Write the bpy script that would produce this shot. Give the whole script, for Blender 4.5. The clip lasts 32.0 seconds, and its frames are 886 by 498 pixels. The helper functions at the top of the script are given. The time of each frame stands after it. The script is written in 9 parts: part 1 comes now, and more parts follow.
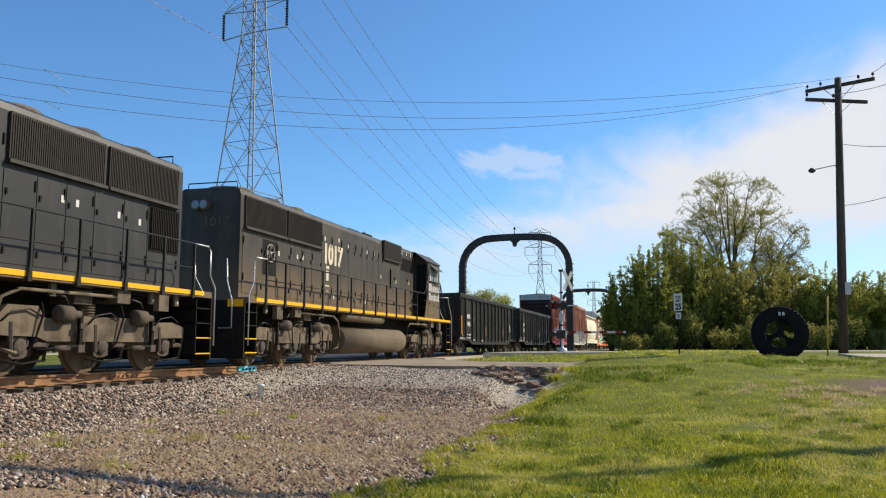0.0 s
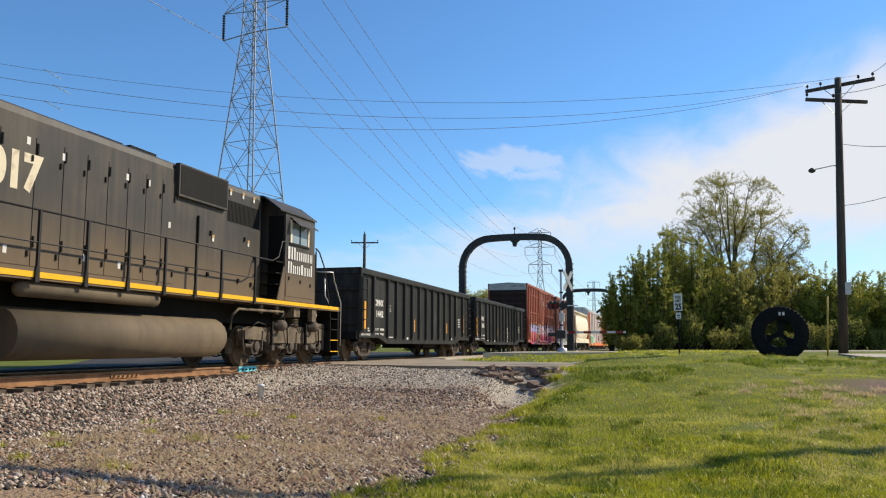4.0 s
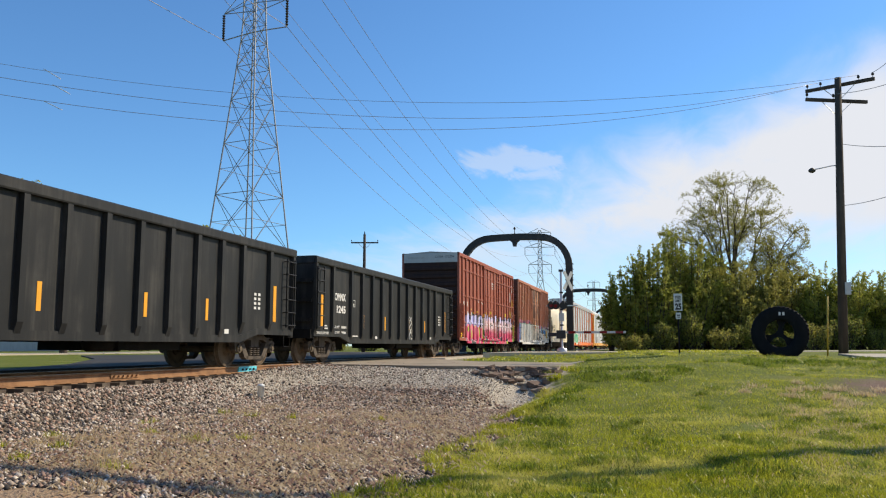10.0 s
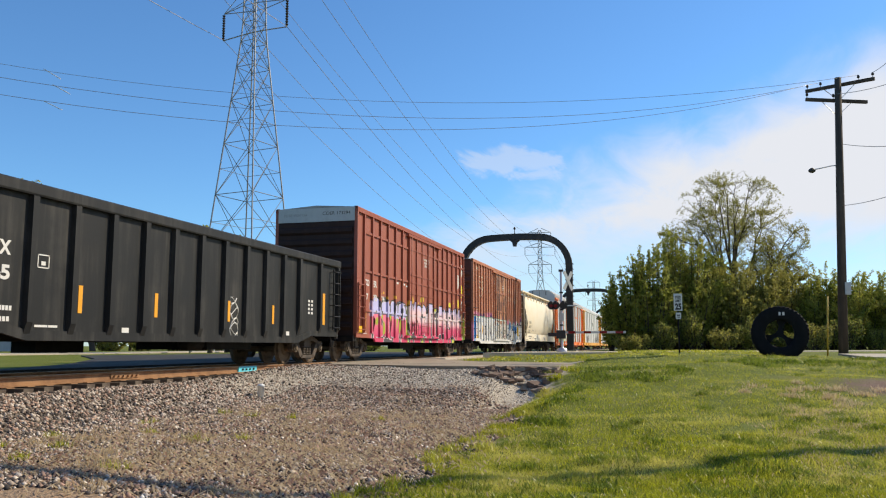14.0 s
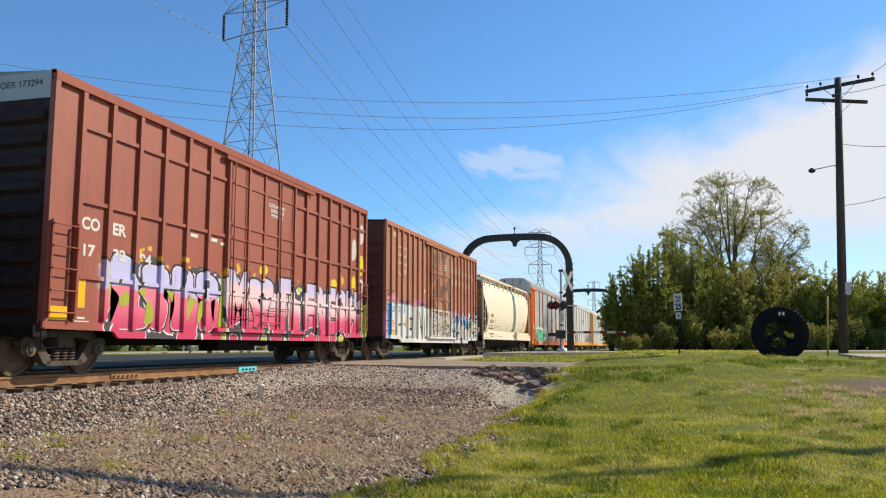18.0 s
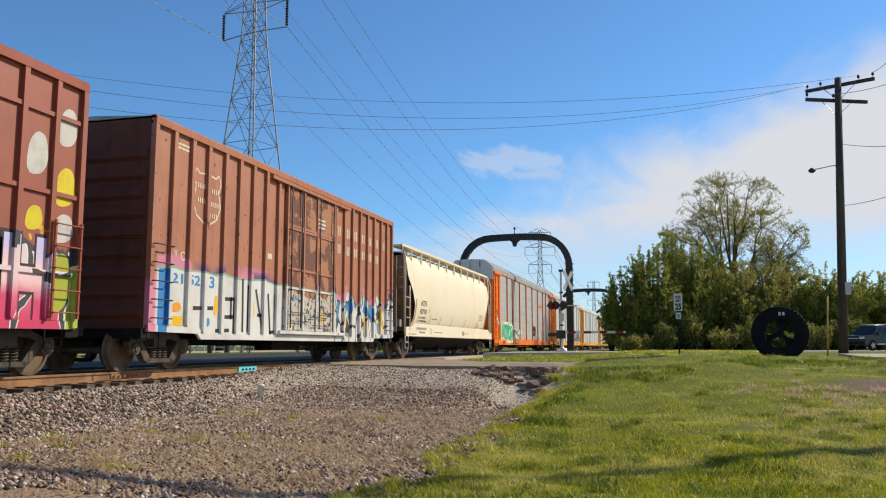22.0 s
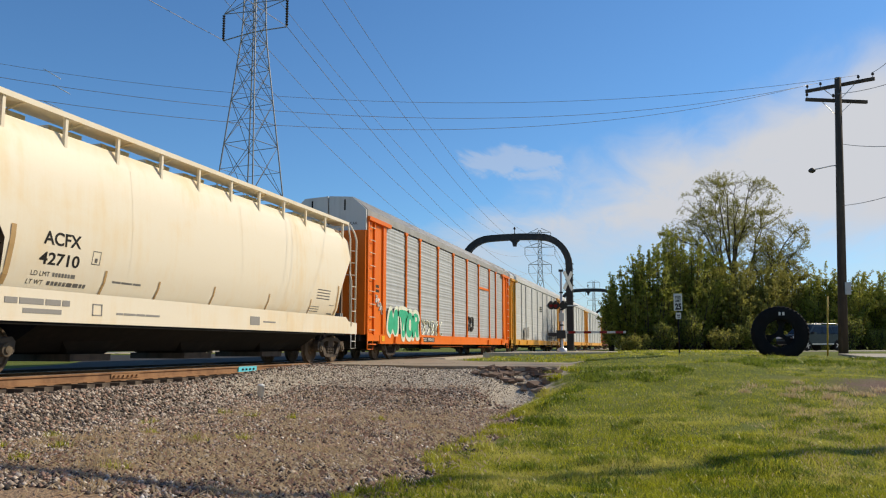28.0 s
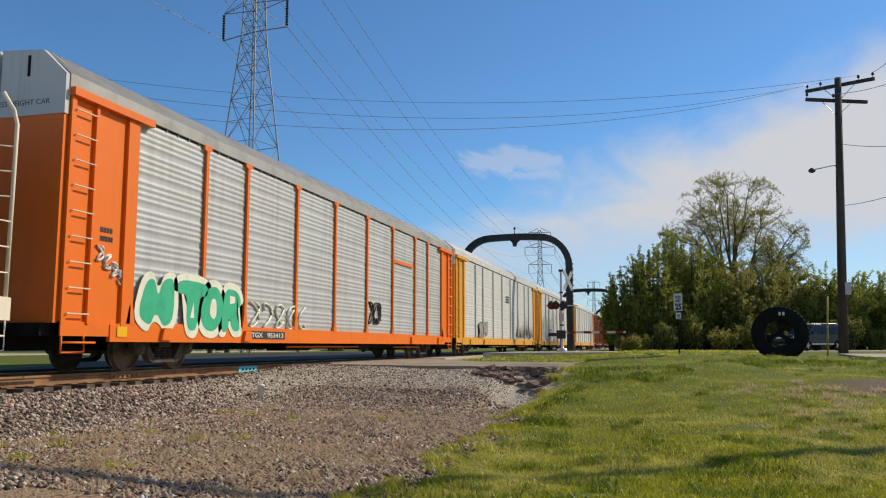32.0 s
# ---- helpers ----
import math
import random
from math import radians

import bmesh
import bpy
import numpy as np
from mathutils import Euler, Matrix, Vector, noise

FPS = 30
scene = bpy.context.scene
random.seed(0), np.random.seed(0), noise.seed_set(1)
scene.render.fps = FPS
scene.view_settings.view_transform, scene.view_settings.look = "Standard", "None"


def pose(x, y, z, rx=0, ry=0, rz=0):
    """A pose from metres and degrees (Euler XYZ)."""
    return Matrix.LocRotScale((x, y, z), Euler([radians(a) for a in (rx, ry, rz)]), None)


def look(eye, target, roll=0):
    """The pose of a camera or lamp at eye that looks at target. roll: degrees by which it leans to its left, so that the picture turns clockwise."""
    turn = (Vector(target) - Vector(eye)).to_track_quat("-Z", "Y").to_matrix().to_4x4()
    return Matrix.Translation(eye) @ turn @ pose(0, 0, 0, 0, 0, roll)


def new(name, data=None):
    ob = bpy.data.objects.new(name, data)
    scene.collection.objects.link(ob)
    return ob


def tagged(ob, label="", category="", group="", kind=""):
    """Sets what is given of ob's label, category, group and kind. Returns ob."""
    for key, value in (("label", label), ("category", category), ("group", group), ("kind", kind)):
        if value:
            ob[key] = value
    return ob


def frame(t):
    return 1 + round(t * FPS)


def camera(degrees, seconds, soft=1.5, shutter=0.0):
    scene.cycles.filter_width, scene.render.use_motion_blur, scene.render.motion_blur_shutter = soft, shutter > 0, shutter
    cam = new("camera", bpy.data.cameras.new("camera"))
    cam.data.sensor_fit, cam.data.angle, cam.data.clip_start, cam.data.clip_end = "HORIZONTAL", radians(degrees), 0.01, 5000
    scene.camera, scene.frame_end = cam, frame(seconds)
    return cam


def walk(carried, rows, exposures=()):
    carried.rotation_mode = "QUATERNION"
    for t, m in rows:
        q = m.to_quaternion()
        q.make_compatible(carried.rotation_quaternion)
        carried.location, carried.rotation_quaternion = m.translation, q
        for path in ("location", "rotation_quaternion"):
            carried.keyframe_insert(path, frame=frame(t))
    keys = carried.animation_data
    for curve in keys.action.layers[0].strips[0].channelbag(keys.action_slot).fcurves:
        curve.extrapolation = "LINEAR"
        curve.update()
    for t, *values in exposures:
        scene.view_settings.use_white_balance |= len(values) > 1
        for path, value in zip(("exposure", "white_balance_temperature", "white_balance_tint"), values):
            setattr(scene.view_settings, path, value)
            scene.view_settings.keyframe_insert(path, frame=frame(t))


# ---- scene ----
# The track runs along +x (away from the viewer); rail tops lie at z = 0; the train rolls towards -x.
EYE = Vector((0.0, -11.88, 0.537))
YAW, TILT = radians(15.25), radians(6.82)
FWD = Vector((math.cos(YAW), math.sin(YAW), 0))
RIGHT = Vector((math.sin(YAW), -math.cos(YAW), 0))
AIM = EYE + 50 * (FWD * math.cos(TILT) + Vector((0, 0, math.sin(TILT))))
cam = camera(57.24, 32.0, soft=1.15)
CAM = look(EYE, AIM)
walk(cam, [(0.0, CAM), (32.0, CAM)], exposures=[(0.0, 0.12), (21.0, 0.12), (22.0, -0.06), (23.0, -0.12), (24.0, -0.24), (28.0, -0.23), (32.0, -0.26)])

# ---- world and sun ----
SUN_AZ, SUN_EL = radians(-48), radians(36)   # azimuth from +x towards +y
SUN_DIR = Vector((math.cos(SUN_AZ) * math.cos(SUN_EL), math.sin(SUN_AZ) * math.cos(SUN_EL), math.sin(SUN_EL)))
sun = new("sun", bpy.data.lights.new("sun", "SUN"))
sun.data.energy, sun.data.angle, sun.data.color = 4.9, radians(0.53), (1.0, 0.87, 0.66)
sun.matrix_world = look(SUN_DIR * 100, (0, 0, 0))


def math_node(nt, op, a, b=0.0, c=0.0):
    n = nt.nodes.new("ShaderNodeMath")
    n.operation = op
    for i, v in enumerate((a, b, c)):
        if isinstance(v, (int, float)):
            n.inputs[i].default_value = v
        else:
            nt.links.new(v, n.inputs[i])
    return n.outputs[0]


def ramp01(nt, v, lo, hi):
    n = nt.nodes.new("ShaderNodeMapRange")
    n.interpolation_type = "SMOOTHSTEP"
    nt.links.new(v, n.inputs[0])
    n.inputs[1].default_value, n.inputs[2].default_value = lo, hi
    return n.outputs[0]


def mix(nt, fac, a, b, blend="MIX"):
    n = nt.nodes.new("ShaderNodeMix")
    n.data_type, n.blend_type = "RGBA", blend
    for i, v in ((0, fac), (6, a), (7, b)):
        if isinstance(v, (int, float)):
            n.inputs[i].default_value = v
        elif isinstance(v, tuple):
            n.inputs[i].default_value = (*v, 1) if len(v) == 3 else v
        else:
            nt.links.new(v, n.inputs[i])
    return n.outputs[2]


def noise_tex(nt, vec, scale, detail=3.0, rough=0.55, dist=0.0):
    n = nt.nodes.new("ShaderNodeTexNoise")
    n.inputs["Scale"].default_value, n.inputs["Detail"].default_value = scale, detail
    n.inputs["Roughness"].default_value, n.inputs["Distortion"].default_value = rough, dist
    nt.links.new(vec, n.inputs["Vector"])
    return n.outputs[0]


def mapped(nt, vec, scale=(1, 1, 1), loc=(0, 0, 0), rot=(0, 0, 0)):
    n = nt.nodes.new("ShaderNodeMapping")
    nt.links.new(vec, n.inputs[0])
    n.inputs[1].default_value, n.inputs[2].default_value, n.inputs[3].default_value = loc, rot, scale
    return n.outputs[0]


world = bpy.data.worlds.new("sky")
scene.world = world
world.use_nodes = True
nt = world.node_tree
nt.nodes.clear()
sky = nt.nodes.new("ShaderNodeTexSky")
sky.sky_type, sky.sun_disc = "NISHITA", False
sky.sun_elevation, sky.sun_rotation = SUN_EL, math.pi / 2 - SUN_AZ
sky.air_density, sky.dust_density, sky.ozone_density = 1.0, 0.15, 3.0
tc = nt.nodes.new("ShaderNodeTexCoord").outputs["Generated"]
sep = nt.nodes.new("ShaderNodeSeparateXYZ")
nt.links.new(tc, sep.inputs[0])
up = math_node(nt, "MAXIMUM", sep.outputs[2], 0.02)
flat = nt.nodes.new("ShaderNodeCombineXYZ")      # the cloud deck seen in plan
nt.links.new(math_node(nt, "DIVIDE", sep.outputs[0], math_node(nt, "ADD", up, 0.12)), flat.inputs[0])
nt.links.new(math_node(nt, "DIVIDE", sep.outputs[1], math_node(nt, "ADD", up, 0.12)), flat.inputs[1])
big = noise_tex(nt, mapped(nt, flat.outputs[0], (0.5, 0.9, 1), rot=(0, 0, 0.35)), 1.0, 5, 0.55, 0.4)
fine = noise_tex(nt, mapped(nt, flat.outputs[0], (1.6, 3.2, 1), rot=(0, 0, 0.35)), 1.6, 6, 0.6, 0.6)
# a bank of cloud lies over the horizon beyond the track's near side and thins out upwards
az = math_node(nt, "ARCTAN2", sep.outputs[1], sep.outputs[0])
edge = math_node(nt, "MULTIPLY_ADD", az, -0.34, 0.245)
edge = math_node(nt, "MINIMUM", math_node(nt, "MAXIMUM", edge, 0.08), 0.325)
gap = math_node(nt, "SUBTRACT", edge, sep.outputs[2])
gap = math_node(nt, "MULTIPLY_ADD", math_node(nt, "SUBTRACT", big, 0.5), 0.15, gap)
gap = math_node(nt, "MULTIPLY_ADD", math_node(nt, "SUBTRACT", fine, 0.5), 0.07, gap)
bank = ramp01(nt, gap, -0.03, 0.075)
bank = math_node(nt, "MULTIPLY", bank, math_node(nt, "MULTIPLY_ADD", ramp01(nt, math_node(nt, "MULTIPLY_ADD", big, 0.06, sep.outputs[2]), 0.11, 0.19), 0.6, 0.4))
holes = ramp01(nt, math_node(nt, "MULTIPLY_ADD", fine, 0.5, big), 0.52, 0.80)
bank = math_node(nt, "MULTIPLY", bank, math_node(nt, "MULTIPLY_ADD", holes, 0.35, 0.66))
wisp = math_node(nt, "MULTIPLY", ramp01(nt, fine, 0.60, 0.78), ramp01(nt, big, 0.50, 0.62))
wisp = math_node(nt, "MULTIPLY", wisp, 0.12)
# one small ragged cloud above the bank
pa = math_node(nt, "MULTIPLY", math_node(nt, "SUBTRACT", az, 0.165), 15.0)
pb = math_node(nt, "MULTIPLY", math_node(nt, "SUBTRACT", sep.outputs[2], 0.222), 45.0)
pr = math_node(nt, "ADD", math_node(nt, "MULTIPLY", pa, pa), math_node(nt, "MULTIPLY", pb, pb))
pr = math_node(nt, "MULTIPLY_ADD", math_node(nt, "SUBTRACT", fine, 0.5), -7.0, pr)
wisp = math_node(nt, "MAXIMUM", wisp, math_node(nt, "MULTIPLY_ADD", ramp01(nt, pr, 0.0, 1.3), -0.42, 0.42))
cover = math_node(nt, "MAXIMUM", bank, wisp)
# thin haze near the horizon keeps blue
tint = mix(nt, 0.62, sky.outputs[0], (0.45, 0.98, 1.38), "MULTIPLY")
col = mix(nt, cover, tint, (6.05, 6.2, 6.6))
bg = nt.nodes.new("ShaderNodeBackground")
bg.inputs[1].default_value = 0.122
out = nt.nodes.new("ShaderNodeOutputWorld")
nt.links.new(col, bg.inputs[0])
nt.links.new(bg.outputs[0], out.inputs[0])


# ---- materials ----
def shader(name):
    m = bpy.data.materials.new(name)
    m.use_nodes = True
    return m, m.node_tree, m.node_tree.nodes["Principled BSDF"]


def coords(nt):
    return nt.nodes.new("ShaderNodeTexCoord").outputs["Object"]


def bump(nt, b, height, dist=0.01, strength=0.6):
    n = nt.nodes.new("ShaderNodeBump")
    n.inputs["Strength"].default_value, n.inputs["Distance"].default_value = strength, dist
    nt.links.new(height, n.inputs["Height"])
    nt.links.new(n.outputs[0], b.inputs["Normal"])


def worn(name, c1, c2, rough=0.6, scale=1.2, cover=(0.42, 0.72), streaks=0.4, metal=0.0, grain=30, gdist=0.004, vary=0.0, dust=None, gloss=0.28):
    """Paint c1 with stains and streaks of c2, at two scales."""
    m, nt, b = shader(name)
    v = coords(nt)
    a = noise_tex(nt, v, scale, 5, 0.6, 0.3)
    s = noise_tex(nt, mapped(nt, v, (5, 5, 0.35)), 1.0, 4, 0.6)
    f = math_node(nt, "MULTIPLY_ADD", s, streaks, math_node(nt, "MULTIPLY", a, 1 - streaks))
    f = ramp01(nt, f, *cover)
    col = mix(nt, f, c1, c2)
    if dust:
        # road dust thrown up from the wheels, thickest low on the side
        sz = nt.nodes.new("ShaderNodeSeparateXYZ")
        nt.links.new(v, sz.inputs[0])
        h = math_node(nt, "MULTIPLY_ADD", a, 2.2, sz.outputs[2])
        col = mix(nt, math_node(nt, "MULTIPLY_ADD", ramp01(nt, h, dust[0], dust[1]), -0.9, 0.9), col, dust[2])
    g = noise_tex(nt, v, grain, 4, 0.6)
    col = mix(nt, math_node(nt, "MULTIPLY", g, 0.5), col, (0.35, 0.35, 0.35), "OVERLAY")
    if vary:
        oi = nt.nodes.new("ShaderNodeObjectInfo")
        col = mix(nt, math_node(nt, "MULTIPLY", oi.outputs["Random"], vary), col, c2)
    nt.links.new(col, b.inputs["Base Color"])
    nt.links.new(math_node(nt, "MULTIPLY_ADD", a, 0.25, rough - 0.12), b.inputs["Roughness"])
    b.inputs["Metallic"].default_value = metal
    b.inputs["Specular IOR Level"].default_value = gloss
    bump(nt, b, math_node(nt, "MULTIPLY_ADD", g, 0.4, a), gdist, 0.35)
    return m


def plain(name, col, rough=0.6, metal=0.0, var=0.12):
    return worn(name, col, tuple(c * (1 - var) for c in col), rough, 4.0, metal=metal)


M = {}
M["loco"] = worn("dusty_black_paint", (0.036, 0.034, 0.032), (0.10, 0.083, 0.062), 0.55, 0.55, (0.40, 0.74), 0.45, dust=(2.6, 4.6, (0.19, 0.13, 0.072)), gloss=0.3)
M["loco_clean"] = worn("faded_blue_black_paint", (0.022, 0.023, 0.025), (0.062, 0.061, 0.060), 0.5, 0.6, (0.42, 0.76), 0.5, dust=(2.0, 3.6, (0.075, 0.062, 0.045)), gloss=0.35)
M["loco_low"] = worn("dusty_frame", (0.20, 0.155, 0.105), (0.085, 0.066, 0.048), 0.85, 2.6, (0.38, 0.66), 0.25)
M["tank"] = worn("dusty_tank_paint", (0.165, 0.125, 0.08), (0.10, 0.078, 0.054), 0.75, 0.7, (0.4, 0.75), 0.3)
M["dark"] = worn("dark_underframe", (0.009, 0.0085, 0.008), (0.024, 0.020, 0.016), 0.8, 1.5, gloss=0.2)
M["radiator"] = worn("radiator_screen", (0.036, 0.031, 0.027), (0.066, 0.054, 0.042), 0.75, 1.4)
# grille black, also used to paint shade in the locomotive's recesses
M["grille"] = worn("black_grille_and_shade", (0.008, 0.008, 0.008), (0.012, 0.011, 0.01), 0.8, gloss=0.2)
M["yellow"] = worn("yellow_stripe_paint", (0.88, 0.50, 0.012), (0.55, 0.31, 0.03), 0.5, 3.0, (0.55, 0.82), 0.5)
M["white"] = plain("white_paint", (0.72, 0.70, 0.66), 0.5)
M["cream_mark"] = worn("cream_lettering_paint", (0.72, 0.64, 0.48), (0.4, 0.3, 0.2), 0.6, 6.0, (0.5, 0.75), 0.3)
M["silver"] = plain("bare_handrail_steel", (0.62, 0.60, 0.58), 0.38, 0.55)
M["black_rail"] = plain("black_handrail_paint", (0.02, 0.02, 0.02), 0.5)
M["wheel"] = worn("rusty_wheel_steel", (0.20, 0.14, 0.09), (0.07, 0.052, 0.038), 0.75, 3.0, metal=0.1)
M["tread"] = plain("polished_tread_steel", (0.45, 0.42, 0.38), 0.35, 0.8)
M["truckm"] = worn("rusty_truck_casting", (0.11, 0.085, 0.065), (0.05, 0.042, 0.036), 0.8, 3.0, grain=60)
M["gond"] = worn("black_gondola_paint", (0.019, 0.019, 0.019), (0.062, 0.058, 0.052), 0.48, 1.1, (0.44, 0.74), 0.6, grain=14, gdist=0.008, gloss=0.2)
M["orange_bar"] = plain("orange_reflector", (0.85, 0.40, 0.03), 0.45)
M["boxred"] = worn("boxcar_red_paint", (0.345, 0.088, 0.048), (0.26, 0.066, 0.038), 0.55, 1.0, (0.4, 0.75), 0.5)
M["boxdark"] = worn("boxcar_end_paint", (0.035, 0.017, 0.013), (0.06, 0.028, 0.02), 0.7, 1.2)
# maroon with the shade of the end walls put into its colour
M["boxend"] = worn("shaded_maroon_end_paint", (0.15, 0.052, 0.036), (0.09, 0.034, 0.026), 0.75, 1.2)
M["slope"] = worn("brown_slope_sheet", (0.30, 0.21, 0.14), (0.16, 0.105, 0.07), 0.85, 1.4)
M["boxbrown"] = worn("faded_brown_paint", (0.45, 0.175, 0.095), (0.32, 0.115, 0.063), 0.65, 0.9, (0.42, 0.75), 0.55)
M["endgrey"] = plain("pale_end_band", (0.55, 0.55, 0.53), 0.6)
M["cream"] = worn("stained_cream_paint", (0.85, 0.765, 0.61), (0.82, 0.66, 0.43), 0.5, 0.45, (0.45, 0.72), 0.3, grain=18)
M["stripe"] = plain("tan_stripe", (0.52, 0.33, 0.14), 0.6)
M["ink"] = plain("black_stencil", (0.05, 0.045, 0.04), 0.6)
M["greymark"] = plain("grey_stencil", (0.33, 0.31, 0.28), 0.6)
M["orange"] = worn("orange_paint", (0.84, 0.19, 0.012), (0.62, 0.14, 0.02), 0.45, 1.0, (0.5, 0.85), 0.5)
M["rackyellow"] = worn("autorack_yellow_paint", (0.72, 0.36, 0.04), (0.5, 0.24, 0.05), 0.5, 1.2, (0.5, 0.8))
M["galv"] = worn("galvanised_panel", (0.52, 0.53, 0.53), (0.40, 0.40, 0.39), 0.5, 0.8, (0.4, 0.75), 0.6, metal=0.15)
M["galvwhite"] = worn("pale_panel", (0.62, 0.62, 0.60), (0.45, 0.45, 0.43), 0.55, 0.7, (0.45, 0.8), 0.6)
M["roof"] = worn("grey_steel_roof", (0.42, 0.41, 0.39), (0.28, 0.27, 0.25), 0.55, 0.9, (0.4, 0.75), 0.2, metal=0.2)
M["glass"] = plain("cab_glass", (0.25, 0.33, 0.38), 0.08)
M["rail"] = worn("rusty_rail_steel", (0.36, 0.195, 0.095), (0.22, 0.115, 0.06), 0.75, 2.0, (0.4, 0.7), 0.0, metal=0.1)
M["railtop"] = plain("polished_rail_head", (0.5, 0.47, 0.43), 0.3, 0.8)
M["tie"] = worn("weathered_timber_tie", (0.085, 0.062, 0.048), (0.16, 0.125, 0.095), 0.9, 3.0, (0.4, 0.7), 0.2)
M["cyan"] = worn("cyan_joint_paint", (0.16, 0.66, 0.78), (0.08, 0.40, 0.50), 0.6, 12, (0.55, 0.75))
M["pvc"] = plain("white_pvc", (0.78, 0.78, 0.76), 0.4)
M["pole"] = worn("weathered_pole_wood", (0.065, 0.05, 0.04), (0.13, 0.10, 0.075), 0.9, 2.0, (0.4, 0.7), 0.7)
M["arch"] = worn("weathered_dark_steel_arch", (0.035, 0.035, 0.036), (0.075, 0.065, 0.055), 0.6, 1.0)
M["tower"] = plain("galvanised_tower_steel", (0.34, 0.345, 0.35), 0.5, 0.3)
M["wire"] = plain("conductor_wire", (0.34, 0.31, 0.29), 0.5, 0.2)
M["insul"] = plain("dark_insulator_glaze", (0.05, 0.035, 0.03), 0.2)
M["rubber"] = worn("black_tire_rubber", (0.009, 0.009, 0.009), (0.018, 0.018, 0.018), 0.85, 4.0, grain=50, gloss=0.2)
M["redlens"] = plain("red_lens", (0.22, 0.015, 0.015), 0.15)
M["guard"] = plain("yellow_guy_guard", (0.65, 0.42, 0.05), 0.5)
M["suv"] = plain("slate_blue_car_paint", (0.045, 0.058, 0.066), 0.22, 0.3)
M["carglass"] = plain("dark_car_glass", (0.015, 0.018, 0.02), 0.05)
M["concrete"] = worn("pale_concrete", (0.52, 0.45, 0.34), (0.38, 0.32, 0.235), 0.9, 1.0, grain=25)
M["asphalt"] = worn("worn_asphalt", (0.036, 0.034, 0.032), (0.06, 0.055, 0.05), 0.9, 0.6, (0.35, 0.7), 0.0, grain=40)
M["crossing"] = worn("dusty_crossing_asphalt", (0.38, 0.31, 0.22), (0.26, 0.205, 0.145), 0.95, 0.9, (0.35, 0.7), 0.0, grain=30)
M["bark"] = worn("grey_brown_bark", (0.09, 0.07, 0.05), (0.05, 0.04, 0.03), 0.95, 5.0)
M["siding"] = worn("pale_house_siding", (0.5, 0.5, 0.48), (0.4, 0.4, 0.38), 0.7, 1.0)
M["shingle"] = worn("grey_roof_shingle", (0.12, 0.115, 0.11), (0.07, 0.07, 0.07), 0.9, 3.0)


def leafy(name, c1, c2, c3, rough=0.6):
    m, nt, b = shader(name)
    g = nt.nodes.new("ShaderNodeNewGeometry")
    v = coords(nt)
    col = mix(nt, g.outputs["Random Per Island"], c1, c2)
    col = mix(nt, ramp01(nt, noise_tex(nt, v, 0.5, 3), 0.45, 0.7), col, c3)
    nt.links.new(col, b.inputs["Base Color"])
    b.inputs["Roughness"].default_value = rough
    b.inputs["Specular IOR Level"].default_value = 0.25
    t = nt.nodes.new("ShaderNodeBsdfTranslucent")
    nt.links.new(col, t.inputs[0])
    mx = nt.nodes.new("ShaderNodeMixShader")
    mx.inputs[0].default_value = 0.5
    nt.links.new(b.outputs[0], mx.inputs[1])
    nt.links.new(t.outputs[0], mx.inputs[2])
    nt.links.new(mx.outputs[0], nt.nodes["Material Output"].inputs[0])
    return m


M["leaf"] = leafy("spring_leaves", (0.17, 0.195, 0.03), (0.42, 0.425, 0.07), (0.46, 0.43, 0.10))
M["leaf_olive"] = leafy("young_olive_leaves", (0.20, 0.195, 0.042), (0.45, 0.42, 0.10), (0.42, 0.38, 0.09))
# shaded copy of the leaves: the shade is put into the colour
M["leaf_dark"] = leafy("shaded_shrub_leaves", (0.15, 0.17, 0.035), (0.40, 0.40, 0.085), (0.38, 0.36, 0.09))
M["blade"] = leafy("grass_blades", (0.17, 0.20, 0.012), (0.57, 0.56, 0.042), (0.62, 0.56, 0.13), 0.34)
M["blade_deep"] = leafy("deep_green_blades", (0.07, 0.11, 0.012), (0.26, 0.32, 0.035), (0.24, 0.28, 0.04), 0.4)
M["twig"] = leafy("reddish_leaf_litter", (0.42, 0.25, 0.17), (0.18, 0.11, 0.075), (0.52, 0.36, 0.26))
M["straw"] = leafy("dry_straw", (0.70, 0.57, 0.36), (0.46, 0.34, 0.20), (0.58, 0.44, 0.27))


def stones(name, cols, rough=0.9):
    m, nt, b = shader(name)
    g = nt.nodes.new("ShaderNodeNewGeometry")
    r = nt.nodes.new("ShaderNodeValToRGB")
    r.color_ramp.interpolation = "CONSTANT"
    el = r.color_ramp.elements
    el[0].color = (*cols[0], 1)
    el[1].position, el[1].color = 1 / len(cols), (*cols[1], 1)
    for i, c in enumerate(cols[2:], 2):
        e = el.new(i / len(cols))
        e.color = (*c, 1)
    nt.links.new(g.outputs["Random Per Island"], r.inputs[0])
    n = noise_tex(nt, coords(nt), 60, 3)
    nt.links.new(mix(nt, math_node(nt, "MULTIPLY", n, 0.6), r.outputs[0], (0.35, 0.35, 0.35), "OVERLAY"), b.inputs["Base Color"])
    b.inputs["Roughness"].default_value = rough
    return m


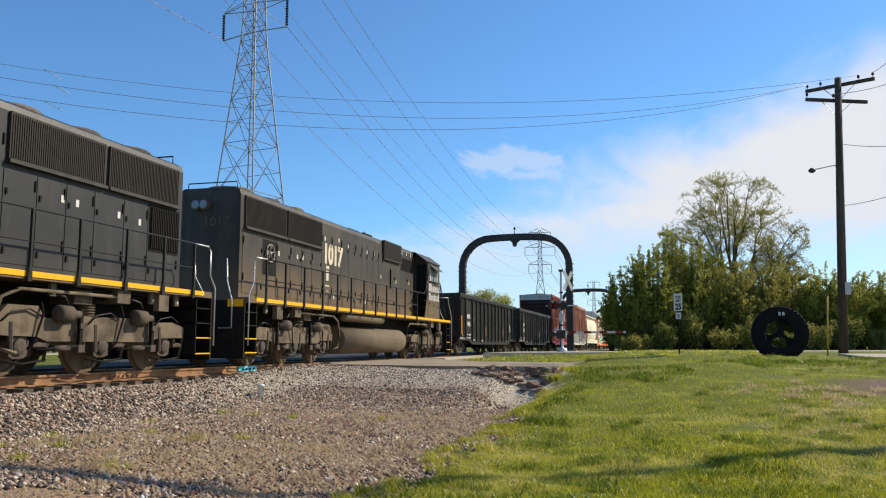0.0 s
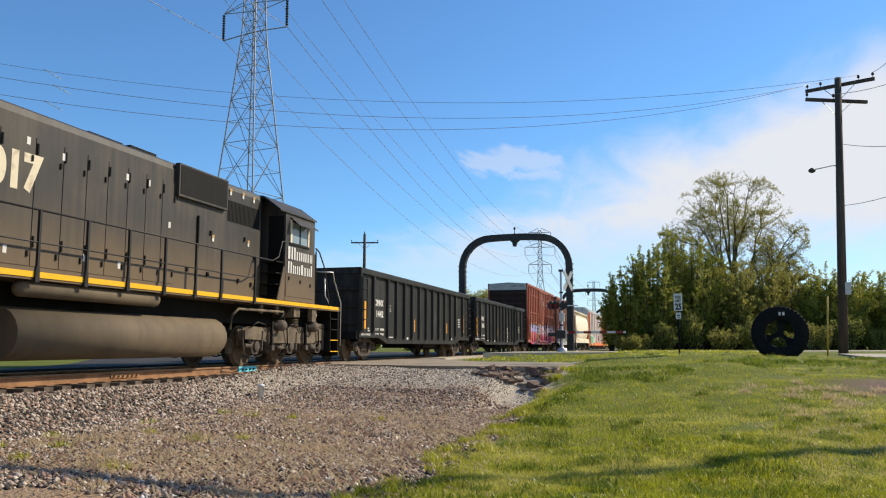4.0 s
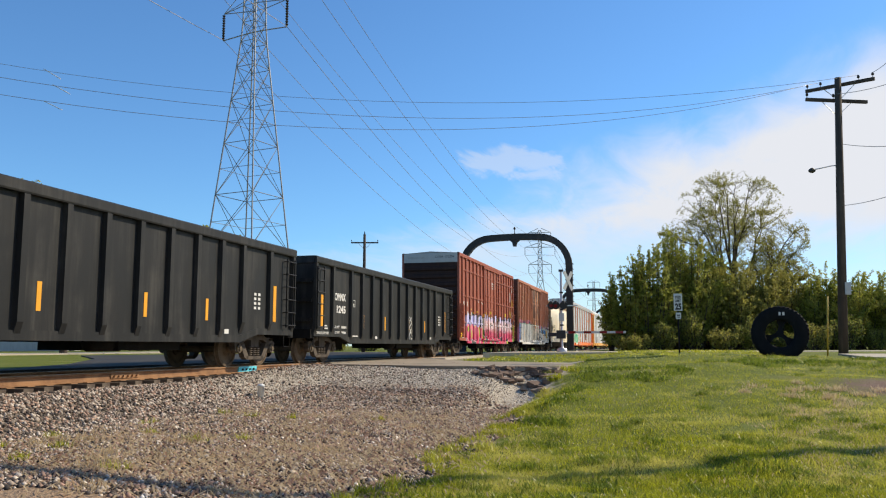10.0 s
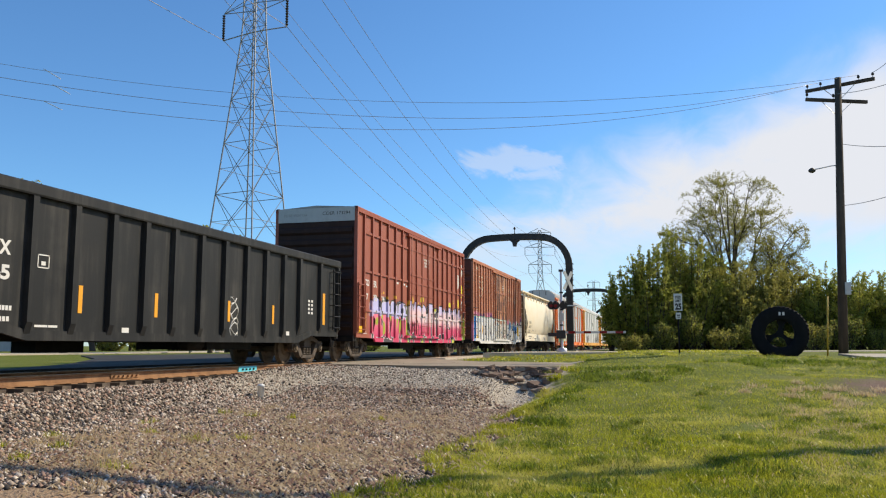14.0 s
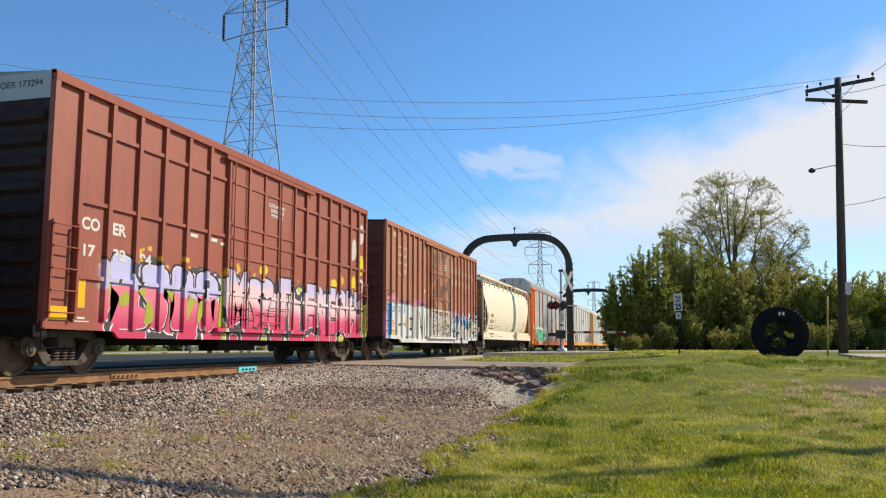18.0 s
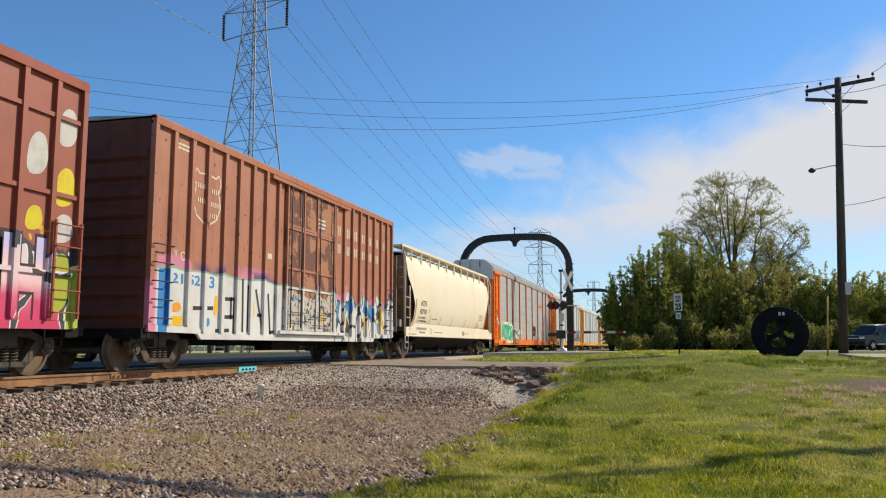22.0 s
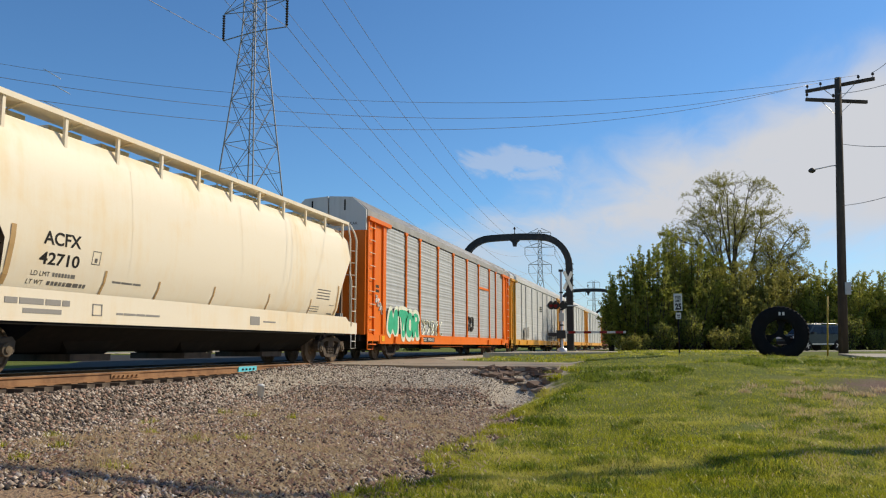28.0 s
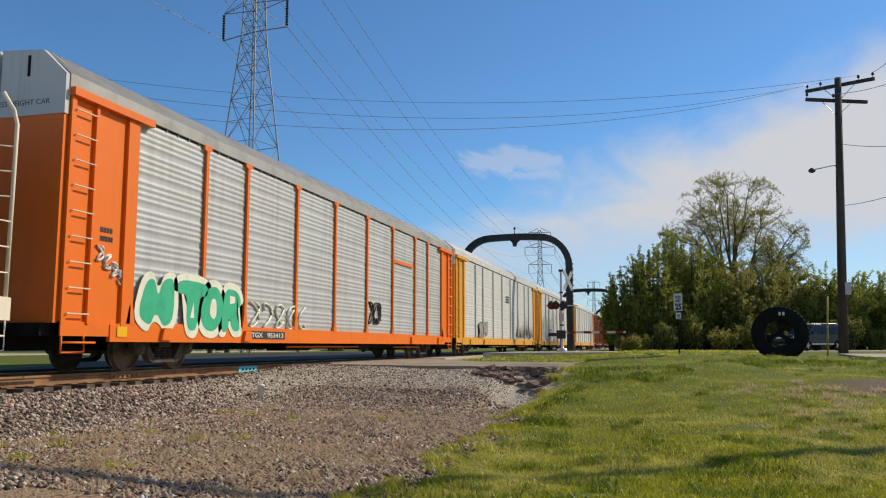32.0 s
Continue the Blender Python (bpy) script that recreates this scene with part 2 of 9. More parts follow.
M["ballast"] = stones("mixed_ballast_stone", [(0.38, 0.30, 0.23), (0.10, 0.072, 0.052), (0.52, 0.43, 0.34), (0.045, 0.036, 0.03), (0.44, 0.275, 0.195), (0.20, 0.155, 0.12), (0.64, 0.55, 0.45), (0.075, 0.055, 0.042), (0.32, 0.205, 0.145)])
M["palestone"] = stones("pale_gravel_stone", [(0.58, 0.50, 0.40), (0.28, 0.225, 0.165), (0.86, 0.79, 0.68), (0.11, 0.085, 0.065), (0.50, 0.39, 0.29)])
# rubble tones darkened to hold the shade under the crossing slab's edge
M["rubble"] = stones("grey_rubble_stone", [(0.14, 0.105, 0.072), (0.05, 0.038, 0.027), (0.30, 0.23, 0.165), (0.085, 0.062, 0.043), (0.19, 0.12, 0.08)])


def ground_material():
    """Grass, gravel, dirt and pale gravel, parted by ragged lines on the plan."""
    m, nt, b = shader("ground_cover")
    v = coords(nt)
    sp = nt.nodes.new("ShaderNodeSeparateXYZ")
    nt.links.new(v, sp.inputs[0])
    x, y = sp.outputs[0], sp.outputs[1]
    n1 = noise_tex(nt, v, 0.45, 5, 0.6)
    n2 = noise_tex(nt, v, 2.2, 5, 0.65)
    n3 = noise_tex(nt, v, 14, 5, 0.7)
    vor = nt.nodes.new("ShaderNodeTexVoronoi")
    vor.inputs["Scale"].default_value = 24
    nt.links.new(v, vor.inputs["Vector"])
    grass = mix(nt, n2, (0.075, 0.098, 0.012), (0.19, 0.215, 0.026))
    grass = mix(nt, ramp01(nt, n1, 0.5, 0.72), grass, (0.22, 0.21, 0.055))
    grass = mix(nt, math_node(nt, "MULTIPLY", ramp01(nt, n3, 0.45, 0.75), 0.45), grass, (0.07, 0.105, 0.015))
    stone = mix(nt, vor.outputs["Color"], (0.06, 0.045, 0.032), (0.30, 0.24, 0.185))
    dirt = mix(nt, n3, (0.19, 0.122, 0.075), (0.47, 0.33, 0.215))
    dirt = mix(nt, ramp01(nt, noise_tex(nt, mapped(nt, v, (30, 6, 1), rot=(0, 0, 0.5)), 1, 3), 0.55, 0.7), dirt, (0.36, 0.28, 0.17))
    dirt = mix(nt, ramp01(nt, vor.outputs["Distance"], 0.0, 0.5), stone, dirt)
    pale = mix(nt, vor.outputs["Color"], (0.34, 0.28, 0.205), (0.60, 0.525, 0.415))
    # gravel bench: dirt takes over away from the track, pale gravel towards the crossing
    yy = math_node(nt, "MULTIPLY_ADD", math_node(nt, "SUBTRACT", n1, 0.5), 3.0, y)
    grav = mix(nt, ramp01(nt, yy, -3.2, -5.2), stone, dirt)
    xx = math_node(nt, "MULTIPLY_ADD", math_node(nt, "SUBTRACT", n1, 0.5), 5.0, x)
    xx = math_node(nt, "MULTIPLY_ADD", y, 0.25, xx)
    grav = mix(nt, ramp01(nt, xx, 12.0, 15.5), grav, pale)
    edge = math_node(nt, "MULTIPLY_ADD", math_node(nt, "SUBTRACT", n2, 0.5), 1.2, y)
    edge = math_node(nt, "MULTIPLY_ADD", math_node(nt, "SUBTRACT", n1, 0.5), 0.8, edge)
    isg = ramp01(nt, edge, -9.15, -9.5)
    past = math_node(nt, "MULTIPLY", ramp01(nt, x, 27.0, 30.0), ramp01(nt, edge, -3.0, -4.2))
    far = ramp01(nt, edge, 3.2, 4.2)
    isg = math_node(nt, "MAXIMUM", isg, math_node(nt, "MAXIMUM", past, far))
    # bare brown patch beside the slab
    px = math_node(nt, "MULTIPLY", math_node(nt, "SUBTRACT", x, 18.6), 0.5)
    py = math_node(nt, "MULTIPLY", math_node(nt, "SUBTRACT", y, -17.0), 0.42)
    rr = math_node(nt, "ADD", math_node(nt, "MULTIPLY", px, px), math_node(nt, "MULTIPLY", py, py))
    rr = math_node(nt, "MULTIPLY_ADD", n2, 1.2, rr)
    isg = math_node(nt, "MULTIPLY", isg, ramp01(nt, rr, 0.75, 1.35))
    bare = mix(nt, n3, (0.12, 0.075, 0.055), (0.26, 0.175, 0.125))
    grav = mix(nt, ramp01(nt, y, -12.0, -13.0), grav, bare)
    nt.links.new(mix(nt, isg, grav, grass), b.inputs["Base Color"])
    b.inputs["Roughness"].default_value = 0.95
    b.inputs["Specular IOR Level"].default_value = 0.2
    bump(nt, b, math_node(nt, "ADD", math_node(nt, "MULTIPLY", vor.outputs["Distance"], 0.7), n3), 0.03, 0.9)
    return m


M["ground"] = ground_material()


def painted_band(name, base, base2, kind):
    """Car-side paint with spray-painted shapes along its lower half (by the car's own length and height)."""
    m, nt, b = shader(name)
    v = coords(nt)
    sp = nt.nodes.new("ShaderNodeSeparateXYZ")
    nt.links.new(v, sp.inputs[0])
    x, z = sp.outputs[0], sp.outputs[2]
    fl = nt.nodes.new("ShaderNodeCombineXYZ")
    nt.links.new(x, fl.inputs[0])
    nt.links.new(z, fl.inputs[1])
    uv = fl.outputs[0]
    a = noise_tex(nt, v, 1.0, 5, 0.6, 0.3)
    s = noise_tex(nt, mapped(nt, v, (5, 5, 0.35)), 1.0, 4, 0.6)
    col = mix(nt, ramp01(nt, math_node(nt, "MULTIPLY_ADD", s, 0.5, math_node(nt, "MULTIPLY", a, 0.5)), 0.42, 0.75), base, base2)
    wob = noise_tex(nt, uv, 0.9, 2)
    wob2 = noise_tex(nt, uv, 3.0, 2)

    def cells(sx, sy, loc, feature, metric="EUCLIDEAN", rnd=0.85):
        n = nt.nodes.new("ShaderNodeTexVoronoi")
        n.voronoi_dimensions, n.feature = "2D", feature
        if feature == "F1":
            n.distance = metric
        n.inputs["Scale"].default_value = 1.0
        n.inputs["Randomness"].default_value = rnd
        dv = nt.nodes.new("ShaderNodeVectorMath")
        dv.operation = "MULTIPLY_ADD"
        dn = nt.nodes.new("ShaderNodeTexNoise")
        dn.inputs["Scale"].default_value = 1.6
        nt.links.new(uv, dn.inputs["Vector"])
        nt.links.new(dn.outputs["Color"], dv.inputs[0])
        dv.inputs[1].default_value = (0.5, 0.5, 0)
        nt.links.new(uv, dv.inputs[2])
        nt.links.new(mapped(nt, dv.outputs[0], (sx, sy, 1), loc), n.inputs["Vector"])
        return n

    if kind == "silver":
        # flaked paint: small dark rust spots over the bare brown
        col = mix(nt, ramp01(nt, noise_tex(nt, mapped(nt, v, (1.6, 1.6, 1.0)), 4.5, 4, 0.6), 0.64, 0.67), col, (0.12, 0.045, 0.028))
    if kind == "pink":
        inx = math_node(nt, "MULTIPLY", ramp01(nt, x, -6.5, -6.15), math_node(nt, "GREATER_THAN", z, 0.66))
        top = math_node(nt, "MULTIPLY_ADD", math_node(nt, "SUBTRACT", wob, 0.5), 0.7, 2.28)
        top = math_node(nt, "MULTIPLY_ADD", math_node(nt, "SUBTRACT", wob2, 0.5), 0.5, top)
        d = math_node(nt, "SUBTRACT", top, z)
        inside = math_node(nt, "MULTIPLY", math_node(nt, "GREATER_THAN", d, 0.0), inx)
        spots = math_node(nt, "MULTIPLY", math_node(nt, "MULTIPLY", ramp01(nt, noise_tex(nt, uv, 3.4, 1), 0.60, 0.63), inx), math_node(nt, "GREATER_THAN", d, -0.32))
        col = mix(nt, spots, col, (0.72, 0.42, 0.03))
        e1 = cells(0.95, 0.55, (0.3, 0.45, 0), "DISTANCE_TO_EDGE")
        c1 = cells(0.95, 0.55, (0.3, 0.45, 0), "F1")
        cc = nt.nodes.new("ShaderNodeSeparateColor")
        nt.links.new(c1.outputs["Color"], cc.inputs[0])
        low = math_node(nt, "MULTIPLY_ADD", math_node(nt, "SUBTRACT", wob2, 0.5), 0.5, 1.62)
        fill = mix(nt, ramp01(nt, math_node(nt, "SUBTRACT", z, low), -0.02, 0.05), (0.62, 0.06, 0.15), (0.50, 0.47, 0.70))
        pinker = mix(nt, ramp01(nt, z, 0.9, 1.5), (0.60, 0.04, 0.12), (0.72, 0.16, 0.24))
        fill = mix(nt, ramp01(nt, math_node(nt, "SUBTRACT", z, low), -0.02, 0.03), pinker, (0.52, 0.49, 0.72))
        right = math_node(nt, "GREATER_THAN", x, -1.9)
        whit = math_node(nt, "MULTIPLY", right, math_node(nt, "GREATER_THAN", z, 1.35))
        fill = mix(nt, math_node(nt, "MULTIPLY", whit, ramp01(nt, z, 1.3, 1.7)), fill, (0.72, 0.58, 0.60))
        fill = mix(nt, math_node(nt, "GREATER_THAN", cc.outputs[0], 0.80), fill, (0.50, 0.52, 0.04))
        fill = mix(nt, math_node(nt, "MULTIPLY", math_node(nt, "LESS_THAN", cc.outputs[1], 0.07), right), fill, (0.40, 0.50, 0.07))
        fill = mix(nt, math_node(nt, "LESS_THAN", e1.outputs["Distance"], 0.048), fill, (0.055, 0.05, 0.055))
        ring = math_node(nt, "MULTIPLY", math_node(nt, "GREATER_THAN", e1.outputs["Distance"], 0.05), math_node(nt, "LESS_THAN", e1.outputs["Distance"], 0.072))
        fill = mix(nt, ring, fill, (0.75, 0.70, 0.70))
        fill = mix(nt, math_node(nt, "LESS_THAN", d, 0.10), fill, (0.05, 0.045, 0.055))
        col = mix(nt, inside, col, fill)
    elif kind == "silver":
        inx = math_node(nt, "MULTIPLY", ramp01(nt, x, -7.55, -7.45), math_node(nt, "GREATER_THAN", z, 0.62))
        zig = math_node(nt, "PINGPONG", math_node(nt, "ADD", x, 0.3), 0.72)
        zig = math_node(nt, "MULTIPLY", math_node(nt, "MULTIPLY_ADD", zig, 0.75, -0.42), math_node(nt, "GREATER_THAN", x, 2.0))
        top = math_node(nt, "ADD", zig, math_node(nt, "MULTIPLY_ADD", math_node(nt, "SUBTRACT", wob, 0.5), 0.35, 2.27))
        d = math_node(nt, "SUBTRACT", top, z)
        halo = math_node(nt, "MULTIPLY", math_node(nt, "MULTIPLY", ramp01(nt, noise_tex(nt, uv, 0.75, 1), 0.50, 0.58), inx), math_node(nt, "GREATER_THAN", d, -0.34))
        col = mix(nt, math_node(nt, "MULTIPLY", halo, ramp01(nt, d, -0.34, -0.2)), col, (0.62, 0.22, 0.32))
        halo2 = math_node(nt, "MULTIPLY", math_node(nt, "MULTIPLY", ramp01(nt, noise_tex(nt, mapped(nt, uv, loc=(7, 3, 0)), 0.8, 1), 0.52, 0.6), inx), math_node(nt, "GREATER_THAN", d, -0.3))
        col = mix(nt, math_node(nt, "MULTIPLY", halo2, ramp01(nt, d, -0.3, -0.05)), col, (0.16, 0.08, 0.18))
        inside = math_node(nt, "MULTIPLY", math_node(nt, "GREATER_THAN", d, 0.0), inx)
        fill = mix(nt, ramp01(nt, a, 0.4, 0.7), (0.70, 0.69, 0.66), (0.58, 0.57, 0.54))
        rightside = math_node(nt, "GREATER_THAN", x, 2.0)
        c1 = cells(1.7, 0.9, (4.3, 1.2, 0), "F1", "MANHATTAN")
        cc = nt.nodes.new("ShaderNodeSeparateColor")
        nt.links.new(c1.outputs["Color"], cc.inputs[0])
        small = math_node(nt, "MULTIPLY", math_node(nt, "LESS_THAN", c1.outputs["Distance"], 0.36), rightside)
        fill = mix(nt, math_node(nt, "MULTIPLY", math_node(nt, "GREATER_THAN", cc.outputs[0], 0.84), small), fill, (0.70, 0.45, 0.02))
        fill = mix(nt, math_node(nt, "MULTIPLY", math_node(nt, "LESS_THAN", cc.outputs[1], 0.13), small), fill, (0.04, 0.20, 0.46))
        fill = mix(nt, math_node(nt, "MULTIPLY", math_node(nt, "GREATER_THAN", cc.outputs[2], 0.86), small), fill, (0.04, 0.04, 0.05))
        e1 = cells(1.5, 0.75, (1.3, 0.45, 0), "DISTANCE_TO_EDGE")
        fill = mix(nt, math_node(nt, "MULTIPLY", rightside, math_node(nt, "LESS_THAN", e1.outputs["Distance"], 0.045)), fill, (0.035, 0.05, 0.07))
        blue = math_node(nt, "MULTIPLY", math_node(nt, "LESS_THAN", x, -7.1), math_node(nt, "GREATER_THAN", x, -7.42))
        fill = mix(nt, blue, fill, (0.03, 0.22, 0.55))
        fill = mix(nt, math_node(nt, "LESS_THAN", d, 0.05), fill, (0.25, 0.45, 0.33))
        pk = math_node(nt, "MULTIPLY", math_node(nt, "LESS_THAN", x, -7.45), math_node(nt, "LESS_THAN", z, 2.15))
        col = mix(nt, math_node(nt, "MULTIPLY", pk, ramp01(nt, math_node(nt, "MULTIPLY_ADD", wob2, 0.8, z), 2.5, 2.2)), col, (0.66, 0.24, 0.34))
        col = mix(nt, inside, col, fill)
    g = noise_tex(nt, v, 30, 4, 0.6)
    col = mix(nt, math_node(nt, "MULTIPLY", g, 0.4), col, (0.36, 0.36, 0.36), "OVERLAY")
    nt.links.new(col, b.inputs["Base Color"])
    b.inputs["Roughness"].default_value = 0.55
    bump(nt, b, math_node(nt, "MULTIPLY_ADD", g, 0.3, a), 0.006, 0.35)
    return m


M["side_pink"] = painted_band("red_side_with_pink_spray_paint", (0.345, 0.088, 0.048), (0.26, 0.066, 0.038), "pink")
M["side_silver"] = painted_band("brown_side_with_silver_spray_paint", (0.45, 0.175, 0.095), (0.32, 0.115, 0.063), "silver")


def rusted_door():
    m, nt, b = shader("peeling_brown_door_paint")
    v = coords(nt)
    n = noise_tex(nt, v, 1.7, 4, 0.6, 0.5)
    col = mix(nt, ramp01(nt, n, 0.50, 0.53), (0.15, 0.055, 0.032), (0.38, 0.165, 0.08))
    col = mix(nt, ramp01(nt, noise_tex(nt, v, 2.6, 4, 0.6, 0.5), 0.60, 0.63), col, (0.11, 0.05, 0.035))
    sp = nt.nodes.new("ShaderNodeSeparateXYZ")
    nt.links.new(v, sp.inputs[0])
    low = math_node(nt, "MULTIPLY_ADD", noise_tex(nt, v, 1.8, 3), 0.8, sp.outputs[2])
    spray = mix(nt, ramp01(nt, noise_tex(nt, v, 5.5, 2, 0.5, 1.2), 0.56, 0.58), (0.50, 0.45, 0.38), (0.06, 0.055, 0.05))
    spray = mix(nt, ramp01(nt, noise_tex(nt, mapped(nt, v, loc=(4, 1, 2)), 3.2, 2, 0.5, 0.8), 0.63, 0.65), spray, (0.05, 0.24, 0.45))
    spray = mix(nt, ramp01(nt, noise_tex(nt, mapped(nt, v, loc=(9, 5, 2)), 3.0, 2), 0.66, 0.68), spray, (0.66, 0.24, 0.32))
    col = mix(nt, math_node(nt, "LESS_THAN", low, 2.42), col, spray)
    nt.links.new(col, b.inputs["Base Color"])
    b.inputs["Roughness"].default_value = 0.75
    bump(nt, b, n, 0.006, 0.4)
    return m


M["rustdoor"] = rusted_door()


# ---- mesh helpers ----
def box(bm, x0, x1, y0, y1, z0, z1):
    vs = [bm.verts.new((x, y, z)) for x in (x0, x1) for y in (y0, y1) for z in (z0, z1)]
    for f in ((0, 1, 3, 2), (4, 6, 7, 5), (0, 4, 5, 1), (2, 3, 7, 6), (0, 2, 6, 4), (1, 5, 7, 3)):
        bm.faces.new([vs[i] for i in f])


def prism(bm, prof, x0, x1, axis="x"):
    """A closed outline (y, z) drawn out along x (or an outline (x, z) along y)."""
    def at(p, q):
        return (q, p[0], p[1]) if axis == "x" else (p[0], q, p[1]) if axis == "y" else (p[0], p[1], q)
    a = [bm.verts.new(at(p, x0)) for p in prof]
    b = [bm.verts.new(at(p, x1)) for p in prof]
    n = len(prof)
    fs = [bm.faces.new((a[i], a[(i + 1) % n], b[(i + 1) % n], b[i])) for i in range(n)]
    fs += [bm.faces.new(a[::-1]), bm.faces.new(b)]
    return fs


def tube(bm, pts, r, n=6, cap=True):
    pts = [Vector(p) for p in pts]
    rings = []
    for i, p in enumerate(pts):
        d = (pts[min(i + 1, len(pts) - 1)] - pts[max(i - 1, 0)]).normalized()
        ref = Vector((0, 0, 1)) if abs(d.z) < 0.9 else Vector((1, 0, 0))
        u = d.cross(ref).normalized()
        w = d.cross(u)
        rr = r[i] if isinstance(r, (list, tuple)) else r
        rings.append([bm.verts.new(p + (u * math.cos(2 * math.pi * k / n) + w * math.sin(2 * math.pi * k / n)) * rr) for k in range(n)])
    for a, b in zip(rings, rings[1:]):
        for k in range(n):
            bm.faces.new((a[k], a[(k + 1) % n], b[(k + 1) % n], b[k]))
    if cap:
        bm.faces.new(rings[0][::-1])
        bm.faces.new(rings[-1])


def lathe(bm, prof, n=24, axis="y", at=(0, 0, 0)):
    """Turns an outline of (radius, offset) round an axis through at."""
    rings = []
    for r, o in prof:
        ring = []
        for k in range(n):
            c, s = r * math.cos(2 * math.pi * k / n), r * math.sin(2 * math.pi * k / n)
            p = (c, o, s) if axis == "y" else (c, s, o) if axis == "z" else (o, c, s)
            ring.append(bm.verts.new((p[0] + at[0], p[1] + at[1], p[2] + at[2])))
        rings.append(ring)
    for a, b in zip(rings, rings[1:]):
        for k in range(n):
            bm.faces.new((a[k], a[(k + 1) % n], b[(k + 1) % n], b[k]))
    bm.faces.new(rings[0][::-1])
    bm.faces.new(rings[-1])


def finish(bm, smooth=False):
    bmesh.ops.recalc_face_normals(bm, faces=bm.faces[:])
    if smooth:
        for f in bm.faces:
            f.smooth = True


def part(name, bm, mat, parent=None, label="", smooth=False):
    finish(bm, smooth)
    me = bpy.data.meshes.new(name)
    bm.to_mesh(me)
    bm.free()
    me.materials.append(mat)
    ob = new(name, me)
    ob.parent = parent
    return tagged(ob, label=label)


def boxes(name, mat, parent, *bs, label=""):
    bm = bmesh.new()
    for b in bs:
        box(bm, *b)
    return part(name, bm, mat, parent, label)


def tubes(name, mat, parent, *runs, r=0.02, n=6, label=""):
    bm = bmesh.new()
    for run in runs:
        tube(bm, run, r, n)
    return part(name, bm, mat, parent, label, smooth=True)


def soup(name, verts, faces, mat, parent=None):
    """A mesh from arrays of points and of faces with one number of corners."""
    me = bpy.data.meshes.new(name)
    verts, faces = np.asarray(verts, np.float32), np.asarray(faces, np.int32)
    k = faces.shape[1]
    me.vertices.add(len(verts))
    me.vertices.foreach_set("co", verts.ravel())
    me.loops.add(faces.size)
    me.loops.foreach_set("vertex_index", faces.ravel())
    me.polygons.add(len(faces))
    me.polygons.foreach_set("loop_start", np.arange(0, faces.size, k, dtype=np.int32))
    me.update(calc_edges=True)
    me.materials.append(mat)
    ob = new(name, me)
    ob.parent = parent
    return ob


def lettering(name, text, x0, x1, z0, z1, y, mat, parent, bold=0.0, face=-1):
    """Letters on a side (facing -y, or +y, or -x where face is 0), fitted to a rectangle."""
    cu = bpy.data.curves.new(name, "FONT")
    cu.body, cu.extrude, cu.offset = text, 0.002, bold
    ob = new(name, cu)
    me = bpy.data.meshes.new_from_object(ob.evaluated_get(bpy.context.evaluated_depsgraph_get()))
    bpy.data.objects.remove(ob)
    bpy.data.curves.remove(cu)
    co = np.empty(len(me.vertices) * 3, np.float32)
    me.vertices.foreach_get("co", co)
    co = co.reshape(-1, 3)
    lo, hi = co.min(0), co.max(0)
    u = x0 + (co[:, 0] - lo[0]) / (hi[0] - lo[0]) * (x1 - x0)
    w = z0 + (co[:, 1] - lo[1]) / (hi[1] - lo[1]) * (z1 - z0)
    d = co[:, 2]
    if face == -1:
        co = np.stack([u, y - d, w], 1)
    else:
        co = np.stack([y - d, -u, w], 1)
    me.vertices.foreach_set("co", co.astype(np.float32).ravel())
    me.update()
    me.name = name
    me.materials.clear()
    me.materials.append(mat)
    ob = new(name, me)
    ob.parent = parent
    return ob


def smooth(a, b, x):
    q = min(1, max(0, (x - a) / (b - a)))
    return q * q * (3 - 2 * q)


def spot(x, y, depth):
    """The place at a depth ahead of the viewer, in the direction of a column and row of the picture plane."""
    f = 1437.2
    fw = FWD * math.cos(TILT) + Vector((0, 0, math.sin(TILT)))
    upv = RIGHT.cross(fw)
    d = fw + RIGHT * ((x - 784) / f) - upv * ((y - 441) / f)
    return EYE + d * (depth / d.dot(FWD))


# ---- the ground: one sheet to the horizon ----
def ground_z(x, y):
    rough = 0.06 * noise.noise((x * 0.35, y * 0.35, 0)) + 0.03 * noise.noise((x * 1.3, y * 1.3, 3))
    if y > -1.35:
        if y < 1.75:
            return -0.275
        return -0.275 + 0.255 * smooth(1.75, 2.6, y) + rough * 0.3 * smooth(6, 12, y)
    low = -0.275 - 0.43 * smooth(-1.75, -3.6, y) - 0.17 * smooth(-3.6, -9, y)
    cut = smooth(-7.5, -8.4, y)
    z = low + (-0.03 - low) * smooth(15.5 + 2.6 * cut, 22.0, x - 0.05 * (y + 5) * (1 - cut))
    z += 0.16 * smooth(30, 45, x) * smooth(-3, -5, y)
    hi = -0.92 + 1.08 * smooth(8.5, 27, x) + 0.05 * smooth(27, 45, x)
    g = smooth(-8.7, -10.0, y)
    z = z * (1 - g) + hi * g
    near = smooth(60, 30, x)
    return z + rough * (1 + 0.9 * g) * near * smooth(-2.0, -3.0, y) * (1 - smooth(20.5, 21.8, x) * (1 - smooth(24, 26, x)) * (1 - smooth(-9.0, -9.8, y)))


def spread(*runs):
    vals = []
    for a, b, step in runs:
        n = max(1, round((b - a) / step))
        vals += [a + (b - a) * i / n for i in range(n)]
    return vals + [runs[-1][1]]


